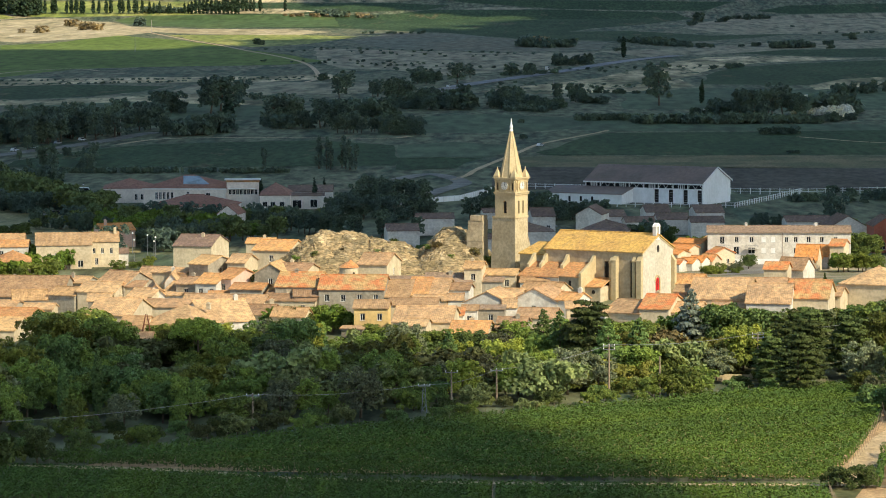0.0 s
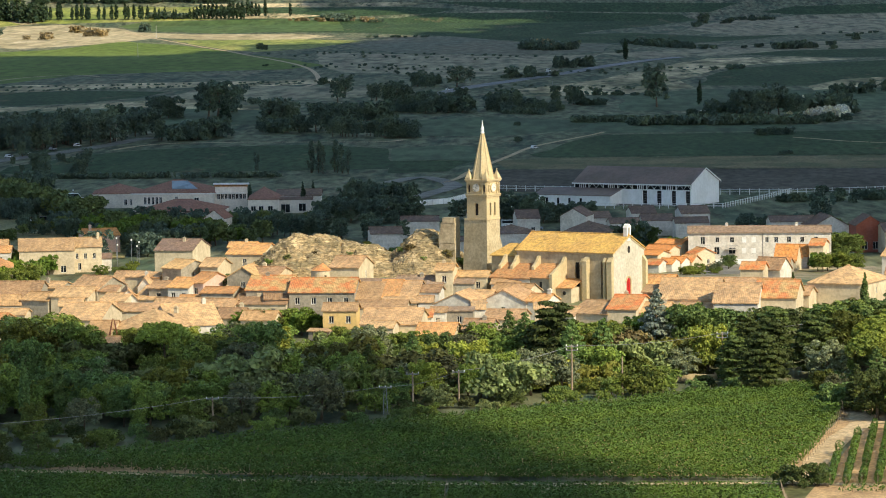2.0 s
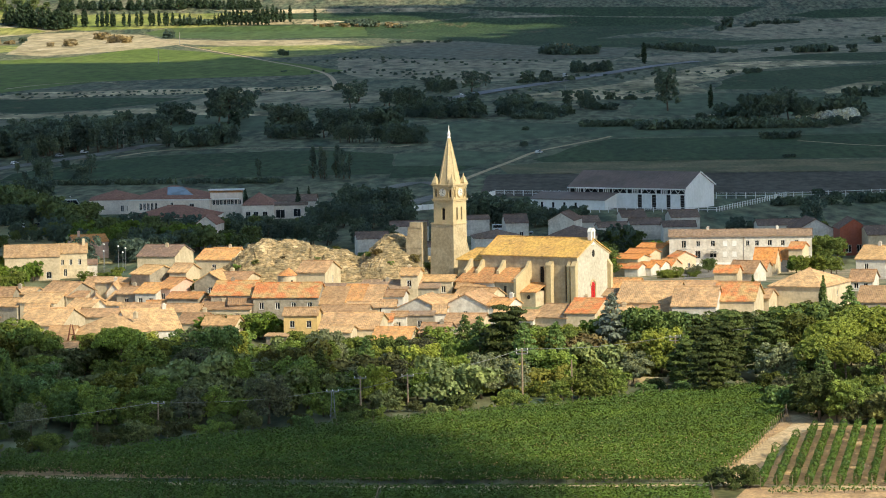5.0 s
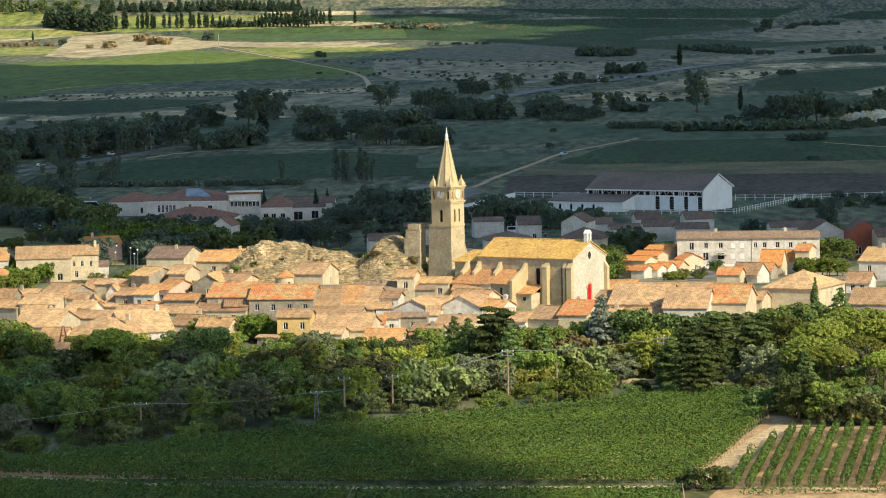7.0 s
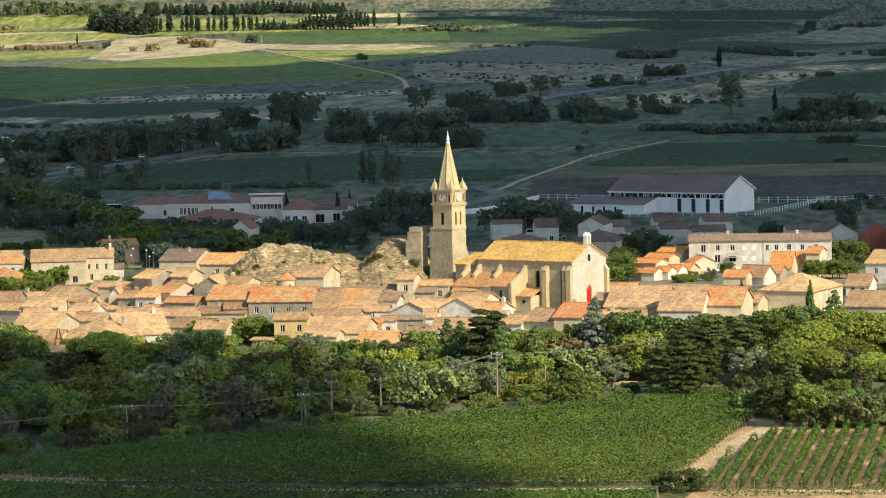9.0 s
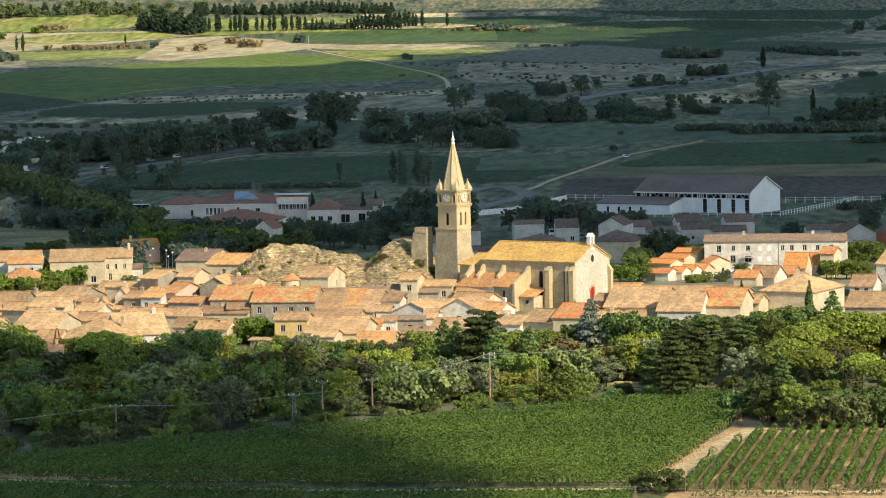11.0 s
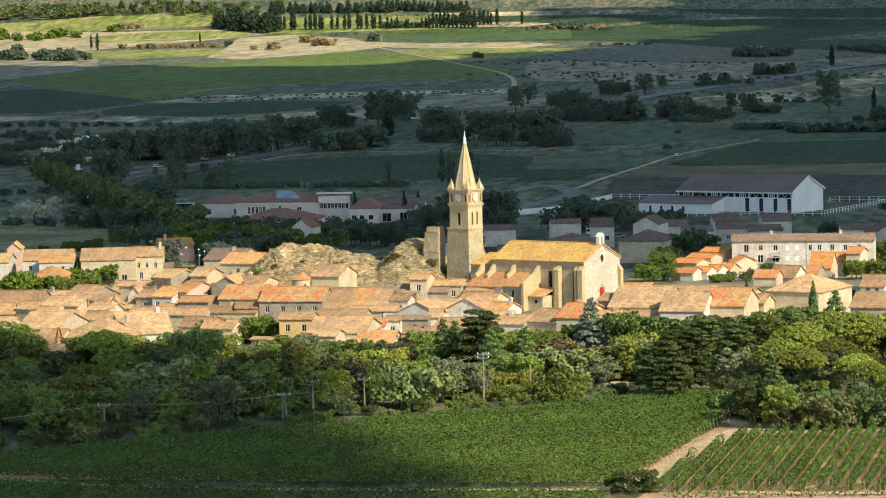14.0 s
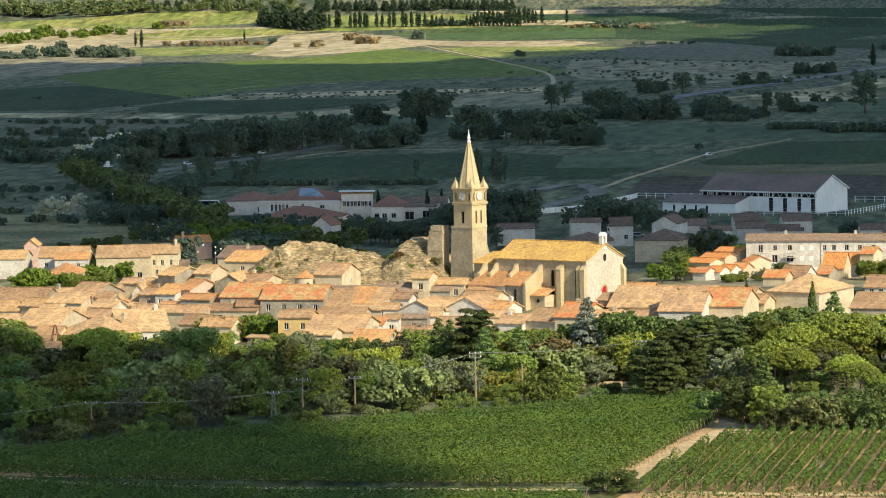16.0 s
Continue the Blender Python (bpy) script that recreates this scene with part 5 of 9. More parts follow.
house(-0.7, -42.1, -12, 4.7, 7.6, 3.7, 0.96, "gable", 2, 6)
house(12.6, -66.4, 2, 4.7, 3.2, 5.0, 0.96, "shed", 0, 6)
house(39.6, -72.4, -12, 6.4, 6.7, 5.8, 0.84, "gable", 1, 6)
house(-27.6, -13.3, -15, 6.0, 9.7, 5.3, 1.84, "gable", 0, 6, side_wins=((4.38, 3.05, 0.9, 1.3),), label="cream house with pale salmon roof beside a round turret")
house(-21.8, -41.6, -6, 4.6, 16.0, 3.4, 2.54, "gable", 2, 2)
house(-17.9, -40.7, -6, 3.8, 16.0, 3.6, 2.65, "gable", 0, 1)
house(-14.3, -40.6, -6, 3.9, 16.0, 3.7, 2.32, "gable", 1, 6)
house(-12.5, -24.3, -6, 9.3, 9.8, 3.7, 1.23, "gable", 2, 7, chimneys=((4.74, 4.31, 0.57),))
house(-10.7, -37.3, -10, 5.2, 5.0, 4.2, 0.98, "gable", 1, 2)
house(-7.5, -23.8, -6, 3.4, 7.8, 6.3, 0.98, "gable", 0, 0, wins=((1.25, 3.98, 0.9, 1.3),), chimneys=((1.17, 4.11, 0.54),))
house(-2.6, -20.2, -8, 6.9, 6.6, 4.5, 0.82, "gable", 0, 0, wins=((1.27, 2.24, 0.9, 1.3), (4.70, 2.24, 0.9, 1.3),))
house(-4.8, -23.7, -4, 6.3, 3.0, 3.7, 0.62, "shed", 2, 7)
house(-7.6, -47.6, -104, 10.0, 8.8, 3.8, 2.04, "gable", 1, 6, side_wins=((1.76, 1.57, 0.9, 1.3), (6.19, 1.57, 0.9, 1.3),))
house(1.4, -43.6, -106, 11.0, 9.1, 3.6, 2.26, "gable", 1, 6, side_wins=((4.09, 1.43, 0.9, 1.3),))
house(-25.6, -69.7, -3, 6.2, 6.5, 5.6, 1.06, "gable", 3, 2, wins=((1.11, 3.29, 0.9, 1.3), (4.23, 3.29, 0.9, 1.3),), label="yellow plastered house with two tall windows below weathered tiles")
house(-18.1, -61.7, -3, 9.0, 7.4, 4.9, 0.93, "gable", 0, 2)
house(-15.7, -86.6, -4, 10.5, 16.0, 5.5, 2.02, "gable", 0, 6)
house(-10.1, -71.5, -4, 2.8, 3.7, 4.5, 1.12, "shed", 1, 8)
house(-7.6, -68.0, -4, 2.8, 4.9, 4.9, 0.61, "gable", 1, 2, wins=((0.93, 2.56, 0.9, 1.3),))
house(-3.7, -66.0, -4, 5.1, 3.0, 4.8, 0.46, "shed", 2, 7, wins=((2.10, 2.54, 0.9, 1.3),))
house(-7.3, -101.6, -6, 6.7, 11.6, 5.7, 1.46, "gable", 0, 1, chimneys=((3.26, 6.17, 0.54),))
house(-16.9, -93.8, -6, 4.1, 7.1, 5.9, 0.89, "gable", 0, 6)
house(4.5, -75.8, -8, 7.0, 10.3, 4.6, 1.29, "gable", 0, 6)
house(-0.0, -96.6, -6, 5.1, 10.5, 5.9, 1.32, "gable", 2, 6, chimneys=((3.40, 4.59, 0.61),))
house(-27.7, -98.6, -15, 3.9, 2.0, 6.1, 0.30, "shed", 2, 2)
house(5.2, -39.0, -24, 7.7, 7.0, 4.1, 1.45, "gable", 0, 0)
house(10.5, -52.0, -24, 4.3, 6.0, 4.3, 1.14, "gable", 1, 1, chimneys=((3.60, 3.06, 0.86),))
house(20.2, -71.6, -28, 7.7, 13.4, 4.9, 1.75, "gable", 0, 2)
house(26.0, -74.1, -14, 5.4, 15.1, 6.0, 1.91, "gable", 0, 8, chimneys=((1.58, 9.01, 0.75),))
house(31.8, -72.8, -10, 5.3, 10.9, 5.1, 1.37, "gable", 0, 6, chimneys=((4.10, 4.95, 0.58),))
house(14.9, -71.5, -14, 4.9, 9.7, 4.5, 1.23, "gable", 1, 6, chimneys=((0.93, 4.43, 0.56),))
house(46.6, -48.0, -8, 10.2, 10.0, 6.1, 1.28, "gable", 2, 6, label="long low house with faded salmon roof")
house(54.9, -46.0, -10, 7.9, 10.0, 5.6, 1.28, "gable", 0, 6)
house(38.0, -66.0, -12, 11.0, 16.0, 6.6, 3.07, "gable", 0, 6, label="large low-pitched house with a faded salmon roof")
house(46.6, -76.0, -8, 8.0, 14.0, 7.3, 2.88, "gable", 1, 6, label="white walled house with a faded salmon roof above the trees")
house(54.1, -70.0, -10, 7.6, 14.0, 7.3, 2.60, "gable", 0, 9)
house(32.8, -60.0, -14, 5.2, 9.0, 7.0, 0.86, "gable", 2, 2)
house(59.8, -56.0, -18, 3.2, 6.0, 5.7, 1.33, "gable", 0, 6)
house(34.7, -15.0, -14, 5.8, 7.0, 2.0, 1.51, "gable", 0, 1)
house(66.5, -52.0, -24, 10.9, 15.7, 7.2, 2.67, "hip", 0, 6, side_wins=((7.84, 4.96, 0.8, 1.1),), label="large hipped hall with faded salmon tiles and a long cream wall")
house(82.2, -10.0, -12, 4.7, 10.0, 2.0, 1.84, "gable", 1, 6, wins=((0.94, 0.50, 0.9, 1.2), (2.83, 0.50, 0.9, 1.2),), label="white house with salmon roof beside the hall")
house(81.5, -62.0, -12, 8.5, 14.0, 5.5, 2.21, "gable", 2, 2)
house(84.6, -63.4, -6, 8.1, 16.0, 3.6, 2.64, "gable", 0, 0, chimneys=((4.01, 7.66, 0.75),))
house(94.2, -46.9, -10, 10.7, 16.0, 2.6, 2.19, "gable", 0, 0)
house(94.2, -72.2, -4, 10.2, 16.0, 3.3, 2.07, "gable", 0, 2, chimneys=((7.23, 7.02, 0.76),))
house(94.1, 93.3, -20, 9.9, 16.0, 4.6, 2.43, "gable", 1, 0, wins=((2.02, 2.31, 0.9, 1.3), (6.96, 2.31, 0.9, 1.3),), chimneys=((3.60, 7.84, 0.80),))
house(105.1, -27.0, -12, 9.9, 16.0, 2.2, 2.40, "gable", 0, 1)
house(103.3, -62.9, -8, 10.4, 15.4, 3.3, 1.94, "gable", 0, 6, chimneys=((8.67, 8.17, 0.93),))
house(100.5, 18.9, -14, 9.4, 15.2, 2.2, 1.92, "gable", 0, 0, chimneys=((2.60, 8.57, 0.71),))
house(38.0, 176.0, -28, 6.9, 7.0, 3.6, 0.91, "gable", 0, 3, label="cream terrace house with bright orange tiled roof")
house(41.3, 186.0, -28, 7.0, 6.0, 4.4, 0.90, "gable", 0, 3, label="cream terrace house with bright orange tiled roof")
house(44.6, 197.0, -28, 7.3, 6.0, 5.4, 0.84, "gable", 0, 3, label="cream terrace house with bright orange tiled roof")
house(49.0, 203.0, -62, 4.7, 6.0, 5.5, 1.37, "gable", 0, 8, label="narrow cream house with steep orange roof turned to the yard")
house(49.8, 185.0, -62, 4.0, 6.0, 3.4, 1.34, "gable", 0, 8, side_wins=((3.60, 0.80, 0.8, 1.1),), label="low cream house with orange roof beside the parking yard")
house(37.0, 160.0, -30, 5.7, 6.0, 2.0, 0.78, "gable", 0, 3, label="low cream outhouse with a shallow orange roof")
house(39.1, 158.0, -24, 3.5, 6.0, 2.0, 1.05, "gable", 1, 8, label="small white house with an orange roof in a stepped row")
house(42.4, 162.0, -24, 3.7, 6.0, 2.0, 1.06, "gable", 1, 3, label="small white house with an orange roof in a stepped row")
house(45.0, 167.0, -24, 3.7, 6.0, 2.0, 1.21, "gable", 1, 3, label="small white house with an orange roof in a stepped row")
house(47.9, 172.0, -24, 3.6, 6.0, 2.0, 1.36, "gable", 0, 8, label="small cream house with an orange roof ending a stepped row")
house(80.2, 168.0, -15, 3.5, 8.1, 5.9, 1.27, "gable", 0, 8, side_wins=((4.07, 3.51, 0.8, 1.1),), label="cream house with a bright orange roof before the apartments")
house(72.0, 160.0, -15, 5.5, 6.5, 2.9, 3.43, "gable", 0, 3, label="cream house with large bright orange roof and white gable")
house(76.6, 172.0, -15, 3.5, 7.1, 3.2, 2.45, "gable", 1, 3, label="white house with bright orange roof adjoining another")
house(69.7, 140.0, -12, 3.2, 9.8, 2.0, 1.54, "gable", 2, 8, label="grey walled lean house with orange roof")
house(63.2, 95.0, -30, 6.7, 6.0, 2.0, 2.39, "gable", 1, 6, label="white house with a faded salmon roof below the yard")
house(59.4, 88.0, -14, 5.3, 6.0, 2.0, 1.32, "gable", 0, 8, label="low house with an orange roof below the yard")
house(-103.5, 12.9, -6, 21.3, 16.0, 3.4, 3.50, "gable", 2, 2, chimneys=((9.27, 9.29, 0.58),))
house(-96.9, -5.4, 10, 6.8, 8.0, 4.1, 1.58, "gable", 2, 0)
house(-90.6, -5.4, -26, 6.2, 7.0, 4.7, 1.31, "gable", 2, 0)
house(-98.0, -44.8, -8, 12.0, 13.3, 3.0, 1.67, "gable", 0, 1)
house(-96.6, -62.5, -6, 9.2, 13.6, 2.2, 1.70, "gable", 0, 0)
house(-93.5, -20.2, -4, 5.9, 6.0, 3.5, 0.84, "gable", 0, 6)
house(-103.9, -18.9, -10, 10.5, 10.5, 3.6, 1.32, "gable", 2, 6)
house(-92.3, 22.9, -20, 6.6, 7.0, 4.9, 1.00, "gable", 2, 6, chimneys=((2.54, 2.70, 0.94),))
house(-119.1, 222.9, 8, 14.6, 16.8, 6.4, 2.53, "gable", 0, 2, wins=((4.96, 3.2, 1.1, 1.1), (10.94, 0.5, 1.4, 1.8)), label='long cream farmhouse with a low tan tiled roof')
house(-109.2, 228.8, 8, 7.9, 12.9, 6.8, 1.94, "gable", 0, 2, wins=((0.94, 3.6, 0.8, 1.5), (3.15, 3.6, 0.8, 1.5), (5.51, 3.6, 0.8, 1.5), (1.57, 0.6, 0.9, 1.9)), chimneys=((7.08, 5.16, 1.6),))
house(-106.0, 232.0, 6, 5.9, 3.6, 3.4, 1.08, "shed", 1, 4, label='low white garage beside the farmhouse')
house(-112.2, 291.4, 20, 9.7, 10.4, 5.0, 1.56, "gable", 4, 3, chimneys=((1.94, 4.15, 1.4),))
house(-133.3, 222.7, 4, 9.2, 8.8, 6.0, 1.33, "gable", 1, 1, wins=((1.83, 3.6, 0.9, 1.3), (5.96, 3.6, 0.9, 1.3)))
house(-81.5, 184.1, -12, 10.1, 15.3, 6.5, 2.29, "gable", 0, 4, chimneys=((6.06, 6.11, 0.9),))
house(-66.3, 209.8, -6, 7.2, 7.1, 5.0, 1.06, "gable", 0, 1, chimneys=((4.31, 3.53, 0.7),))
house(-137.3, 229.8, 6, 13.2, 14.7, 6.0, 2.21, "gable", 1, 0, wins=((1.59, 3.4, 0.9, 1.2), (7.94, 3.4, 0.9, 1.2)), label='white house with pale ochre roof among gardens')
house(-141.9, 248.0, 4, 11.4, 1.5, 3.2, 0.45, "shed", 1, 4)
house(-154.8, 260.6, -84, 8.0, 3.8, 7.0, 1.59, "gable", 4, 1)
house(-153.5, 230.4, 4, 10.9, 12.3, 5.5, 1.85, "gable", 1, 0)
house(-128.3, 191.8, 8, 9.0, 14.8, 4.5, 2.21, "hip", 0, 1)
house(43.8, 372.7, 8, 7.5, 11.2, 4.6, 1.68, "gable", 1, 4, side_wins=((4.48, 1.5, 1.0, 1.2),))
house(59.4, 368.8, 8, 8.7, 12.1, 4.6, 1.81, "gable", 1, 4, wins=((2.62, 1.4, 1.0, 1.4), (5.24, 1.4, 1.0, 1.4)))
house(46.6, 334.3, 4, 9.1, 9.9, 4.5, 1.48, "gable", 1, 4, wins=((2.72, 1.4, 1.0, 1.2),))
house(19.0, 326.4, -102, 12.0, 7.6, 7.0, 2.15, "gable", 1, 4)
house(28.6, 341.7, 10, 9.2, 9.9, 5.0, 1.49, "gable", 1, 4)
house(8.6, 325.9, 6, 6.7, 13.4, 6.0, 2.01, "gable", 1, 4, wins=((4.01, 2.0, 1.2, 1.4),))
house(-4.9, 365.1, 10, 9.1, 6.5, 5.0, 0.97, "gable", 1, 4)
house(4.5, 256.1, 6, 13.1, 12.4, 5.5, 1.85, "hip", 1, 4)
house(23.7, 247.8, -10, 12.8, 16.3, 6.0, 2.45, "hip", 0, 4, side_wins=((4.9, 2.0, 1.2, 1.0), (10.62, 2.0, 1.2, 1.0)))
house(-30.7, 271.2, 8, 8.9, 10.1, 5.0, 1.51, "gable", 1, 4)
house(-23.3, 333.4, 6, 11.1, 8.1, 5.0, 1.21, "gable", 1, 4)
house(85.0, 313.6, 6, 12.9, 8.8, 5.0, 1.32, "gable", 1, 4)
house(85.5, 267.1, -80, 12.0, 10.3, 6.5, 2.82, "gable", 1, 4, side_wins=((4.65, 3.4, 2.0, 1.4),))
house(96.5, 250.8, -84, 10.0, 7.7, 7.5, 2.46, "gable", 5, 4, side_wins=((1.54, 1.0, 1.6, 2.0), (4.62, 1.0, 1.4, 2.0)), label='red-brown two-storey house with a terrace')
house(56.1, 320.5, 4, 9.6, 8.8, 4.5, 1.32, "gable", 1, 4)
house(-9.3, 229.4, 4, 9.4, 6.4, 5.0, 0.96, "gable", 1, 4)
house(36.8, 322.2, 8, 8.7, 8.0, 4.5, 1.19, "gable", 1, 4)
house(110.1, 237.4, 6, 12.3, 13.0, 6.0, 1.94, "gable", 0, 4)
house(-133.0, 508.2, 4, 17.4, 18.4, 5.0, 2.76, "hip", 6, 5, wins=((1.39, 1.2, 1.4, 1.4), (10.79, 1.0, 1.0, 2.0), (12.88, 1.0, 1.0, 2.0), (14.96, 1.0, 1.0, 2.0)), label='white school wing with red-brown hipped roof', group='school wings')
_hall = house(-110.4, 471.4, -4, 27.6, 24.0, 6.9, 3.69, "hip", 6, 5, wins=((4.0, 3.3, 0.9, 2.4), (5.3, 3.3, 0.9, 2.4), (6.6, 3.3, 0.9, 2.4), (7.9, 3.3, 0.9, 2.4), (9.2, 3.3, 0.9, 2.4), (14.6, 5.0, 0.9, 0.9), (21.0, 4.3, 1.6, 1.2)), label='white school hall with a glazed red-brown roof', group='school wings')
_block = house(-91.1, 474.5, 2, 10.7, 1.6, 9.0, 0.47, "shed", 6, 1, wins=((0.64, 4.7, 1.0, 1.7), (1.87, 4.7, 1.0, 1.7), (3.11, 4.7, 1.0, 1.7), (4.34, 4.7, 1.0, 1.7), (5.57, 4.7, 1.0, 1.7), (6.8, 4.7, 1.0, 1.7), (8.03, 4.7, 1.0, 1.7), (9.26, 4.7, 1.0, 1.7)), label='white two-storey school block with window band', group='school wings')
house(-79.7, 464.8, 2, 10.2, 22.0, 5.0, 3.30, "hip", 6, 5, wins=((1.02, 1.2, 1.6, 1.6), (3.58, 1.2, 1.6, 1.6), (6.65, 1.2, 1.6, 1.6)), label='white school wing with red-brown hipped roof', group='school wings')
house(-69.5, 470.8, 2, 11.8, 2.6, 4.5, 0.78, "shed", 6, 4, wins=((1.18, 0.2, 3.0, 2.8), (7.08, 0.6, 2.4, 2.6)), label='low white school annex with grey flat roof', group='school wings')
house(-69.1, 485.1, 2, 15.0, 11.6, 5.0, 1.74, "gable", 1, 4, label='long grey school shed with dark roof', group='school wings')
house(-103.5, 419.5, -3, 26.9, 20.8, 4.0, 3.12, "hip", 6, 5, label='low school wing with red-brown hipped roof', group='school wings')
house(-90.3, 379.7, -100, 10.0, 6.3, 4.4, 2.46, "gable", 6, 5, label='small white school porch with brown gabled roof', group='school wings')
part("skylight", Geo().add([(13.0, 3.6, 1.36), (21.6, 3.6, 1.36), (17.1, 10.6, 3.51), (11.8, 10.6, 3.51), (13.0, 3.6, 1.11), (21.6, 3.6, 1.11)], [(0, 1, 2, 3), (4, 5, 1, 0)]), M["glass_roof"], _hall, "blue-grey glazed roof panel").location = (0, 0, _hall["eave"] + 0.1)
part("fascia", Geo().box(-0.35, -0.42, -0.28, 28.0, -0.32, 0.08), M["white"], _hall, "white fascia board").location = (0, 0, _hall["eave"])
part("roof_slab", Geo().box(-0.7, -0.9, 9.55, 11.4, 2.6, 9.95), M["white"], _block, "white flat roof slab").location = (0, 0, _block["eave"] - 9.0)
part("canopy", Geo().box(-0.4, -1.6, 6.6, 9.6, 0, 6.8), M["white"], _block, "white flat canopy").location = (0, 0, _block["eave"] - 9.0)
_flats = house(67.7, 192.6, -3, 36.4, 10.0, 8.3, 1.2, "gable", 1, 7, wins=((3.1, 5.3, 1.2, 1.9), (6.9, 5.7, 1.0, 1.4), (10.6, 5.7, 1.1, 1.4), (13.7, 5.7, 1.1, 1.4), (16.1, 5.7, 1.1, 1.4), (19.6, 5.7, 0.9, 1.4), (21.9, 5.7, 1.0, 1.4), (25.1, 5.7, 1.1, 1.5), (28.5, 5.7, 1.0, 1.4), (32.0, 5.7, 1.0, 1.4), (6.6, 2.6, 1.4, 2.0), (10.3, 2.8, 1.8, 1.6), (13.7, 2.9, 1.1, 1.4), (16.1, 2.9, 1.1, 1.4), (21.9, 2.9, 1.0, 1.4), (24.6, 2.9, 0.9, 1.3)), side_wins=((4.4, 5.6, 1.0, 1.4),), chimneys=((9.83, 5.0, 0.7), (27.66, 5.0, 0.7)), label='long white two-storey apartment building with tiled roof')
for _x in (13.7, 16.1):
    for _z in (5.7, 2.9):
        part("roller_blind", Geo().box(_x, 0.03, _z, _x + 1.1, 0.09, _z + 1.4), M["white"], _flats, "lowered white roller blind").location = (0, 0, _flats["eave"] - 8.3)
part("plinth", Geo().box(0, -0.06, 0.0, 36.4, 0.0, 1.5), M["white"], _flats, "white painted plinth").location = (0, 0, _flats["eave"] - 8.3)
part("downpipe", Geo().box(19.0, -0.1, 0.0, 19.1, 0.0, 8.2), M["shutter"], _flats).location = (0, 0, _flats["eave"] - 8.3)
part("gutter", Geo().box(-0.3, -0.45, 8.1, 36.7, -0.3, 8.22), M["shutter"], _flats).location = (0, 0, _flats["eave"] - 8.3)
for _x in (2.6, 9.6, 24.0):
    _b = part("balcony", Geo().box(_x, -1.2, 3.95, _x + 3.2, 0.05, 4.1), M["concrete"], _flats, "grey concrete balcony")
    _r = Geo().box(_x, -1.2, 5.0, _x + 3.2, -1.15, 5.06)
    for _k in range(14):
        _r.box(_x + 0.02 + 0.24 * _k, -1.19, 4.1, _x + 0.05 + 0.24 * _k, -1.16, 5.0)
    part("railing", _r, M["metal"], _b)
    _b.location = (0, 0, _flats["eave"] - 8.3)



def build_turret(x, y, top, radius):
    """A round stair turret with a half-cone of tiles."""
    base = land(x, y) - 0.6
    root = thing("turret", Matrix.Translation((x, y, base)), "round cream plastered turret with orange conical tiled roof", "turret")
    h = top - base
    ring = [(radius * math.cos(2 * math.pi * k / 20), radius * math.sin(2 * math.pi * k / 20)) for k in range(20)]
    g = Geo()
    g.add([(a, b, 0) for a, b in ring] + [(a, b, h) for a, b in ring], [(k, (k + 1) % 20, 20 + (k + 1) % 20, 20 + k) for k in range(20)])
    part("wall", g, WALLS[0], root)
    r = Geo()
    for k in range(40):
        t, w = 2 * math.pi * k / 40, 1.12 if k % 2 else 1.08
        r.v.append((radius * w * math.cos(t), radius * w * math.sin(t), h + (0.0 if k % 2 else 0.05)))
    r.v += [(0.4, 0.6, h + 1.45), (0, 0, h - 0.12)]
    r.f = [(k, (k + 1) % 40, 40) for k in range(40)] + [((k + 1) % 40, k, 41) for k in range(40)]
    r.m = [0] * 80
    part("roof", r, TILES[8], root)
    part("window", Geo().box(-0.25 + 1.0, -radius - 0.02 + 0.25, h - 1.9, 0.25 + 1.0, -radius + 0.5, h - 0.9), M["dark"], root)
    return root


build_turret(-32.2, -15.6, 24.3, 1.9)

# ---- the long shed across the low ground ----


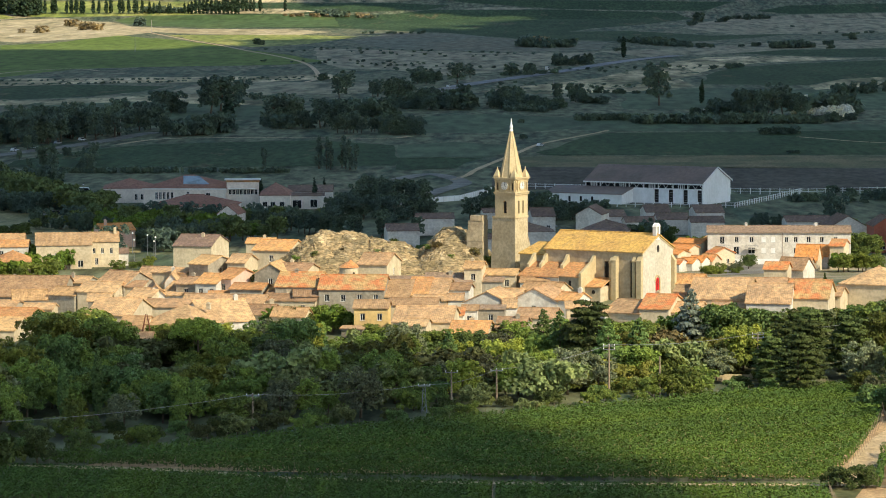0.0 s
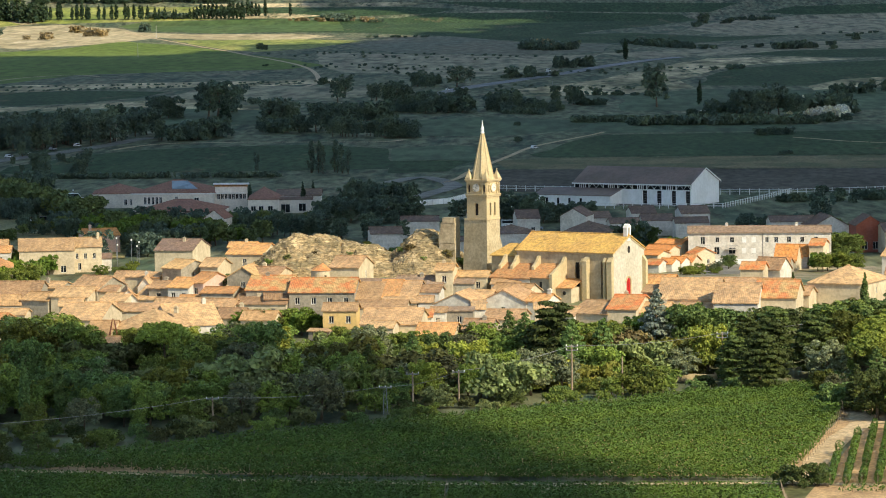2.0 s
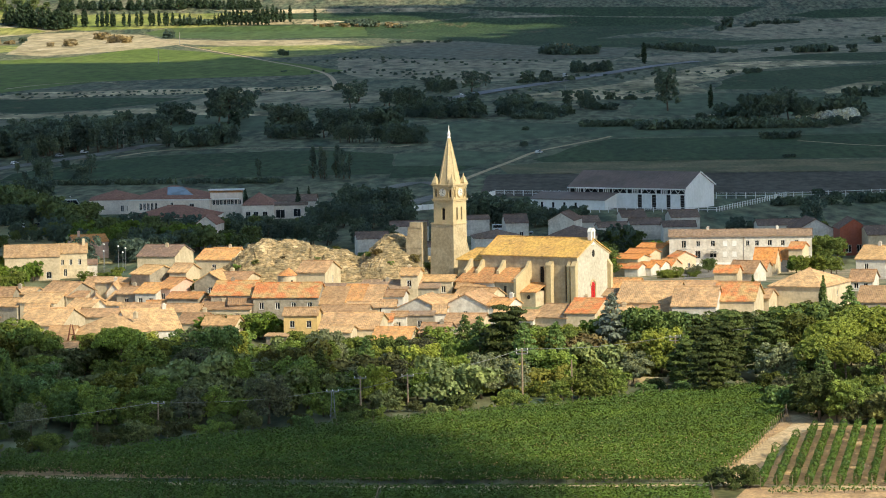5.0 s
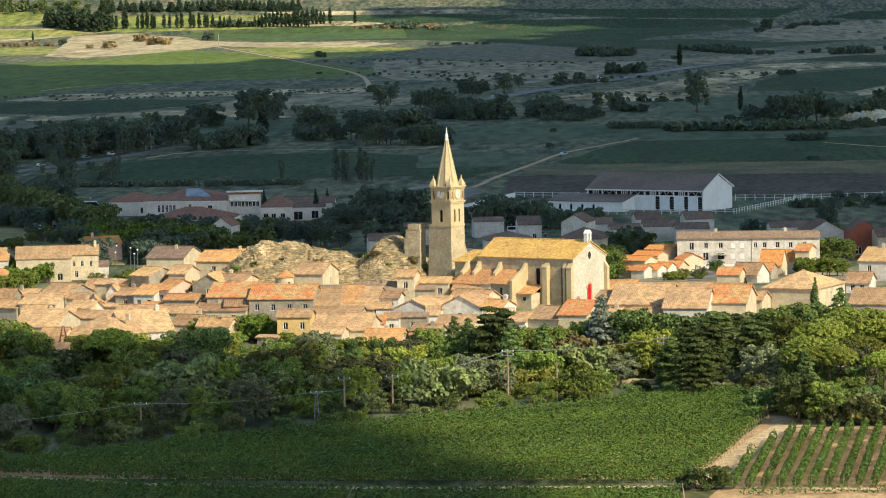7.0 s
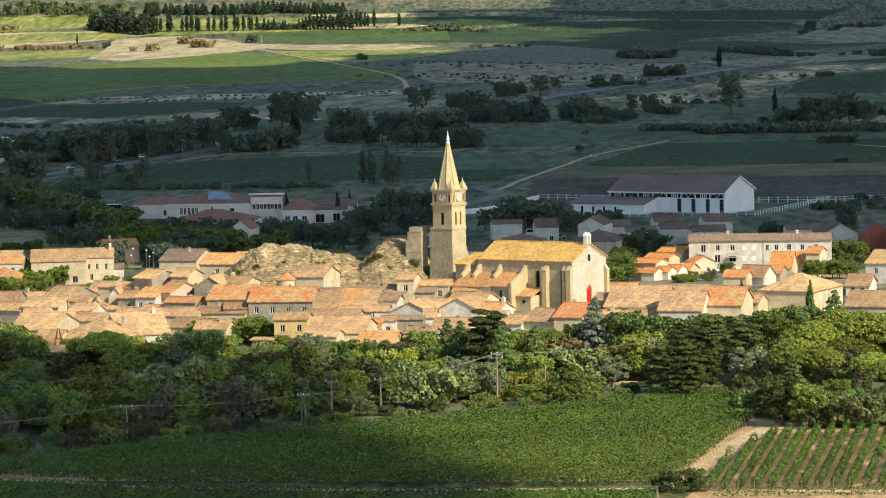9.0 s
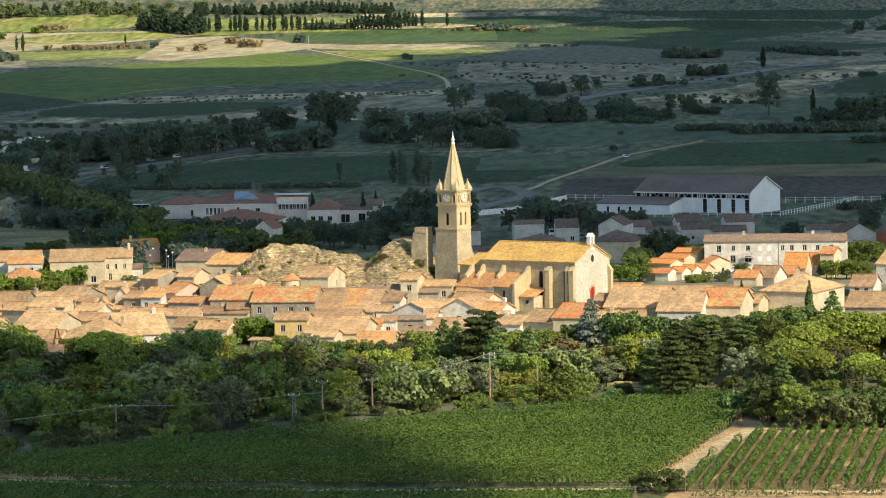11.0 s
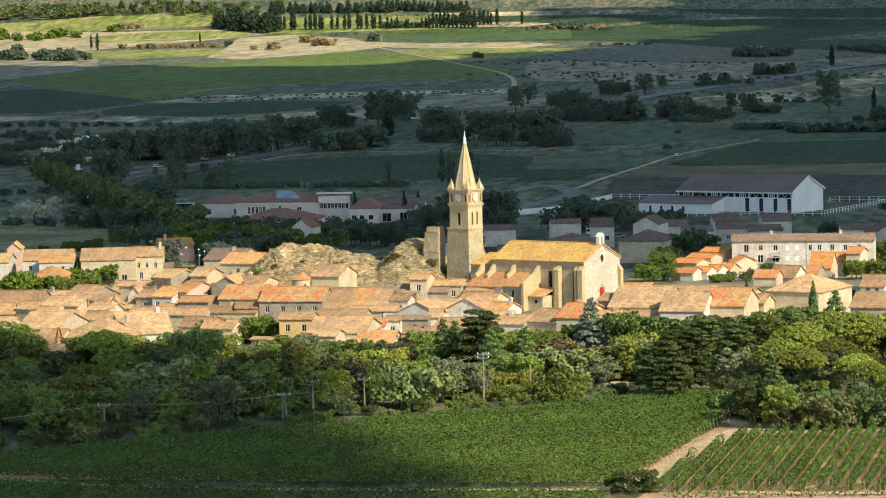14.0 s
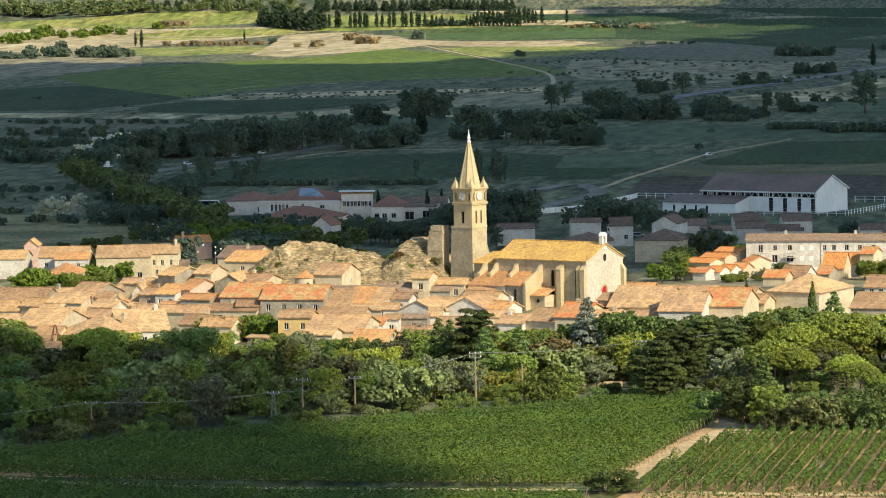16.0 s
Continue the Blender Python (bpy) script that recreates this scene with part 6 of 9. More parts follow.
def build_shed():
    m = Matrix.Translation((63.1, 488.2, 0)) @ Matrix.Rotation(radians(-27), 4, "Z")
    root = thing("warehouse", m, "long pale cladded warehouse with brown sheet roof", "warehouse")
    L, W, e, r = 44.0, 23.0, 8.2, 13.0
    g = Geo()
    top = e - 2.1
    slits = [L * f for f in (0.592, 0.714, 0.838, 0.956)]
    g.wall(L, top, [(a - 0.1, 0.3, 1.65, top - 0.6) for a in slits], 0.4, Matrix.Translation((-L, 0, 0)))
    g.add([(0, 0, -1), (0, W, -1), (0, W, e), (0, W / 2, r), (0, 0, e)], [(0, 1, 2, 3, 4)])
    g.add([(-L, 0, -1), (-L, W, -1), (-L, W, e), (-L, W / 2, r), (-L, 0, e)], [(4, 3, 2, 1, 0)])
    g.wall(L, e, [], 0.3, Matrix.Translation((0, W, 0)) @ Matrix.Rotation(math.pi, 4, "Z"))
    part("wall", g, M["shed_wall"], root, "pale grey cladding")
    part("window_band", Geo().box(-L, 0.35, top, 0, 0.45, e), M["pane"], root, "dark clerestory window band")
    for k in range(9):
        x = -L + 0.15 + k * (L - 0.3) / 8
        part("post", Geo().box(x - 0.14, -0.04, top, x + 0.14, 0.3, e), M["white"], root)
    for k in range(8):
        x, bay = -L + 0.15 + k * (L - 0.3) / 8, (L - 0.3) / 8
        if k % 2:
            tr = Geo()
            for q in range(4):
                u, v = x + bay * q / 4, x + bay * (q + 1) / 4
                lo, hi = (top + 0.15, e - 0.25) if q % 2 == 0 else (e - 0.25, top + 0.15)
                tr.tube([(u, 0.15, lo), (v, 0.15, hi)], [0.08, 0.08], 5)
            part("truss", tr, M["white"], root, "white lattice truss")
        else:
            for q in range(4):
                part("mullion", Geo().box(x + bay * (0.36 + 0.13 * q) - 0.12, 0.05, top, x + bay * (0.36 + 0.13 * q) + 0.12, 0.3, e), M["white"], root)
    part("sill_beam", Geo().box(-L, -0.1, top - 0.16, 0, 0.3, top + 0.08), M["white"], root)
    part("fascia", Geo().box(-L - 0.4, -0.86, e - 0.62, 0.4, -0.74, e - 0.18), M["white"], root, "white fascia board under the eave")
    for a in slits:
        part("lattice_backing", Geo().box(a - L - 0.1, 0.36, 0.3, a - L + 1.55, 0.42, top - 0.3), M["dark"], root, "dark slit between panels")
        lt = Geo()
        for q in range(6):
            z = 0.5 + q * (top - 1.0) / 6
            lt.box(a - L - 0.1, 0.1, z, a - L + 1.55, 0.2, z + 0.12)
        part("lattice", lt, M["metal"], root)
        # a raking white panel, wider at its foot
        x0, x1 = a - L - 3.55, a - L
        pn = Geo()
        pn.add([(x0, -0.3, 0.0), (x1 + 0.3, -0.7, 0.0), (x1 - 0.25, -0.3, top - 0.2), (x0, -0.3, top - 0.2), (x0, 0.0, 0.0), (x1 + 0.3, 0.0, 0.0), (x1 - 0.25, 0.0, top - 0.2), (x0, 0.0, top - 0.2)],
               [(0, 1, 2), (0, 2, 3), (1, 5, 6, 2), (3, 2, 6, 7), (0, 3, 7, 4)])
        part("raking_panel", pn, M["shed_wall"], root, "white raking wall panel")
    rg, ribs = Geo(), Geo()
    for s in (0, 1):
        y0, y1 = (-0.7, W / 2) if s == 0 else (W + 0.7, W / 2)
        z0 = e - 0.7 * (r - e) / (W / 2)
        rg.add([(-L - 0.4, y0, z0 + 0.12), (0.5, y0, z0 + 0.12), (0.5, y1, r + 0.15), (-L - 0.4, y1, r + 0.15), (-L - 0.4, y0, z0 - 0.1), (0.5, y0, z0 - 0.1), (0.5, y1, r - 0.08), (-L - 0.4, y1, r - 0.08)],
               [(0, 1, 2, 3), (7, 6, 5, 4), (0, 4, 5, 1), (1, 5, 6, 2), (0, 3, 7, 4)])
        for k in range(44):
            x = -L + k
            ribs.add([(x, y0, z0 + 0.12), (x + 0.12, y0, z0 + 0.12), (x + 0.12, y1, r + 0.15), (x, y1, r + 0.15), (x + 0.06, y0, z0 + 0.22), (x + 0.06, y1, r + 0.25)], [(0, 4, 5, 3), (4, 1, 2, 5)])
    part("roof", rg, M["shed_roof"], root, "brown ribbed sheet roof")
    tagged(part("roof_ribs", ribs, M["shed_roof"], root), kind="stuff")
    part("verge", Geo().prism([(-0.7, e - 0.5), (W / 2, r - 0.1), (W + 0.7, e - 0.5), (W + 0.7, e + 0.1), (W / 2, r + 0.32), (-0.7, e + 0.1)], -0.55, -0.45, 0, Matrix.Rotation(math.pi / 2, 4, "Z")), M["white"], root)
    # low annex in front
    a = thing("annex", Matrix.Translation((35.9, 492.0, 0)) @ Matrix.Rotation(radians(-27), 4, "Z"), "low pale annex with brown roof beside the warehouse", "warehouse")
    w = Geo().wall(28.5, 4.4, [(4 + 4.3 * k, 0.7, 0.9, 2.6) for k in range(4)], 0.25, Matrix.Translation((-28.5, 0, 0)))
    w.add([(0, 0, -1), (0, 9, -1), (0, 9, 6.2), (0, 0, 4.4)], [(0, 1, 2, 3)]).add([(-28.5, 0, -1), (-28.5, 9, -1), (-28.5, 9, 6.2), (-28.5, 0, 4.4)], [(3, 2, 1, 0)])
    part("wall", w, M["shed_wall"], a)
    for k in range(4):
        part("window", Geo().box(-28.5 + 4 + 4.3 * k, 0.2, 0.7, -28.5 + 4.9 + 4.3 * k, 0.25, 3.3), M["pane"], a)
    part("roof", Geo().add([(-28.9, -0.5, 4.4), (0.4, -0.5, 4.4), (0.4, 9, 6.35), (-28.9, 9, 6.35), (-28.9, -0.5, 4.2), (0.4, -0.5, 4.2), (0.4, 9, 6.1), (-28.9, 9, 6.1)], [(0, 1, 2, 3), (7, 6, 5, 4), (0, 4, 5, 1), (1, 5, 6, 2), (3, 7, 4, 0)]), M["shed_roof"], a)


build_shed()


def fence(points, high=1.6, step=2.4, solid=False, label="pale post and rail fence"):
    root = thing("fence", Matrix.Identity(4), label, "fence")
    for p, q in zip(points, points[1:]):
        p, q = Vector(p), Vector(q)
        n = max(2, int((q - p).length / step))
        for k in range(n):
            a, b = p.lerp(q, k / n), p.lerp(q, (k + 1) / n)
            za, zb = land(a.x, a.y), land(b.x, b.y)
            part("post", Geo().box(a.x - 0.13, a.y - 0.13, za - 0.3, a.x + 0.13, a.y + 0.13, za + high), M["white"], root)
            for h in ((0.0, high - 0.1) if solid else (high * 0.45, high * 0.85)):
                t = high - 0.15 if solid and h == 0 else 0.12
                rails = Geo().add([(a.x, a.y, za + h), (b.x, b.y, zb + h), (b.x, b.y, zb + h + t), (a.x, a.y, za + h + t), (a.x, a.y + 0.08, za + h), (b.x, b.y + 0.08, zb + h), (b.x, b.y + 0.08, zb + h + t), (a.x, a.y + 0.08, za + h + t)],
                          [(0, 1, 2, 3), (7, 6, 5, 4), (3, 2, 6, 7), (0, 4, 5, 1)])
                part("panel" if solid else "rail", rails, M["white"], root)
                if solid:
                    break


fence([(-32, 500), (-19.3, 517), (-3.2, 583)], 2.0, 3.0, True, "white panel wall along the access road")
fence([(-3.2, 583), (14, 576), (60, 560)], 2.2, 3.2)
fence([(-10, 500), (10, 486), (40, 478), (73, 473), (101.9, 556)], 1.8, 3.0)
fence([(76, 549), (100, 545), (150, 560)], 2.2, 3.2)

# ---- the limestone outcrop and the ruined wall on it ----
ROCK_X = (-60, -54, -49, -46, -42, -39, -33, -27, -23, -19, -16.5, -14, -11, -8, -5, -2, 2)
ROCK_Z = (16, 18.5, 21.5, 24.4, 28.0, 29.0, 28.5, 27.4, 26.4, 25.0, 27.2, 29.6, 29.8, 28.4, 25.2, 23.4, 21)


def build_rock():
    g = Geo()
    nx, ny = 220, 96
    for j in range(ny):
        v = j / (ny - 1)
        for i in range(nx):
            x = -60 + 62 * i / (nx - 1)
            y = -8 + 34 * v
            top = float(np.interp(x, ROCK_X, ROCK_Z))
            low = land(x, y) - 1.0
            up = min(1, v / 0.42)
            up = up * up * (3 - 2 * up) * 0.85 + 0.15 * up
            if v > 0.7:
                up *= max(0, 1 - (v - 0.7) / 0.3) ** 0.6
            rough = noise.fractal((x * 0.13, y * 0.22, 3.0), 0.85, 2.1, 6) * 1.0 - 9.0 * max(0, 0.1 - abs(noise.noise((x * 0.22 + y * 0.1, y * 0.25, 1.0)))) + noise.noise((x * 0.9, y * 1.2, 7)) * 0.55
            z = low + (top - low) * up
            step = 1.0
            z = z * 0.62 + 0.38 * (math.floor(z / step + 0.4 * noise.noise((x * 0.12, y * 0.12, 9))) * step + step * 0.5)
            g.v.append((x + noise.noise((x * 0.4, y * 0.4, 5)) * 0.5, y + noise.noise((x * 0.4, y * 0.4, 11)) * 0.7, z + rough * (0.25 + 0.75 * up)))
    root = thing("rock_outcrop", Matrix.Identity(4), "weathered tan limestone outcrop above the village roofs", "rock")
    for name, first, last in (("west_spur", 0, 46), ("main_ridge", 46, 151), ("tower_knoll", 151, nx - 1)):
        p = Geo()
        n = last - first + 1
        p.v = [g.v[j * nx + i] for j in range(ny) for i in range(first, last + 1)]
        p.f = [(j * n + i, j * n + i + 1, (j + 1) * n + i + 1, (j + 1) * n + i) for j in range(ny - 1) for i in range(n - 1)]
        p.m = [0] * len(p.f)
        part(name, p, M["rock"], root)
    return g.v


ROCK = build_rock()


def rock_top(x, y):
    """Height of the outcrop at a place on it."""
    hit = min(ROCK, key=lambda v: (v[0] - x) ** 2 + (v[1] - y) ** 2)
    return hit[2]


def build_ruin():
    root = thing("ruined_wall", Matrix.Translation((-6.6, 2.0, 0)) @ Matrix.Rotation(radians(-20), 4, "Z"), "broken medieval rubble-stone wall stump", "ruin")
    g = Geo()
    n = 9
    for k in range(n):
        z0, z1 = 24 + k * 1.03, 24 + (k + 1) * 1.03 + 0.02
        q = noise.noise((k * 0.9, 2, 3)) * 0.25
        p = noise.noise((k * 0.9, 7, 3)) * 0.2
        g.box(-1.75 + q - 0.08 * (n - k) + (0.5 if k == n - 1 else 0), -1.3 + p, z0, 1.25 + p, 1.7, z1)
    part("stump", g, M["stone"], root)
    h = Geo()
    for k in range(6):
        h.box(-3.6 + 0.22 * k + noise.noise((k, 1, 1)) * 0.3, -0.6, 24 + k, -0.9, 1.2, 25.02 + k)
    part("broken_wall", h, M["rock"], root)


build_ruin()

# ---- power line along the trees ----


def pole(x, y, h, kind="wood", arms=1):
    root = thing("utility_pole", Matrix.Translation((x, y, land(x, y))), "lattice steel power pole" if kind == "lattice" else "pale concrete power pole with crossarm", "utility pole", "power line poles")
    g = Geo()
    if kind == "lattice":
        for a, b in ((-1, -1), (1, -1), (1, 1), (-1, 1)):
            part("leg", Geo().tube([(a * 0.38, b * 0.38, -0.3), (a * 0.16, b * 0.16, h)], [0.06, 0.05], 4), M["metal"], root)
        for k in range(int(h / 0.7)):
            r0, r1 = 0.38 - 0.22 * k * 0.7 / h, 0.38 - 0.22 * (k + 1) * 0.7 / h
            s = 1 if k % 2 else -1
            part("brace", Geo().tube([(-s * r0, -r0, k * 0.7), (s * r1, -r1, (k + 1) * 0.7)], [0.035, 0.035], 4), M["metal"], root)
    else:
        part("shaft", g.tube([(0, 0, -0.3), (0, 0, h * 0.5), (0, 0, h)], [0.17, 0.14, 0.1], 8), M["wood"] if kind == "wood" else M["concrete"], root)
    for k in range(arms):
        z = h - 0.25 - 0.6 * k
        part("crossarm", Geo().box(-1.0, -0.07, z - 0.07, 1.0, 0.07, z + 0.07), M["metal"], root)
        for u in (-0.9, 0.0, 0.9):
            part("insulator", Geo().tube([(u, 0, z + 0.07), (u, 0, z + 0.2), (u, 0, z + 0.36)], [0.05, 0.09, 0.04], 6), M["white"], root)
    return Vector((x, y, land(x, y) + h))


def wire(a, b, sag=1.2, thick=0.036):
    g = Geo()
    pts = [a.lerp(b, k / 14) - Vector((0, 0, sag * 4 * (k / 14) * (1 - k / 14))) for k in range(15)]
    g.tube(pts, [thick] * 15, 4)
    return tagged(new("power_cable", g.mesh("power_cable", M["metal"])), "pale overhead power cable between poles", "cable", "power line cables")



# ---- cars, lamps and small structures ----
CAR_PAINT = {n: material("car_" + n, c, rough=0.3, vary=0.05, scale=1, bump=0, spec=0.6) for n, c in (("white", (0.75, 0.75, 0.75)), ("dark", (0.03, 0.035, 0.045)), ("grey", (0.3, 0.31, 0.33)), ("red", (0.35, 0.03, 0.03)))}


def car(x, y, yaw, paint="white", size=(4.2, 1.75, 1.45), label=""):
    """A parked car, nose along its own x."""
    l, w, h = size
    van = h > 1.9
    root = thing("car", Matrix.Translation((x, y, land(x, y) + 0.16)) @ Matrix.Rotation(radians(yaw), 4, "Z"), label or f"{paint} {'van' if van else 'car'} standing on the tarmac", "car", "parked cars")
    low = h * 0.52
    prof = [(-l / 2, 0.25), (l / 2, 0.25), (l / 2, low * 0.8), (l / 2 - 0.15, low), (-l / 2 + 0.05, low), (-l / 2, low * 0.85)]
    part("body", Geo().prism(prof, -w / 2, w / 2), CAR_PAINT[paint], root)
    top = [(-l / 2 + 0.1, low), (l * (0.42 if van else 0.24), low), (l * (0.32 if van else 0.1), h), (-l * (0.49 if van else 0.36), h)]
    part("cabin", Geo().prism(top, -w / 2 + 0.1, w / 2 - 0.1), CAR_PAINT[paint], root)
    gl = [(x0 * 0.94, z0 - (0.1 if z0 > low + 0.1 else -0.06)) for x0, z0 in top]
    part("window_band", Geo().prism(gl, -w / 2 + 0.085, w / 2 - 0.085), M["pane"], root, "dark side windows")
    part("windscreen", Geo().add([(top[1][0] + 0.012, -w / 2 + 0.2, low + 0.06), (top[1][0] + 0.012, w / 2 - 0.2, low + 0.06), (top[2][0] + 0.02, w / 2 - 0.25, h - 0.1), (top[2][0] + 0.02, -w / 2 + 0.25, h - 0.1)], [(0, 1, 2, 3)]), M["pane"], root)
    for a in (-0.31, 0.31):
        for b in (-1, 1):
            wheel = part("wheel", Geo().prism([(a * l + 0.31 * math.cos(t), 0.16 + 0.31 * math.sin(t)) for t in np.linspace(0, 6.283, 13)[:-1]], b * w / 2 - 0.1, b * w / 2 + 0.04), M["black"], root)
    return root


for _x, _y, _yaw, _p in ((-219.2, 842.5, 60, "white"), (-214, 864.3, 62, "white"), (-210.7, 873, 62, "dark"), (-207.8, 900.7, 62, "grey"), (-200.2, 928.8, 62, "white"), (10.4, 871, 62, "white"), (-44.4, 1569, 75, "white"), (10.7, 368, 10, "grey"), (54.8, 236, 60, "dark"), (57.5, 243, 50, "dark"), (97.8, 273, 10, "white"), (-119, 256, 5, "dark"), (-114, 256, 8, "dark"), (-109, 253, 8, "grey"), (-170, 477, 15, "white"), (-165, 470, 15, "dark"), (-154, 437, 10, "white"), (-160, 452, 10, "grey"), (-149, 440, 10, "dark"), (-176, 486, 20, "dark"), (-252, 829, 30, "white")):
    car(_x, _y, _yaw, _p)
car(2.4, 384, 5, "white", (4.8, 1.9, 2.1))
car(21, 1898, 75, "white", (5.6, 2.1, 2.6))
car(-154, 540, 8, "white", (10.5, 2.5, 3.2), "white coach parked near the school")


def lamp_post(x, y, h):
    root = thing("lamp_post", Matrix.Translation((x, y, land(x, y))), "slim grey street lamp with a pale globe", "street lamp", "street lamps")
    part("post", Geo().tube([(0, 0, -0.2), (0, 0, h)], [0.09, 0.06], 6), M["metal"], root)
    part("globe", Geo().tube([(0, 0, h), (0, 0, h + 0.12), (0, 0, h + 0.34), (0, 0, h + 0.46)], [0.08, 0.24, 0.24, 0.08], 8), M["white"], root, "white lamp globe")


for _x, _y in ((-101, 262), (-98, 254), (-103, 246), (-97, 240), (-106, 270), (-150, 520), (-165, 545), (-180, 560), (-168, 505), (-190, 545)):
    lamp_post(_x, _y, 5.5)


def mast(x, y, h, r=0.2):
    root = thing("mast", Matrix.Translation((x, y, land(x, y))), "tall slim grey pole on the plain", "pole", "masts")
    part("shaft", Geo().tube([(0, 0, -0.3), (0, 0, h)], [r, r * 0.6], 6), M["concrete"], root)


for _x, _y, _h, _r in ((-395, 3150, 14, 0.35), (-187, 971, 8.5, 0.22), (-92, 1190, 9, 0.22), (-40, 1380, 9, 0.22), (22, 1500, 8, 0.2), (-335, 2420, 12, 0.3)):
    mast(_x, _y, _h, _r)


def derrick(x, y):
    """A rusty four-legged frame among the roofs."""
    root = thing("well_frame", Matrix.Translation((x, y, land(x, y))), "rusty red four-legged iron frame between roofs", "frame")
    rust = material("rusty_iron", (0.22, 0.08, 0.05), vary=0.25, scale=1, fine=4, bump=0.1)
    h = 9.4
    for a, b in ((-1, -1), (1, -1), (1, 1), (-1, 1)):
        part("leg", Geo().tube([(a * 2.0, b * 2.0, -0.3), (a * 0.12, b * 0.12, h)], [0.09, 0.07], 5), rust, root)
    for z in (3.0, 5.6, 7.6):
        q = 2.0 - 1.88 * z / h
        for a, b in (((-q, -q), (q, -q)), ((q, -q), (q, q)), ((q, q), (-q, q)), ((-q, q), (-q, -q))):
            part("brace", Geo().tube([(*a, z), (*b, z)], [0.05, 0.05], 4), rust, root)


derrick(-63.2, -104.0)
tagged(new("road_sign", Geo().box(-0.9, -0.06, 2.2, 0.9, 0.06, 4.4).box(-0.08, -0.05, -0.2, 0.08, 0.05, 2.2).mesh("road_sign", M["white"])), "blank white road sign on a post", "sign").matrix_basis = Matrix.Translation((-246, 800, land(-246, 800)))

# ---- vineyards in front ----


def vine_row(a, b, high, wide, per_metre, seed, group, stakes=True, gap=0.0):
    """One trellised row of vines from a to b: leaves over a low hedge shape, trunks and end stakes."""
    rng = np.random.default_rng(seed)
    a, b = Vector(a), Vector(b)
    length = (b - a).length
    n = int(length * per_metre)
    if n < 8:
        return
    m = Matrix.Translation((a.x, a.y, 0)) @ Matrix.Rotation(math.atan2(b.y - a.y, b.x - a.x), 4, "Z")
    root = thing("vine_row", m, "trellised row of leafy green vines", "vine row", group)
    u = rng.random(n) * length
    keep = np.array([noise.noise((x * 0.22, seed * 3.7, 0)) > -0.42 - 0.3 * (gap == 0) for x in u])
    u = u[keep]
    n = len(u)
    lump = np.array([noise.noise((x * 0.9, seed * 1.3, 4)) for x in u])
    t = rng.random(n) * 2 * math.pi
    r = 1 - 0.3 * rng.random(n) ** 2
    v = np.cos(t) * r * wide * (0.5 + 0.25 * lump)
    zc = np.sin(t) * r
    ground = np.array([land(a.x + (b.x - a.x) * x / length, a.y + (b.y - a.y) * x / length) for x in np.linspace(0, length, 24)])
    gz = np.interp(u, np.linspace(0, length, 24), ground)
    z = gz + high * (0.58 + 0.40 * zc + 0.13 * lump)
    at = np.stack([u, v, z], 1)
    nrm = np.stack([rng.normal(size=n) * 0.5, np.cos(t) + rng.normal(size=n) * 0.45, np.sin(t) + 0.35 + rng.normal(size=n) * 0.45], 1)
    nrm /= np.linalg.norm(nrm, axis=1)[:, None]
    p = np.cross(nrm, rng.normal(size=(n, 3)))
    p /= np.linalg.norm(p, axis=1)[:, None]
    q = np.cross(nrm, p)
    s = (0.09 + 0.11 * rng.random(n))[:, None]
    g = Geo()
    g.v = [tuple(w) for w in np.stack([at - p * s * 1.1, at + (p * 0.7 + q) * s, at + (p * 0.6 - q) * s - nrm * s * 0.3], 1).reshape(-1, 3).tolist()]
    g.f = [(3 * i, 3 * i + 1, 3 * i + 2) for i in range(n)]
    g.m = [0] * n
    part("foliage", g, LEAF["vine"], root)
    tr = Geo()
    for k in range(int(length / 1.3)):
        x = 0.6 + 1.3 * k
        zg = float(np.interp(x, np.linspace(0, length, 24), ground))
        tr.tube([(x, 0, zg - 0.1), (x + 0.06 * math.sin(k * 2.1), 0.04 * math.cos(k * 3.3), zg + high * 0.5)], [0.05, 0.035], 4)
    tagged(part("vine_stem", tr, M["bark"], root), kind="stuff")
    if stakes:
        for x in (-0.3, length + 0.3):
            zg = land(*(a + (b - a) * (x / length)).to_2d())
            lean = -0.35 if x < 0 else 0.35
            part("stake", Geo().tube([(x + lean, 0, zg - 0.2), (x, 0, zg + high + 0.15)], [0.035, 0.03], 5), M["wood"], root)


# the bed of the main field and the dirt track round it
patch("vineyard_soil_1", ((-62, -228), (48.5, -237), (57.5, -133), (-50, -212)), M["vine_soil"], 0.03, "tan vineyard soil between the rows", "soil", 24)
TRACK_X, TRACK_Y = (-110, -53, -30, -3, 20, 46), (-220, -227.5, -235.5, -240.0, -241.3, -242.6)
for k in range(-2, 48):
    v = k * 2.15
    y_right = -235.5 + v
    x_right = float(np.interp(y_right, (-240, -226, -207.5, -183, -163, -137), (43.6, 47.6, 51.8, 56.5, 57.8, 56.4)))
    # left end follows the tree belt
    slope = -0.085
    x_left = -66.0
    if y_right > -229:
        # meet the tree edge: y = -212 + 0.735 * (x + 50)
        x_left = max(-66, (y_right - slope * x_right + 212 - 36.75) / (0.735 - slope) + 1.5)
    while x_left < x_right and y_right + slope * (x_left - x_right) < np.interp(x_left, TRACK_X, TRACK_Y) + 2.0:
        x_left += 1.0
    if x_right - x_left < 3:
        continue
    vine_row((x_left, y_right + slope * (x_left - x_right), 0), (x_right, y_right, 0), 1.75, 1.25, 56, 100 + k, "rows of the main vineyard")
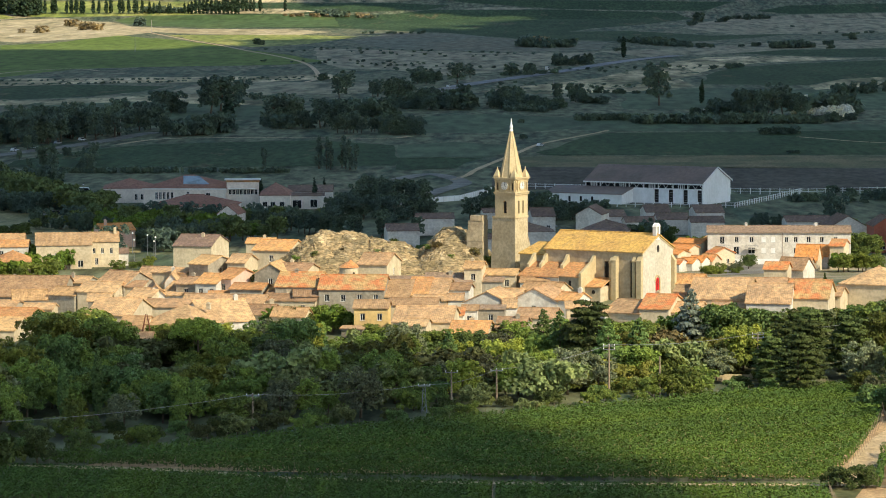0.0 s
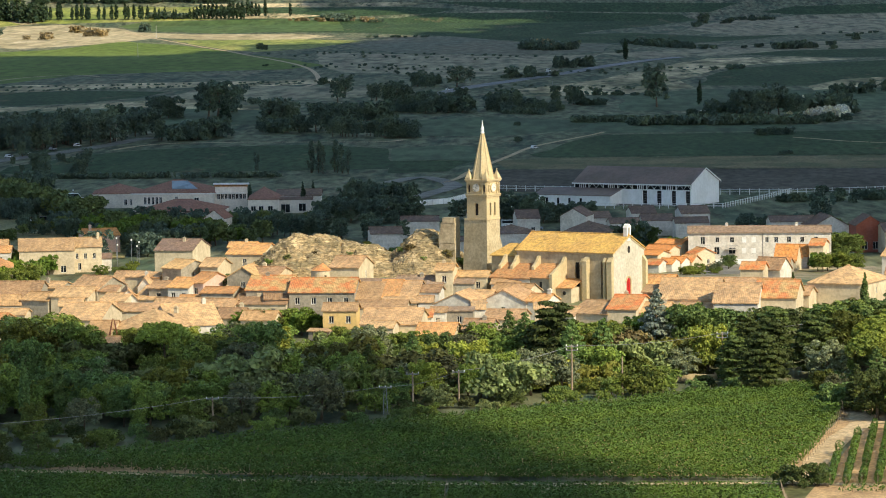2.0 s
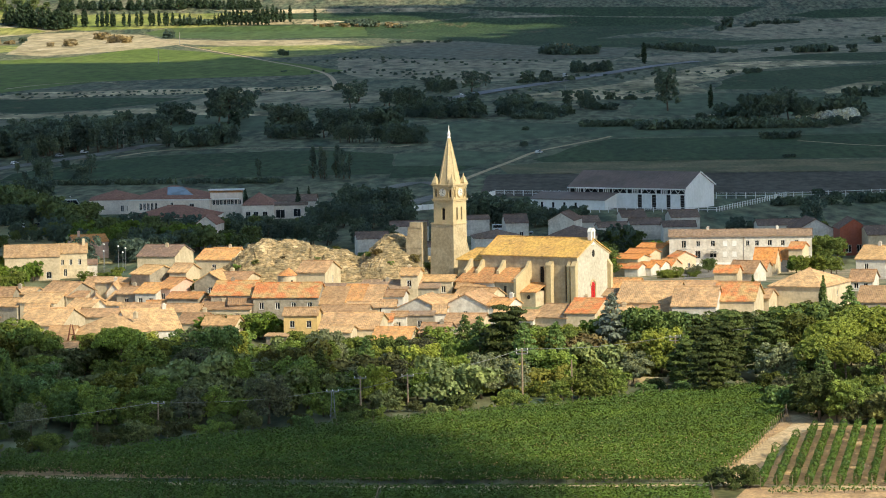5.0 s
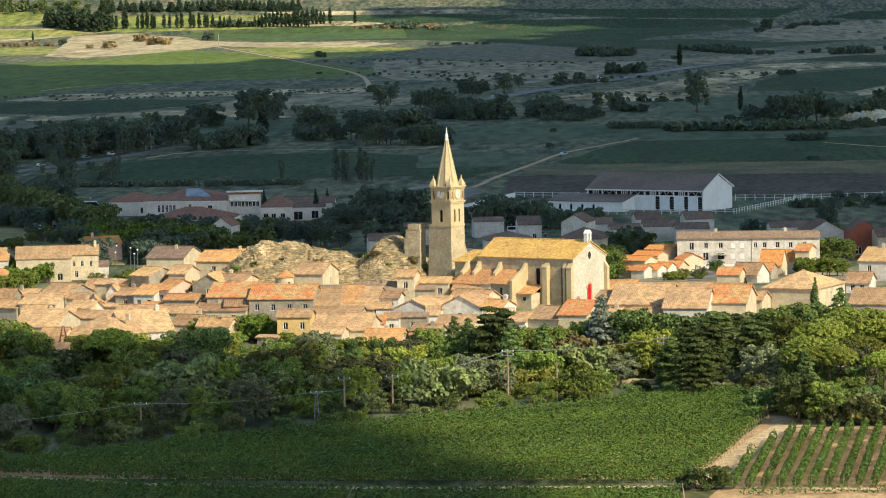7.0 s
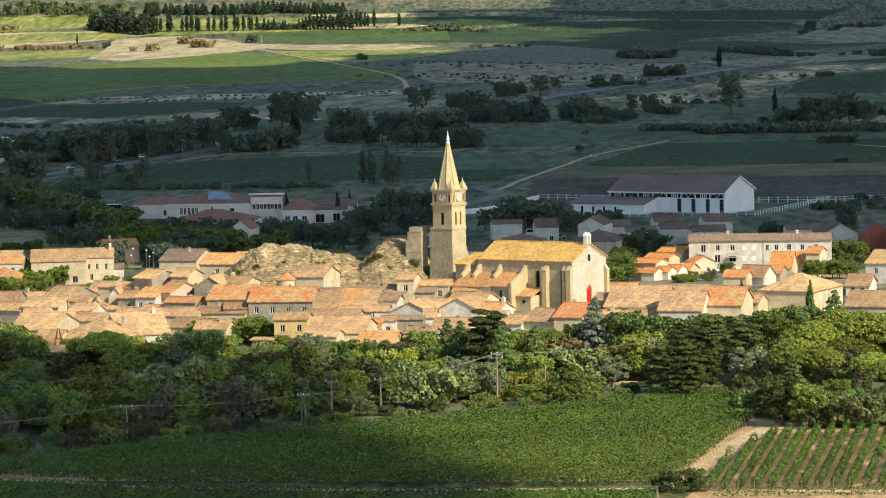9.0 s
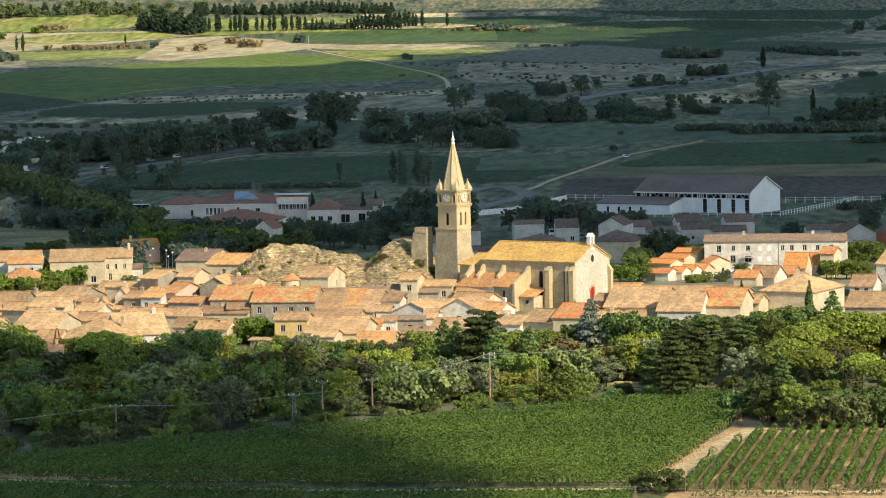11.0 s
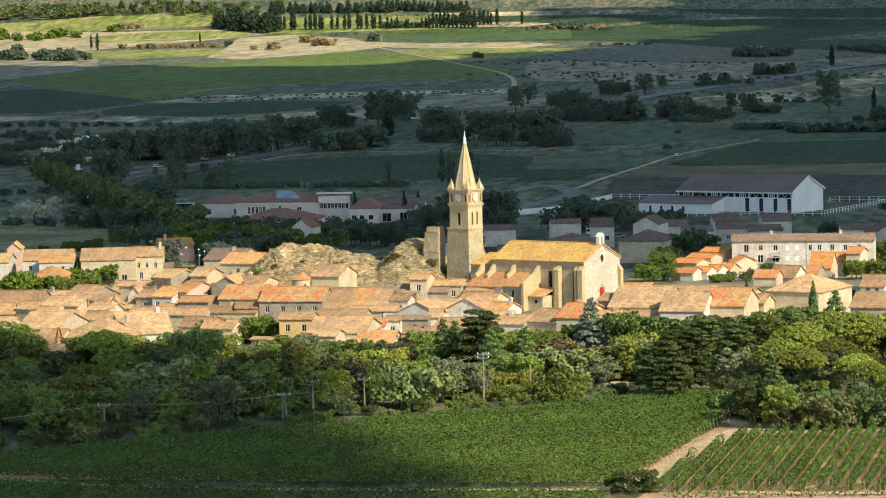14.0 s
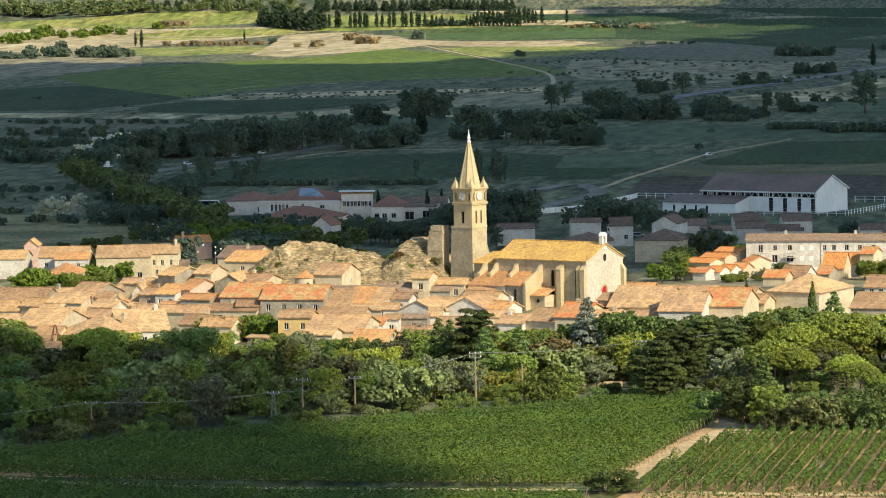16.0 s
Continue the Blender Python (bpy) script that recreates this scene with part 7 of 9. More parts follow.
# the strip before it, below the track
for k in range(11):
    y = -2.2 * k
    vine_row((-78, -228.7 + y, 0), (-30, -240.0 + y, 0), 1.5, 1.35, 50, 300 + k, "rows of the near vineyard", stakes=False)
    vine_row((-29.5, -240.4 + y, 0), (-2, -245.9 + y, 0), 1.5, 1.35, 50, 320 + k, "rows of the near vineyard", stakes=False)
    vine_row((-1.5, -246.0 + y, 0), (42.5, -249.2 + y, 0), 1.5, 1.35, 50, 340 + k, "rows of the near vineyard")
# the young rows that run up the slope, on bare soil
patch("vineyard_soil_3", ((-84, -231), (48, -242), (48, -280), (-84, -262)), M["grass"], 0.026, "weedy ground under the near vineyard", "soil", 24)
patch("vineyard_soil_2", ((44, -262), (112, -262), (108, -192), (60, -192)), M["vine_soil"], 0.035, "reddish bare vineyard soil", "soil", 20)
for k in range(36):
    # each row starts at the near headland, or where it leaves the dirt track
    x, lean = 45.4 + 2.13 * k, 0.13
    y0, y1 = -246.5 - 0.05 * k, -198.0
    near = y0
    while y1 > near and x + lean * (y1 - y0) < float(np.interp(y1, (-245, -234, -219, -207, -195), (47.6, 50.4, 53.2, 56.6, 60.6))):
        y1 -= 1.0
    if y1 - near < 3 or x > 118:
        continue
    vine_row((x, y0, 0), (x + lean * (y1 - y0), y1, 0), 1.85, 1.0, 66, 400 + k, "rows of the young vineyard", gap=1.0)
for k in range(9):
    x = 50 + 7 * k
    vine_row((x + 0.4, -250.5, 0), (x + 7.2, -251.2, 0), 1.3, 1.0, 22, 500 + k, "rows of the near vineyard", stakes=False)
ribbon("track_near", ((-110, -220), (-53, -227.8), (-30, -235.8), (-3, -240.4), (20, -241.8), (46, -243.4), (70, -248.4), (110, -250)), 1.7, M["track"], 0.10, "pale dirt track between vineyards", "track")
ribbon("field_verge", ((44.6, -240), (48.6, -226), (53, -207), (57.2, -190), (59.4, -172), (58.6, -148)), 4.2, M["vine_soil"], 0.06, "bare soil at the end of the vine rows", "soil")
ribbon("track_right", ((45.6, -243), (49.2, -227), (51.6, -217), (54.4, -206), (58.0, -195), (60, -183), (61, -172), (60.5, -150)), 3.7, M["track"], 0.09, "pale dirt track climbing to the trees", "track")
patch("verge_trees", ((64, -193), (125, -195), (125, -165), (60, -168)), M["grass"], 0.05, "dry grass under the trees", "grass")
patch("yard", ((57.5, -192), (66, -190.5), (66, -168), (58, -165)), M["track"], 0.07, "bare sandy turning place", "track")
ribbon("track_branch", ((4, -268), (8, -254), (14, -242.5)), 3.0, M["track"], 0.11, "short dirt branch track", "track")

# ---- planting ----
OAK = plant("broad", "green", 1, "leafy green broadleaf tree in the belt below the village", leaves=5400, leaf_size=0.182)
OAK2 = plant("broad", "green", 2, "dense green broadleaf tree below the village", leaves=5400, leaf_size=0.182)
ASH = plant("tall", "green", 3, "tall green broadleaf tree in the belt", leaves=5400, leaf_size=0.182)
BRIGHT = plant("broad", "bright", 4, "yellow-green broadleaf tree catching the sun", leaves=5400, leaf_size=0.182)
PLANE = plant("broad", "lawn", 5, "light green round garden tree", leaves=1500, leaf_size=0.46)
DARK = plant("broad", "dark", 6, "dark green evergreen oak in the belt", leaves=5400, leaf_size=0.182)
GREYT = plant("broad", "grey", 7, "grey-green silvery tree in the belt", leaves=5400, leaf_size=0.182)
OLIVE = plant("bush", "olive", 8, "grey-olive shrubby tree at the field edge", "shrub", leaves=2700, leaf_size=0.165)
SHRUB = plant("bush", "green", 9, "green rounded shrub at the field edge", "shrub", leaves=2700, leaf_size=0.165)
SHRUB2 = plant("bush", "dark", 10, "dark green dense shrub beside the field", "shrub", leaves=2700, leaf_size=0.165)
RUST = plant("bush", "rust", 11, "rust-brown shrub turning colour", "shrub", leaves=2700, leaf_size=0.165)
YELLOW = plant("bush", "yellow", 12, "yellow-green flowering shrub among trees", "shrub", leaves=2700, leaf_size=0.165)
STONE_PINE = plant("umbrella", "pine", 13, "umbrella pine with a flat dome of needles", leaves=9000, leaf_size=0.15)
CEDAR = plant("cedar", "dark", 14, "dark tiered conifer near the village", leaves=6000, leaf_size=0.19)
BLUE_CEDAR = plant("cedar", "blue", 15, "blue-grey cedar in a village garden", leaves=6000, leaf_size=0.19)
CYPRESS = plant("cypress", "dark", 16, "slim dark cypress near the houses", leaves=2600, leaf_size=0.17)
# plants in "far" and "haze" leaves carry distance haze in their colour
POPLAR = plant("poplar", "haze", 17, "thin poplar on the plain, grey-green with haze painted into its leaves", leaves=520, leaf_size=0.36)
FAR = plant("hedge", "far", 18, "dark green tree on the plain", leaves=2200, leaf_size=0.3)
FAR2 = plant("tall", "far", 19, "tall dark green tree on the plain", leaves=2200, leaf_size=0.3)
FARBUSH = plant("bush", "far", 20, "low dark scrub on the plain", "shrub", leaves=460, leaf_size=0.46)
SCRUB = plant("bush", "haze", 26, "low scrub on the plain, grey with haze painted into its leaves", "shrub", leaves=160, leaf_size=0.6)
HAZE = plant("tall", "haze", 27, "thin tree on the plain, grey-green with haze painted into its leaves", leaves=1000, leaf_size=0.36)
BLOOM = plant("bush", "bloom", 21, "pale feathery reed plumes by water", "reeds", leaves=420, leaf_size=0.36)
AVENUE = plant("broad", "mid", 24, "round green avenue tree by the road", leaves=800, leaf_size=0.5)
CEDAR_BIG = plant("layered", "dark", 25, "large dark cedar with spreading layered branches", leaves=11000, leaf_size=0.19)
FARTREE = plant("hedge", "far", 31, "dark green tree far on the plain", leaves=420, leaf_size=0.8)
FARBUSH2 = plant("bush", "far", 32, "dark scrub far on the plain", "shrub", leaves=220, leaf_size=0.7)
FARBUSH3 = plant("bush", "lawn", 33, "light green bush on dry grass", "shrub", leaves=240, leaf_size=0.7)
FARDRY = plant("bush", "dry", 34, "dry grey-brown bush on dry grass", "shrub", leaves=160, leaf_size=0.7)
FARCON2 = plant("cedar", "cypress", 35, "dark conifer in a far plantation", leaves=300, leaf_size=0.75)
FARCYP2 = plant("cypress", "cypress", 36, "dark cypress in a far row", leaves=200, leaf_size=0.6)
FARWOOD = plant("broad", "mid", 37, "green tree of the far wood", leaves=300, leaf_size=0.95)
WILLOW = plant("broad", "willow", 39, "pale silvery willow bush in dry grass", "shrub", leaves=2200, leaf_size=0.3)
REED = plant("poplar", "reed", 38, "pale green reeds", "reeds", leaves=90, leaf_size=0.8)
FARCYP = plant("cypress", "cypress", 22, "dark cypress on the plain", leaves=600, leaf_size=0.36)


def tall(root):
    return max((c.data.vertices[i].co.z for c in root.children for i in range(0, len(c.data.vertices), 3)), default=9.0)


TALL = {r.name: tall(r) for r in (OAK, OAK2, ASH, BRIGHT, PLANE, DARK, GREYT, OLIVE, SHRUB, SHRUB2, RUST, YELLOW, STONE_PINE, CEDAR, BLUE_CEDAR, CYPRESS, POPLAR, FAR, FAR2, FARBUSH, BLOOM, FARCYP, AVENUE, CEDAR_BIG, SCRUB, HAZE, FARTREE, FARBUSH2, FARBUSH3, FARDRY, FARCON2, FARCYP2, FARWOOD, REED, WILLOW)}


def tree_line(kinds, a, b, count, h0, h1, seed, wide):
    """Trees strung unevenly between two places."""
    r = random.Random(seed)
    a, b = Vector(a), Vector(b)
    side = Vector((-(b - a).y, (b - a).x)).normalized()
    for k in range(count):
        p = a.lerp(b, (k + r.uniform(-0.6, 0.6)) / max(count - 1, 1)) + side * r.uniform(-wide, wide)
        kind = r.choice(kinds)
        size, turn, tallness = r.uniform(h0, h1) / TALL[kind.name], r.uniform(0, 6.28), r.uniform(0.85, 1.1)
        if p.y < 20:
            put(kind, p.x, p.y, size, turn, tallness)
        else:
            sow("plain_trees", kind, p.x, p.y, size, turn, tallness)


def tree_at(kind, x, y, high, wide=1.0):
    """One tree of the plain, of that height; wide: how much broader than it would be."""
    size = high / TALL[kind.name]
    turn = random.uniform(0, 6.28)
    m = Matrix.LocRotScale((x, y, land(x, y)), Euler((0, 0, turn)), (size * wide, size * wide, size))
    JOINED.setdefault("plain_trees", []).append((kind, m))
    PLANTED.append((x, y))


# clearings kept low before the poles and the garden wall: x, y, half width
OPEN = ((16.2, -142.5, 4.0), (42.0, -117.5, 4.0), (-13.2, -169.0, 4.0), (24.3, -146.5, 3.0), (-2.0, -156.0, 3.5), (-38.5, -188.0, 3.5), (36.0, -123.0, 6.0), (-68.5, -177.2, 5.5), (-63.6, -173.2, 5.5), (-53.5, -113.0, 5.0))


def belt():
    """The wood between the field and the village: shrubs at its edge, taller trees behind."""
    r = random.Random(7)
    back = [(OAK, 5), (OAK2, 4), (ASH, 3), (DARK, 4), (GREYT, 3.2), (BRIGHT, 2.0), (CEDAR, 1.6), (CEDAR_BIG, 0.4), (OLIVE, 2.0), (CYPRESS, 0.5), (YELLOW, 0.5)]
    front = [(SHRUB, 4), (SHRUB2, 3), (OLIVE, 3), (OAK, 1.5), (RUST, 0.25), (YELLOW, 0.6), (DARK, 1.2)]
    y = -226.0
    while y < -84:
        x = -125.0
        while x < 125:
            px, py = x + r.uniform(-3.0, 3.0), y + r.uniform(-2.8, 2.8)
            x += 6.3
            edge = -212 + 0.735 * (px + 50) if px < 56 else -176
            deep = py - edge
            far_edge = -92 if px < 20 else -84
            if px < -60:
                far_edge = -100
            if deep < 3.0 or py > far_edge:
                continue
            if any((px - q[0]) ** 2 + (py - q[1]) ** 2 < 5.0 for q in PLANTED):
                continue
            group = front if deep < 16 or r.random() < 0.16 else back
            kind = r.choices([g[0] for g in group], [g[1] for g in group])[0]
            if group is front:
                h = r.uniform(2.2, 4.6) + min(deep, 24) * 0.05
                if kind in (OLIVE, RUST, YELLOW):
                    h *= 0.9
                if kind in (OAK, DARK):
                    h += 1.2
            else:
                h = r.uniform(3.8, 8.2) + min(max(deep - 16, 0), 40) * 0.02
            if py > far_edge - 14:
                h = min(h, r.uniform(4.4, 6.8))
            if any(0 < qy - py < 24 and abs(px - qx) < wide for qx, qy, wide in OPEN):
                h, kind = min(h, r.uniform(1.6, 2.4)), r.choice((SHRUB, SHRUB2, OLIVE))
            if px < 42 and py < float(np.interp(px, (-78, -38.5, -13.2, 16.2, 42), (-214, -188, -169, -142.5, -117.5))) + 1.5:
                h = min(h, r.uniform(1.5, 2.9))
                kind = kind if kind in (SHRUB, SHRUB2, OLIVE, YELLOW, RUST) else r.choice((SHRUB, SHRUB2, OLIVE))
            if px > 56 and py < -100:
                h = min(h, r.uniform(2.6, 4.4))
            size, turn, tallness = h / TALL[kind.name], r.uniform(0, 6.28), r.uniform(0.85, 1.15)
            if kind in (OAK, OAK2, ASH, DARK) and deep > 20 and r.random() < 0.62:
                sow("woodland", kind, px, py, size, turn, tallness)
            else:
                put(kind, px, py, size, turn, tallness)
        y += 6.2


# single trees of the belt before the village
put(BRIGHT, -78.5, -118.0, 1.30)
put(OAK, -68.4, -112.0, 1.22)
put(BRIGHT, -79.3, -150.0, 1.06)
put(STONE_PINE, -53.5, -112.0, 1.02)
put(DARK, -46.6, -108.0, 0.85)
put(BRIGHT, -50.5, -130.0, 0.71)
put(CYPRESS, -68.5, -177.2, 0.95)
put(CYPRESS, -63.6, -173.2, 1.02)
put(CYPRESS, -58.2, -150.0, 0.41)
put(CEDAR_BIG, 13.3, -118.0, 1.25)
put(CEDAR_BIG, 46.6, -146.0, 0.96)
put(CEDAR_BIG, 49.6, -126.0, 1.01)
put(CEDAR_BIG, -41.0, -125.0, 0.78)
put(CEDAR, 16.3, -128.0, 1.01)
put(CEDAR, 8.5, -112.0, 0.97)
put(CEDAR, 5.8, -106.0, 0.93)
put(BLUE_CEDAR, 31.4, -100.0, 1.19)
put(BLUE_CEDAR, 30.0, -96.0, 0.80)
put(DARK, 38.1, -100.0, 1.31)
put(CEDAR, 21.6, -124.0, 0.98)
put(CYPRESS, 49.0, -68.0, 0.88)
put(CYPRESS, 58.2, -60.0, 0.94)
put(CYPRESS, 70.5, -70.0, 1.05)
put(CEDAR, 74.5, -80.0, 1.01)
put(CEDAR_BIG, 51.3, -105.0, 0.98)
put(CEDAR_BIG, 46.6, -118.0, 0.9)
put(CEDAR_BIG, 43.4, -131.0, 0.78)
put(CEDAR_BIG, 57.5, -118.0, 1.0)
put(OAK2, 62.6, -112.0, 1.2)
put(CEDAR, 64.1, -160.0, 0.77)
put(STONE_PINE, 68.5, -128.0, 1.17)
put(STONE_PINE, 65.3, -145.0, 1.02)
put(STONE_PINE, 77.9, -122.0, 1.26)
put(STONE_PINE, 74.2, -112.0, 1.21)
put(STONE_PINE, 68.5, -152.0, 0.95)
put(STONE_PINE, 79.2, -158.0, 0.73)
put(STONE_PINE, 74.1, -135.0, 0.94)
put(STONE_PINE, 77.3, -150.0, 0.79)
put(GREYT, 58.2, -138.0, 0.96)
put(GREYT, 73.4, -140.0, 0.93)
put(OAK, 65.2, -95.0, 1.26)
put(OAK, 71.2, -95.0, 1.19)
put(OAK2, 77.2, -95.0, 1.08)
put(DARK, 62.8, -178.0, 0.46)
put(DARK, 67.6, -178.0, 0.53)
put(OAK, 65.3, -172.0, 0.62)
put(DARK, 72.8, -178.0, 0.52)
put(OAK2, 70.7, -170.0, 0.63)
put(DARK, 77.5, -178.0, 0.55)
put(DARK, 80.5, -176.0, 0.44)
put(OAK2, 80.7, -176.0, 0.47)
put(DARK, 84.0, -178.0, 0.39)
put(GREYT, -27.8, -160.0, 0.70)
put(OLIVE, -5.0, -160.0, 1.04)
put(RUST, -23.3, -150.0, 1.16)
put(OLIVE, -60.6, -150.0, 1.50)
put(RUST, 24.8, -115.0, 2.32)
put(OLIVE, -40.2, -196.0, 0.97)
put(OLIVE, -35.9, -192.0, 0.86)
put(SHRUB2, -42.7, -196.0, 0.85)
put(YELLOW, 11.5, -135.0, 1.56)
put(YELLOW, 7.2, -140.0, 1.24)
put(YELLOW, 19.5, -132.0, 1.31)
put(YELLOW, 35.6, -110.0, 1.82)
put(YELLOW, -44.4, -170.0, 0.83)
put(YELLOW, 31.5, -115.0, 1.28)
put(DARK, -66.1, -225.0, 0.64)
put(DARK, -61.0, -218.0, 0.51)
put(SHRUB2, -56.6, -214.0, 0.68)
put(SHRUB, -52.0, -208.0, 0.52)
put(SHRUB2, -47.4, -204.0, 0.37)
put(SHRUB2, -72.4, -228.0, 1.73)
put(SHRUB2, 44.8, -244.8, 0.95)
put(DARK, 48.2, -245.6, 0.37, squash=1.25, sink=0.5)
put(SHRUB2, -27.9, -222.0, 0.51)
put(SHRUB, -24.3, -178.0, 0.20)
put(SHRUB, -17.6, -172.0, 0.14)
put(SHRUB, 26.4, -146.0, 1.25)
put(SHRUB, 30.2, -142.0, 1.15)
put(SHRUB, 13.2, -158.0, 0.70)
put(OAK, 22.6, -148.0, 0.44)
put(SHRUB2, -30.1, -182.0, 0.73)
put(SHRUB2, -26.7, -182.0, 0.31)
# the crest of the wood, close below the houses
def crest(kind, x, y, high, wide):
    size = high / TALL[kind.name]
    put(kind, x, y, size * (wide if kind is not CYPRESS else 1.0), squash=1.0 / (wide if kind is not CYPRESS else 1.0))


crest(ASH, -81.2, -98.1, 9.5, 1.11)
crest(DARK, -78.4, -100.7, 9.6, 1.17)
crest(OAK, -76.0, -99.9, 10.0, 1.23)
crest(BRIGHT, -74.5, -95.1, 8.9, 1.18)
crest(DARK, -71.0, -101.9, 8.3, 0.97)
crest(DARK, -69.1, -101.8, 7.1, 1.10)
crest(DARK, -67.3, -97.5, 6.1, 1.18)
crest(CYPRESS, -65.5, -95.0, 6.4, 1.24)
crest(OAK2, -62.1, -100.4, 7.5, 0.97)
crest(OAK2, -60.3, -96.1, 7.1, 1.29)
crest(ASH, -57.0, -100.5, 8.4, 1.11)
crest(DARK, -54.2, -101.5, 7.7, 1.22)
crest(BRIGHT, -52.5, -99.7, 7.5, 1.22)
crest(OAK, -50.4, -101.3, 7.0, 1.23)
crest(OAK, -48.9, -98.9, 5.9, 1.21)
crest(OAK2, -46.7, -101.2, 6.6, 1.02)
crest(OAK2, -45.4, -96.4, 6.2, 1.26)
crest(DARK, -43.5, -96.0, 7.2, 0.99)
crest(GREYT, -40.2, -100.2, 8.3, 1.07)
crest(DARK, -38.1, -101.4, 8.3, 1.04)
crest(BRIGHT, -36.1, -98.8, 7.0, 1.12)
crest(OAK, -24.7, -99.0, 6.2, 0.96)
crest(OAK2, -22.2, -97.1, 6.9, 1.24)
crest(GREYT, -19.5, -100.8, 7.1, 0.97)
crest(DARK, -18.1, -96.0, 5.5, 1.05)
crest(OAK2, -14.9, -101.9, 6.2, 1.11)
crest(DARK, -13.4, -99.4, 5.9, 1.00)
crest(DARK, -11.6, -95.1, 4.4, 1.19)
crest(OAK, -8.8, -101.8, 6.6, 1.27)
crest(DARK, -6.4, -101.9, 6.1, 1.12)
crest(OAK, -4.4, -95.0, 6.5, 1.14)
crest(GREYT, -1.9, -96.8, 6.8, 1.23)
crest(ASH, 0.8, -97.2, 7.4, 1.25)
crest(DARK, 2.8, -96.0, 5.8, 1.17)
crest(OAK, 5.0, -97.7, 5.4, 1.17)
crest(OAK2, 7.7, -96.9, 5.5, 1.21)
crest(OAK, 9.9, -96.1, 6.8, 1.21)
crest(OAK, 11.8, -98.6, 7.7, 1.19)
crest(OAK2, 13.9, -95.6, 7.1, 0.95)
crest(OAK, 16.1, -100.6, 7.2, 1.27)
crest(OAK2, 18.3, -95.8, 6.9, 1.18)
crest(ASH, 20.2, -96.4, 7.1, 1.26)
crest(OAK, 22.4, -99.8, 7.7, 1.12)
crest(BRIGHT, 24.8, -97.0, 7.2, 1.05)
crest(OAK, 26.7, -95.1, 7.7, 1.09)
crest(ASH, 29.0, -94.8, 8.1, 1.29)
crest(ASH, 31.2, -96.8, 9.3, 0.96)
crest(GREYT, 33.6, -94.8, 9.0, 0.96)
crest(ASH, 35.4, -96.8, 9.6, 1.03)
crest(OAK2, 37.3, -92.6, 9.3, 1.17)
crest(DARK, 39.6, -90.3, 7.9, 1.02)
crest(DARK, 41.8, -96.9, 9.4, 1.20)
crest(GREYT, 43.7, -94.6, 8.8, 1.13)
crest(GREYT, 46.0, -94.2, 8.1, 1.27)
crest(OAK, 47.8, -91.9, 8.1, 1.11)
crest(DARK, 50.1, -94.4, 8.9, 1.26)
crest(DARK, 52.6, -93.8, 8.7, 1.02)
crest(GREYT, 55.1, -92.5, 8.5, 1.02)
crest(DARK, 57.7, -90.2, 8.2, 1.23)
crest(OAK2, 59.7, -91.0, 8.5, 0.98)
crest(DARK, 61.9, -91.6, 9.2, 0.96)
crest(OAK, 64.4, -91.4, 10.0, 1.07)
crest(DARK, 66.7, -96.0, 10.4, 1.20)
crest(DARK, 69.5, -90.4, 8.6, 1.28)
crest(OAK2, 71.1, -93.3, 9.3, 1.21)
crest(DARK, 73.6, -91.1, 8.4, 1.06)
crest(OAK, 75.7, -90.7, 7.7, 1.25)
crest(OAK, 78.2, -93.0, 8.7, 1.14)
crest(BRIGHT, 80.1, -96.8, 9.3, 1.13)
crest(DARK, 82.5, -93.1, 8.7, 1.19)
crest(BRIGHT, 84.2, -94.1, 9.2, 1.27)
crest(OAK2, 86.0, -96.1, 9.5, 1.24)
crest(OAK, 88.7, -94.8, 9.3, 1.17)
# trees of the low ground and the plain
put(FAR, 100.3, 403, 1.06)
put(FARCYP, -86.4, 493.7, 0.83)
put(FARCYP, -67.0, 473.8, 0.93)
put(FARCYP, -164.6, 551.1, 0.74)
put(FARCYP, -173.5, 553.0, 0.65)
put(FARCYP, -65.2, 500.2, 0.83)
put(FARCYP, -75.9, 199.7, 0.56)
tree_line((FARBUSH,), (100, 525), (150, 514), 30, 2.0, 4.0, 28, 30.0)
tree_line((FAR2, FAR,), (-47, 463), (-33, 460), 7, 8.0, 12.0, 32, 10.0)
tree_line((FAR, FAR2,), (-61, 431), (-31, 419), 22, 5.0, 8.0, 33, 10.0)
tree_line((AVENUE, FAR,), (-135, 418), (-61, 383), 44, 4.0, 6.2, 34, 12.0)
tree_line((PLANE, AVENUE,), (-120, 354), (-71, 314), 34, 5.0, 8.0, 35, 10.0)
tree_line((FAR2,), (-72, 352), (-32, 321), 26, 5.0, 8.0, 36, 8.0)
tree_line((FAR,), (-175, 467), (-143, 446), 20, 6.0, 8.0, 37, 8.0)
tree_line((FAR,), (-193, 570), (-169, 590), 18, 7.0, 10.0, 38, 14.0)
tree_line((AVENUE,), (-253, 753), (-138, 421), 30, 8.0, 10.5, 39, 3.0)
tree_line((AVENUE,), (-233, 704), (-132, 440), 16, 7.0, 9.0, 391, 3.0)
tree_line((FAR, FAR2,), (-13, 427), (2, 423), 9, 7.0, 11.0, 42, 8.0)
tree_line((FAR,), (9, 413), (27, 408), 9, 5.0, 9.0, 43, 10.0)
tree_line((FAR, DARK,), (30, 262), (41, 258), 7, 6.0, 9.0, 44, 5.0)
tree_line((PLANE,), (46, 226), (54, 224), 4, 5.5, 7.0, 441, 2.0)
tree_line((PLANE, DARK), (33, 160), (33, 200), 5, 5.0, 7.5, 442, 2.0)
tree_line((SHRUB,), (46, 140), (52, 150), 5, 2.0, 3.0, 443, 1.5)
tree_line((DARK,), (58, 172), (59, 176), 2, 3.6, 4.2, 444, 0.8)
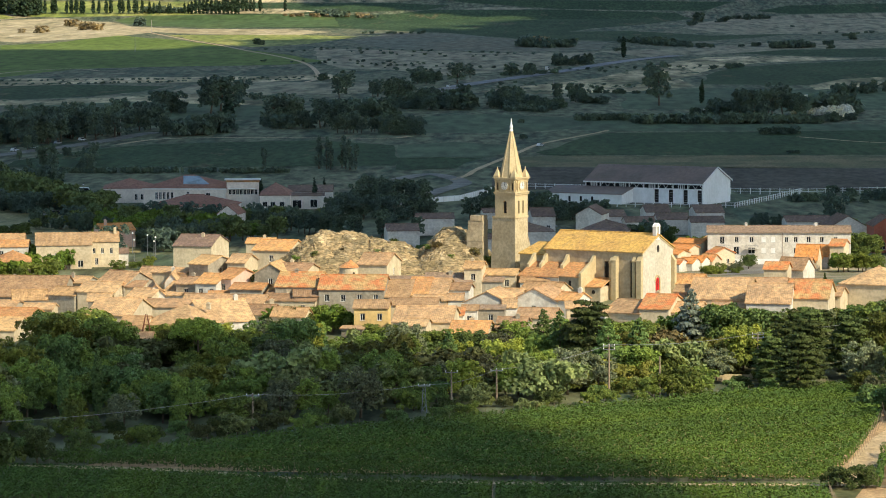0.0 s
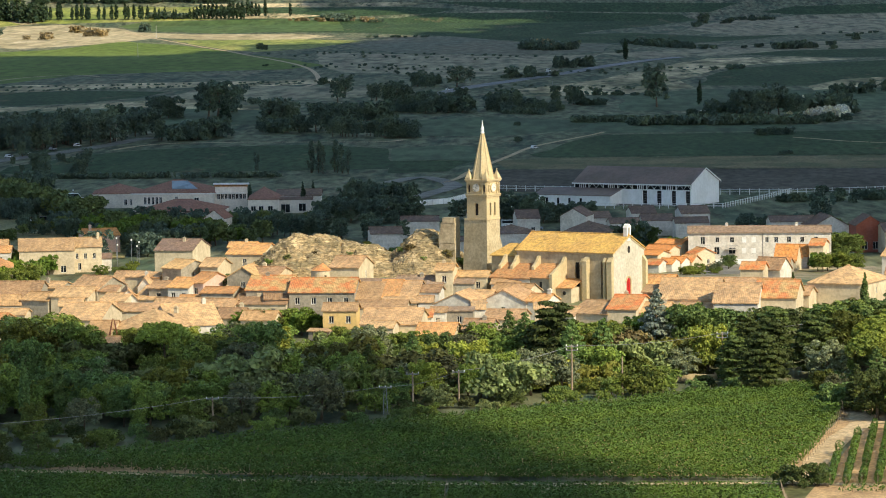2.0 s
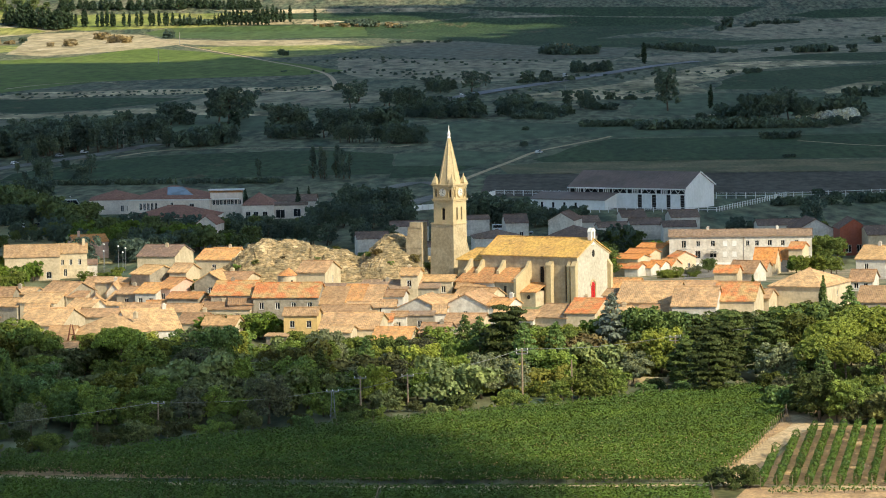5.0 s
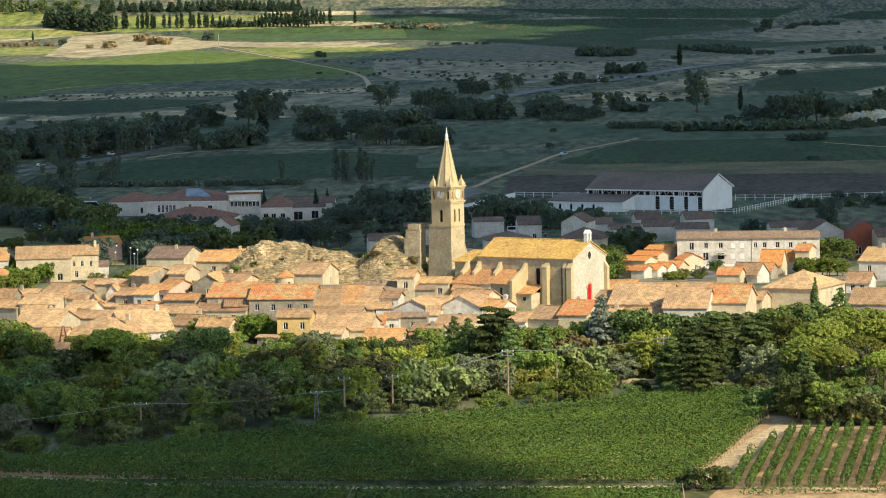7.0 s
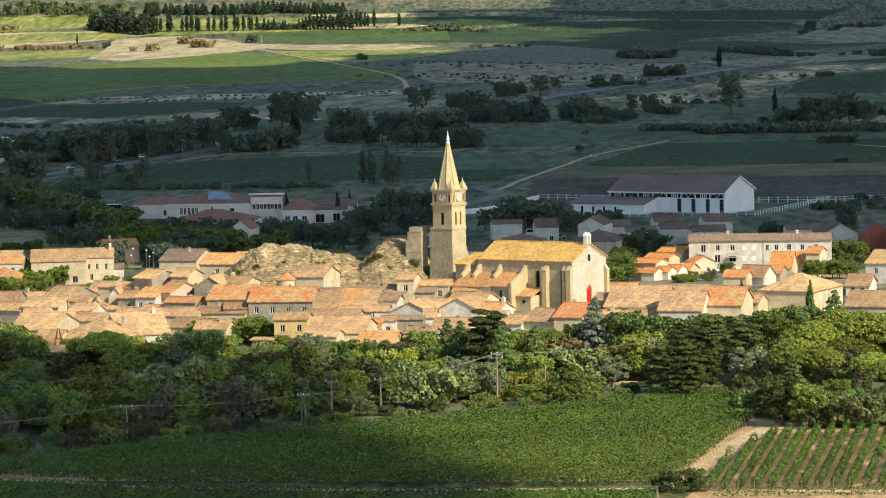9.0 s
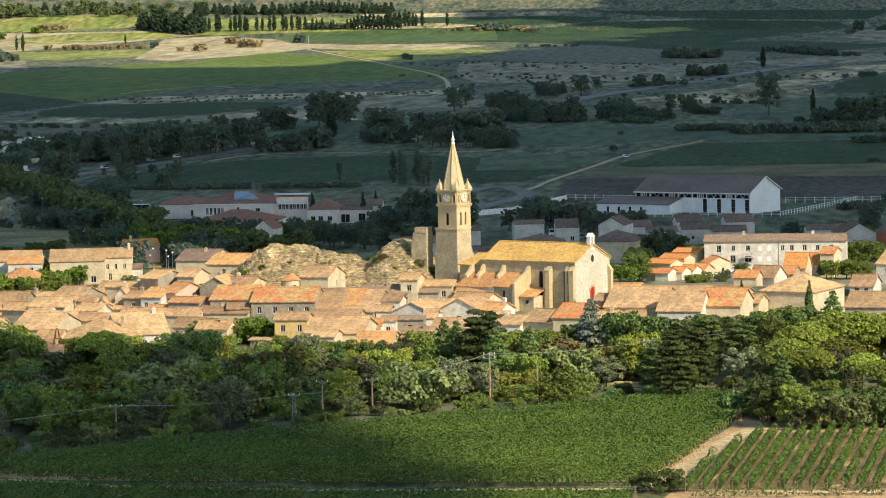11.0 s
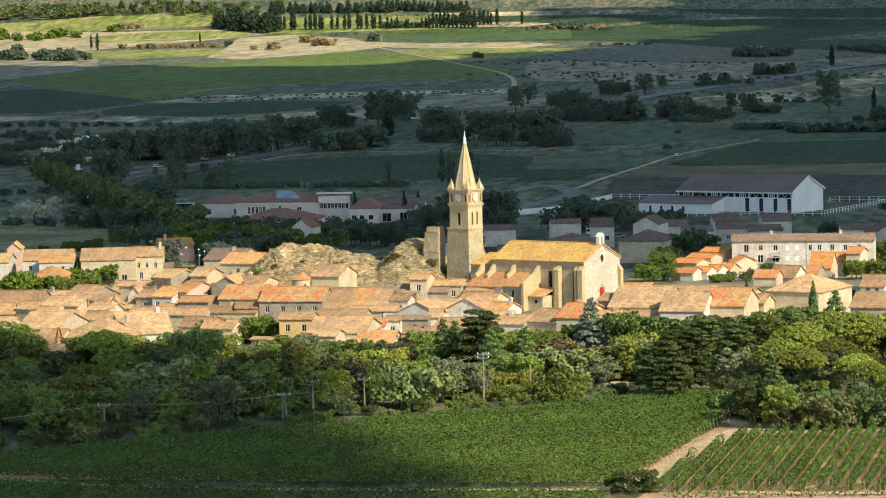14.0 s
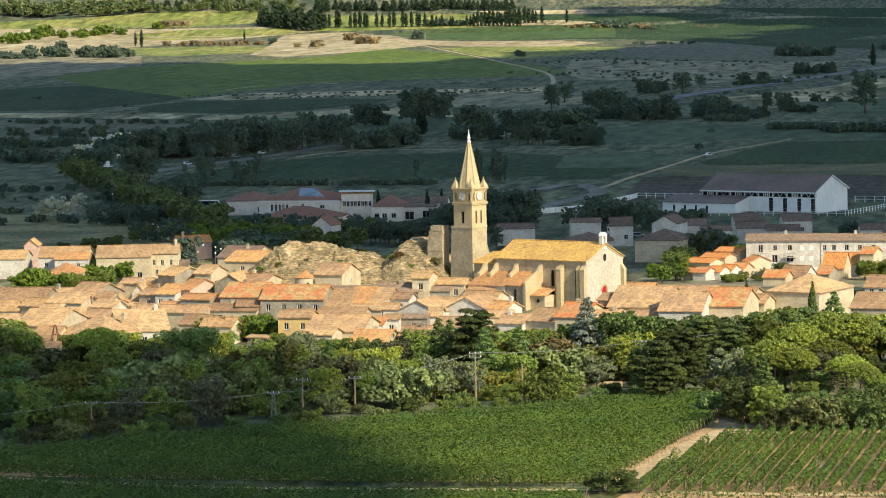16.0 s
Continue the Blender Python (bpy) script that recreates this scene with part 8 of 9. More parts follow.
tree_line((GREYT,), (53, 152), (55, 153), 2, 2.4, 3.0, 445, 0.8)
tree_line((FAR,), (74, 372), (90, 374), 6, 3.0, 4.4, 45, 3.0)
tree_line((PLANE, OAK,), (79, 158), (90, 157), 8, 3.6, 5.6, 46, 3.0)
tree_line((DARK, OAK2,), (88, 215), (96, 222), 5, 6.0, 8.5, 461, 4.0)
tree_line((PLANE,), (-133, 227), (-122, 217), 7, 4.0, 6.0, 47, 8.0)
tree_line((SHRUB,), (89, 295), (97, 299), 6, 5.0, 8.0, 48, 6.0)
tree_line((PLANE,), (31, 137), (34, 171), 5, 4.0, 6.0, 49, 5.0)
tree_line((PLANE, SHRUB,), (-140, 185), (-121, 201), 12, 4.0, 7.0, 50, 8.0)
tree_line((PLANE, FAR,), (-118, 309), (-110, 308), 6, 6.0, 8.0, 51, 6.0)
tree_line((SHRUB,), (-101, 216), (-99, 232), 4, 2.0, 3.0, 52, 4.0)
tree_line((SHRUB,), (-36, 243), (-12, 182), 7, 1.5, 2.6, 53, 2.0)
tree_line((SHRUB, PLANE,), (-45, -58), (-29, -63), 14, 3.5, 5.0, 54, 2.0)
tree_line((FAR,), (-105, 275), (-92, 309), 10, 5.0, 9.0, 55, 8.0)
put(DARK, 61.7, -186.7, 7.6 / TALL[DARK.name])
put(OAK2, 65.6, -189.4, 6.8 / TALL[OAK2.name])
put(CEDAR, 59.7, -174.4, 7.4 / TALL[CEDAR.name])
put(OLIVE, 72.5, -191.4, 5.6 / TALL[OLIVE.name])
tree_line((OAK2, DARK, SHRUB2, OAK, OLIVE), (64, -187), (122, -190), 22, 3.0, 5.4, 300, 3.0)
tree_line((SHRUB2, SHRUB, DARK), (62, -181), (122, -182), 16, 3.0, 5.0, 301, 2.0)
tree_line((SCRUB, FARBUSH, SCRUB, HAZE,), (-280, 666), (-219, 671), 15, 1.0, 3.4, 202, 14.0)
tree_line((SCRUB, FARBUSH, SCRUB, HAZE,), (-262, 597), (-197, 601), 15, 1.0, 3.4, 203, 14.0)
tree_line((SCRUB, FARBUSH, SCRUB, HAZE,), (-246, 534), (-177, 537), 15, 1.0, 3.4, 204, 14.0)
tree_line((SCRUB, FARBUSH, SCRUB, HAZE,), (-230, 472), (-157, 474), 15, 1.0, 3.4, 205, 14.0)
tree_line((HAZE, FAR,), (-222, 856), (-169, 685), 14, 4.0, 9.0, 210, 20.0)
tree_line((AVENUE, FAR,), (-148, 375), (-116, 353), 16, 4.0, 7.5, 56, 10.0)
tree_line((SHRUB2, AVENUE,), (-159, 336), (-146, 344), 7, 2.0, 4.0, 57, 6.0)
tree_line((FAR, AVENUE,), (-109, 323), (-87, 307), 12, 4.0, 6.5, 58, 8.0)
tree_line((FARWOOD,), (-1149, 3943), (-875, 3944), 70, 12.0, 19.6, 601, 40.0)
tree_line((FARWOOD,), (-1116, 3995), (-638, 3965), 70, 9.0, 15.1, 602, 60.0)
tree_line((FARWOOD, FARCON2,), (-884, 3989), (-707, 3976), 34, 9.0, 15.0, 603, 30.0)
tree_line((FARCON2,), (-633, 3936), (-377, 3925), 64, 11.8, 17.7, 604, 12.0)
tree_line((FARCON2,), (-676, 3778), (-598, 3702), 26, 18.4, 29.8, 605, 14.0)
tree_at(FARCYP2, -591, 3727, 19.4, 1.30)
tree_at(FARCYP2, -586, 3727, 17.8, 1.30)
tree_at(FARCYP2, -576, 3727, 24.4, 1.30)
tree_at(FARCYP2, -573, 3727, 21.0, 1.30)
tree_at(FARCYP2, -559, 3726, 17.8, 1.30)
tree_at(FARCYP2, -553, 3726, 21.0, 1.30)
tree_at(FARCYP2, -547, 3726, 22.7, 1.30)
tree_at(FARCYP2, -541, 3726, 19.4, 1.30)
tree_at(FARCYP2, -538, 3726, 17.8, 1.30)
tree_at(FARCYP2, -526, 3725, 19.4, 1.30)
tree_at(FARCYP2, -519, 3725, 17.8, 1.30)
tree_at(FARCYP2, -510, 3725, 19.4, 1.30)
tree_at(FARCYP2, -504, 3725, 21.0, 1.30)
tree_at(FARCYP2, -493, 3724, 21.0, 1.30)
tree_at(FARCYP2, -489, 3724, 17.8, 1.30)
tree_at(FARCYP2, -482, 3724, 19.4, 1.30)
tree_at(FARCYP2, -475, 3724, 19.4, 1.30)
tree_at(FARCYP2, -472, 3724, 17.8, 1.30)
tree_at(FARCYP2, -465, 3723, 17.8, 1.30)
tree_at(FARCYP2, -456, 3723, 16.2, 1.30)
tree_at(FARCYP2, -451, 3723, 14.5, 1.30)
tree_at(FARCYP2, -444, 3723, 16.1, 1.30)
tree_at(FARCYP2, -433, 3722, 12.9, 1.30)
tree_at(FARCYP2, -430, 3722, 12.9, 1.30)
tree_at(FARCYP2, -413, 3722, 14.5, 1.30)
tree_at(FARCYP2, -408, 3722, 14.5, 1.30)
tree_at(FARCYP2, -404, 3722, 16.1, 1.30)
tree_at(FARCYP2, -388, 3747, 11.4, 1.30)
tree_at(FARCYP2, -382, 3747, 13.0, 1.30)
tree_at(FARCYP2, -374, 3747, 14.6, 1.30)
tree_at(FARCYP2, -368, 3747, 16.2, 1.30)
tree_at(FARCYP2, -365, 3747, 17.8, 1.30)
tree_at(FARCYP2, -361, 3746, 21.0, 1.30)
tree_at(FARCYP2, -355, 3746, 19.4, 1.30)
tree_at(FARCYP2, -350, 3746, 21.0, 1.30)
tree_at(FARCYP2, -343, 3746, 22.7, 1.30)
tree_at(FARCYP2, -338, 3746, 19.4, 1.30)
tree_at(FARCYP2, -333, 3746, 17.8, 1.30)
tree_at(FARCYP2, -329, 3745, 16.2, 1.30)
tree_at(FARCYP2, -321, 3745, 21.0, 1.30)
tree_at(FARCYP2, -290, 3744, 17.8, 1.30)
tree_at(FARCYP2, -404, 3719, 16.1, 1.30)
tree_at(FARCYP2, -399, 3718, 20.9, 1.30)
tree_at(FARCYP2, -394, 3718, 19.3, 1.30)
tree_at(FARCYP2, -389, 3718, 20.9, 1.30)
tree_at(FARCYP2, -384, 3717, 22.5, 1.30)
tree_at(FARCYP2, -379, 3717, 20.9, 1.30)
tree_at(FARCYP2, -374, 3717, 19.3, 1.30)
tree_at(FARCYP2, -369, 3716, 17.7, 1.30)
tree_at(FARCYP2, -364, 3716, 19.3, 1.30)
tree_at(FARCYP2, -359, 3716, 17.7, 1.30)
tree_at(FARCYP2, -354, 3715, 19.3, 1.30)
tree_at(FARCYP2, -349, 3715, 17.7, 1.30)
tree_at(FARCYP2, -346, 3715, 19.2, 1.30)
tree_line((FARBUSH2,), (-463, 3748), (-414, 3738), 12, 5.6, 9.9, 606, 10.0)
tree_line((FARBUSH3,), (-958, 3478), (-940, 3698), 14, 7.0, 12.5, 607, 20.0)
tree_line((FARBUSH3,), (-919, 3670), (-847, 3698), 9, 5.7, 9.9, 608, 25.0)
tree_at(FARBUSH3, -939, 3698, 14.2, 1.00)
tree_at(FARBUSH3, -868, 3689, 14.2, 1.00)
tree_at(FARBUSH3, -882, 3653, 9.8, 1.00)
tree_at(FARBUSH3, -806, 3744, 10.0, 1.00)
tree_at(FARBUSH3, -908, 3656, 8.5, 1.00)
tree_at(FARBUSH3, -846, 3698, 8.5, 1.00)
tree_at(FARBUSH3, -924, 3463, 14.9, 1.00)
tree_at(FARTREE, -795, 3142, 12.4)
tree_at(FARCYP2, -729, 3258, 20.4)
tree_at(FARCYP2, -647, 3460, 12.7)
tree_at(FARCYP2, -745, 3303, 16.8)
tree_line((FARTREE, FARBUSH2,), (-774, 2925), (-658, 2821), 26, 6.9, 13.9, 609, 15.0)
tree_line((FARBUSH2,), (-832, 2870), (-752, 2829), 14, 4.6, 8.1, 610, 15.0)
tree_line((FARDRY,), (-709, 3287), (-597, 3276), 22, 2.6, 7.0, 611, 12.0)
tree_line((FARDRY,), (-806, 3783), (-776, 3779), 6, 5.8, 8.6, 612, 6.0)
tree_at(FARTREE, -434, 3401, 11.7, 1.20)
tree_at(FARDRY, -514, 3151, 8.6, 1.20)
tree_at(FARTREE, -589, 3311, 7.7, 1.20)
tree_at(FARDRY, -538, 3165, 4.9, 1.20)
tree_at(FARDRY, -511, 3396, 9.1, 1.20)
tree_at(FARDRY, -480, 3262, 10.1, 1.20)
tree_at(FARDRY, -465, 3255, 8.8, 1.20)
tree_at(FARDRY, -512, 3438, 6.6, 1.20)
tree_at(FARTREE, -245, 2645, 6.4, 1.20)
tree_at(FARTREE, -239, 2622, 5.3, 1.20)
tree_line((FARBUSH2,), (-240, 3688), (-215, 3680), 9, 5.5, 11.1, 613, 6.0)
tree_line((FARDRY,), (-285, 3691), (-180, 3672), 16, 3.5, 6.2, 614, 10.0)
tree_line((FARBUSH2,), (-184, 3665), (-175, 3665), 3, 4.1, 5.5, 615, 4.0)
tree_line((FARBUSH2, FARDRY,), (5, 2549), (40, 2501), 18, 5.1, 12.2, 616, 18.0)
tree_line((FARTREE,), (28, 1995), (48, 2018), 9, 6.0, 9.4, 617, 8.0)
tree_at(FARTREE, -5, 1780, 9.4)
tree_at(FARTREE, 8, 1800, 8.7)
tree_line((FARBUSH2,), (-4, 1780), (19, 1821), 8, 2.4, 4.8, 618, 10.0)
tree_at(FARCYP, 85, 2200, 17.0, 1.50)
tree_at(FARBUSH2, 84, 2382, 3.9)
tree_line((FARBUSH2,), (108, 2683), (154, 2510), 16, 4.2, 8.3, 619, 12.0)
tree_line((FARBUSH2,), (153, 2492), (170, 2487), 4, 4.0, 5.0, 620, 6.0)
tree_at(FARTREE, 209, 3494, 13.2, 1.10)
tree_at(FARBUSH2, 195, 3363, 6.4, 1.10)
tree_at(FARTREE, 240, 3487, 7.9, 1.10)
tree_at(FARBUSH2, 233, 3488, 5.3, 1.10)
tree_at(FARTREE, 270, 3574, 8.1, 1.10)
tree_at(FARBUSH2, 292, 3654, 5.5, 1.10)
tree_at(FARBUSH2, 198, 2500, 3.0, 1.10)
tree_at(FARBUSH2, 212, 2515, 4.6, 1.10)
tree_at(FARBUSH2, 280, 2556, 5.2, 1.10)
tree_at(FARBUSH2, 273, 2443, 4.0, 1.10)
tree_at(FARTREE, 320, 2756, 7.7, 1.10)
tree_at(FARBUSH2, 325, 2894, 3.4, 1.10)
tree_at(FARBUSH2, 309, 2999, 2.3, 1.10)
tree_at(FARBUSH2, 330, 3044, 2.4, 1.10)
tree_at(FARBUSH2, 347, 2987, 2.3, 1.10)
tree_at(FARBUSH2, 360, 3035, 2.4, 1.10)
tree_at(FARBUSH2, 366, 3033, 3.0, 1.10)
tree_at(FARBUSH2, 303, 3295, 2.5, 1.10)
tree_line((FARBUSH2,), (228, 2454), (255, 2484), 10, 4.0, 8.0, 621, 12.0)
tree_line((FARBUSH2,), (149, 1905), (163, 1940), 7, 2.1, 4.2, 622, 8.0)
tree_line((FARBUSH2,), (256, 3625), (296, 3615), 10, 2.7, 5.5, 623, 10.0)
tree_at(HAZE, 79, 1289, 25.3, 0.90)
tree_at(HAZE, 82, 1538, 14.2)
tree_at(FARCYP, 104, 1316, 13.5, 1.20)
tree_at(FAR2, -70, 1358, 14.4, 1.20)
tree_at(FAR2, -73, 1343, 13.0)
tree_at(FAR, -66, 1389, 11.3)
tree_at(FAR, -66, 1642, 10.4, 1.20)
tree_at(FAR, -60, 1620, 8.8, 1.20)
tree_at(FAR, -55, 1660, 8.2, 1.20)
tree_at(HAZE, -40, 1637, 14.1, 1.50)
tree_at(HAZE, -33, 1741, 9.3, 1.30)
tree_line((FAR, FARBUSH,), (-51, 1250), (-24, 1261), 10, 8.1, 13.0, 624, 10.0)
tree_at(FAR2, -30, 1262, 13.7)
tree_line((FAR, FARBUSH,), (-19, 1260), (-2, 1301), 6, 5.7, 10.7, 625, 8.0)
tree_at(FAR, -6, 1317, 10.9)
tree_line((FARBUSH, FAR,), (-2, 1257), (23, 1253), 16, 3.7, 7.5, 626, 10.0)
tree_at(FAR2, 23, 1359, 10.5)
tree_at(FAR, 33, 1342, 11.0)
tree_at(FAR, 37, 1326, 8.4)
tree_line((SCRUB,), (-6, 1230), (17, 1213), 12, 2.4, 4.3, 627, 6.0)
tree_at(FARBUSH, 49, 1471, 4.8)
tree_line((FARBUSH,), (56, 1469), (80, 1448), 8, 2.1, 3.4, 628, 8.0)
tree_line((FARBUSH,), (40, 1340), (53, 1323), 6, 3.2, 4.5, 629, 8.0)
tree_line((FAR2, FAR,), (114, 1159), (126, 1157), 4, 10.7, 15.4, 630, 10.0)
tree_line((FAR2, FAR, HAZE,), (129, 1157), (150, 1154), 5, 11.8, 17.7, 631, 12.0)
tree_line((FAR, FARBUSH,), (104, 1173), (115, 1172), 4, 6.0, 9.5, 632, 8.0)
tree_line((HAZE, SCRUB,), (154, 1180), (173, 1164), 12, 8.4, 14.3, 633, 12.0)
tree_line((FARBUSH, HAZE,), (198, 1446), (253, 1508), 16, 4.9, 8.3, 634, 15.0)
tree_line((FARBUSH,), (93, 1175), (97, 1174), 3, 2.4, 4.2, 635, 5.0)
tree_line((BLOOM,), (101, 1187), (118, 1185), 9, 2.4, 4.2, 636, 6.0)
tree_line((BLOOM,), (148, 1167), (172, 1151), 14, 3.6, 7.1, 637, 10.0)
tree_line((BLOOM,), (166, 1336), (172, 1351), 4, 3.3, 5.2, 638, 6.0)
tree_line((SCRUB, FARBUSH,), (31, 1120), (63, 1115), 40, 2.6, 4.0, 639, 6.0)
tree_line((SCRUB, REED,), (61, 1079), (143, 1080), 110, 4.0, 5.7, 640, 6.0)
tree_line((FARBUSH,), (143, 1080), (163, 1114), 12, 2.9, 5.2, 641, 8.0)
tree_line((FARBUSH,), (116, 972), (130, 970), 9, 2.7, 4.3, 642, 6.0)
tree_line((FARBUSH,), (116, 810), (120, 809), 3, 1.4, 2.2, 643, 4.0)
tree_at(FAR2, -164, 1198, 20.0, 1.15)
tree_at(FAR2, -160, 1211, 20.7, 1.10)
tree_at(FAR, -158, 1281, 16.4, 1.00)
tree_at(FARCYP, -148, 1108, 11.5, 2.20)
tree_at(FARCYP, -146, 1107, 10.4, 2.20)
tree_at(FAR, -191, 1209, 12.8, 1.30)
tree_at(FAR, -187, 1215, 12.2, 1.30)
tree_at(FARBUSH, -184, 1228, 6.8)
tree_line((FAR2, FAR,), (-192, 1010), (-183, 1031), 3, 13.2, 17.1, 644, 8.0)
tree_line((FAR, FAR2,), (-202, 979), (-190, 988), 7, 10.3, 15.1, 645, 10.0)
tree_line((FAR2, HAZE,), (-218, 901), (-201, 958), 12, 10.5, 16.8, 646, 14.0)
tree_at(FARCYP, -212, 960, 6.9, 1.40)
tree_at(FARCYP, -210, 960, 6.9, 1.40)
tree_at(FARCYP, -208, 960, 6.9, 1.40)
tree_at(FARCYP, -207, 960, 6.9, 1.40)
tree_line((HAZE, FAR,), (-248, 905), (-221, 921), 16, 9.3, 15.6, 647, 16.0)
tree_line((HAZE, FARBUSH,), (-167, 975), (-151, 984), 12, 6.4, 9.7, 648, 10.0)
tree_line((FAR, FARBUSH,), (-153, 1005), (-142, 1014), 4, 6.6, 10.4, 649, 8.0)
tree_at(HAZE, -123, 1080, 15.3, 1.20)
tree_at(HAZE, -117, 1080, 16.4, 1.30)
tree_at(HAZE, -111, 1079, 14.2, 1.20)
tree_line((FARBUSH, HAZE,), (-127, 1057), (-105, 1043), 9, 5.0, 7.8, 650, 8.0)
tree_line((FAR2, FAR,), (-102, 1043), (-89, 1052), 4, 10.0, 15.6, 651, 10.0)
tree_line((FAR, FARBUSH,), (-95, 1162), (-69, 1172), 9, 7.1, 11.9, 652, 10.0)
tree_at(HAZE, -106, 1497, 13.9, 1.30)
tree_at(HAZE, -105, 1395, 15.3)
tree_line((HAZE,), (-87, 1425), (-83, 1424), 3, 8.8, 11.5, 653, 6.0)
tree_line((HAZE,), (-86, 997), (-62, 994), 12, 7.0, 10.8, 654, 10.0)
tree_line((FAR,), (-60, 983), (-46, 981), 9, 7.0, 9.6, 655, 8.0)
tree_line((FARBUSH, FAR,), (-80, 1269), (-54, 1265), 12, 4.4, 8.1, 656, 8.0)
tree_at(FARBUSH, 3, 935, 2.6)
tree_at(FARBUSH, 2, 1088, 2.3)
tree_at(FARBUSH, -132, 1716, 4.6)
tree_at(FARBUSH, -133, 1695, 3.0)
tree_at(SCRUB, -154, 1387, 4.6)
tree_line((SCRUB, FARBUSH,), (-211, 2490), (-8, 2237), 46, 1.0, 2.4, 657, 60.0)
tree_line((SCRUB, FARBUSH,), (-161, 2149), (-23, 1878), 60, 0.9, 2.1, 658, 50.0)
tree_line((SCRUB,), (-168, 3091), (-95, 3069), 10, 2.4, 3.6, 659, 20.0)
tree_line((SCRUB, FARBUSH,), (37, 1865), (135, 1972), 36, 0.8, 2.1, 660, 40.0)
tree_line((SCRUB,), (-13, 1632), (76, 1557), 30, 0.7, 1.8, 661, 20.0)
tree_line((SCRUB,), (-335, 1629), (-151, 1719), 60, 0.8, 1.5, 662, 10.0)
tree_line((SCRUB,), (-527, 1761), (-324, 1343), 4, 1.1, 2.2, 663, 30.0)
tree_line((SCRUB,), (-380, 1690), (-142, 1752), 50, 0.8, 1.6, 664, 8.0)
tree_line((SCRUB, FARBUSH,), (-417, 1309), (-302, 1278), 46, 1.3, 3.2, 665, 14.0)
tree_line((SCRUB, HAZE,), (-373, 1151), (-290, 1107), 26, 2.4, 6.0, 666, 12.0)
tree_line((SCRUB, FARBUSH, HAZE,), (-339, 901), (-261, 886), 50, 3.1, 6.8, 667, 25.0)
tree_line((SCRUB, FARBUSH, HAZE,), (-371, 1024), (-279, 1025), 44, 2.8, 5.6, 668, 18.0)
tree_line((FARBUSH, FAR,), (-278, 937), (-238, 929), 26, 4.3, 9.0, 669, 14.0)
tree_line((FAR2, FAR,), (-243, 955), (-203, 956), 10, 10.7, 16.6, 670, 12.0)
tree_line((HAZE,), (-222, 731), (-216, 738), 6, 10.8, 15.5, 677, 5.0)
tree_line((SCRUB, REED,), (-184, 690), (-89, 684), 110, 1.8, 2.7, 678, 4.0)
tree_line((POPLAR,), (-80, 710), (-64, 708), 10, 11.7, 14.9, 679, 6.0)
tree_line((POPLAR,), (-103, 720), (-100, 719), 2, 6.4, 8.2, 680, 3.0)
tree_line((BLOOM,), (-300, 1046), (-262, 1036), 20, 3.6, 5.6, 901, 14.0)
tree_line((BLOOM,), (-297, 890), (-262, 894), 9, 3.0, 4.4, 902, 14.0)
tree_line((BLOOM,), (-293, 968), (-258, 978), 12, 3.4, 5.0, 903, 16.0)
tree_line((BLOOM,), (-290, 1060), (-255, 1064), 14, 3.6, 5.4, 904, 12.0)
tree_at(WILLOW, -197.5, 488, 8.6, 1.25)
tree_at(WILLOW, -203.0, 491, 7.2, 1.1)
tree_at(WILLOW, -192.6, 490, 6.6, 1.1)
tree_at(WILLOW, -206, 560, 5.5, 1.2)
put(SHRUB2, -49.7, -9.0, 0.95, squash=1.45)
put(SHRUB2, -19.1, 15.8, 0.40, sink=land(-19.1, 15.8) - rock_top(-19.1, 15.8) + 0.25)
put(SHRUB, -16.8, 4.0, 0.28, sink=land(-16.8, 4.0) - rock_top(-16.8, 4.0) + 0.25)
put(RUST, -15.3, 2.2, 0.40, sink=land(-15.3, 2.2) - rock_top(-15.3, 2.2) + 0.25)
put(SHRUB, -24.3, 15.8, 0.28, sink=land(-24.3, 15.8) - rock_top(-24.3, 15.8) + 0.25)
put(RUST, -7.0, 1.0, 0.48, sink=land(-7.0, 1.0) - rock_top(-7.0, 1.0) + 0.25)
put(OLIVE, -5.6, 1.8, 0.40, sink=land(-5.6, 1.8) - rock_top(-5.6, 1.8) + 0.25)
put(SHRUB, -3.8, 2.8, 0.64, sink=land(-3.8, 2.8) - rock_top(-3.8, 2.8) + 0.25)
put(RUST, -2.2, 4.2, 0.48, sink=land(-2.2, 4.2) - rock_top(-2.2, 4.2) + 0.25)
put(OLIVE, -27.3, 2.0, 0.24, sink=land(-27.3, 2.0) - rock_top(-27.3, 2.0) + 0.25)
put(SHRUB, -12.1, -0.5, 0.24, sink=land(-12.1, -0.5) - rock_top(-12.1, -0.5) + 0.25)
put(RUST, -34.3, 2.2, 0.20, sink=land(-34.3, 2.2) - rock_top(-34.3, 2.2) + 0.25)
put(OLIVE, -40.0, 0.5, 0.32, sink=land(-40.0, 0.5) - rock_top(-40.0, 0.5) + 0.25)
put(SHRUB, -43.6, 1.2, 0.32, sink=land(-43.6, 1.2) - rock_top(-43.6, 1.2) + 0.25)
belt()
join_sown("woodland", "dense mixed green wood below the village", "wood")
join_sown("plain_trees", "hedgerow trees and scrub across the plain", "trees")
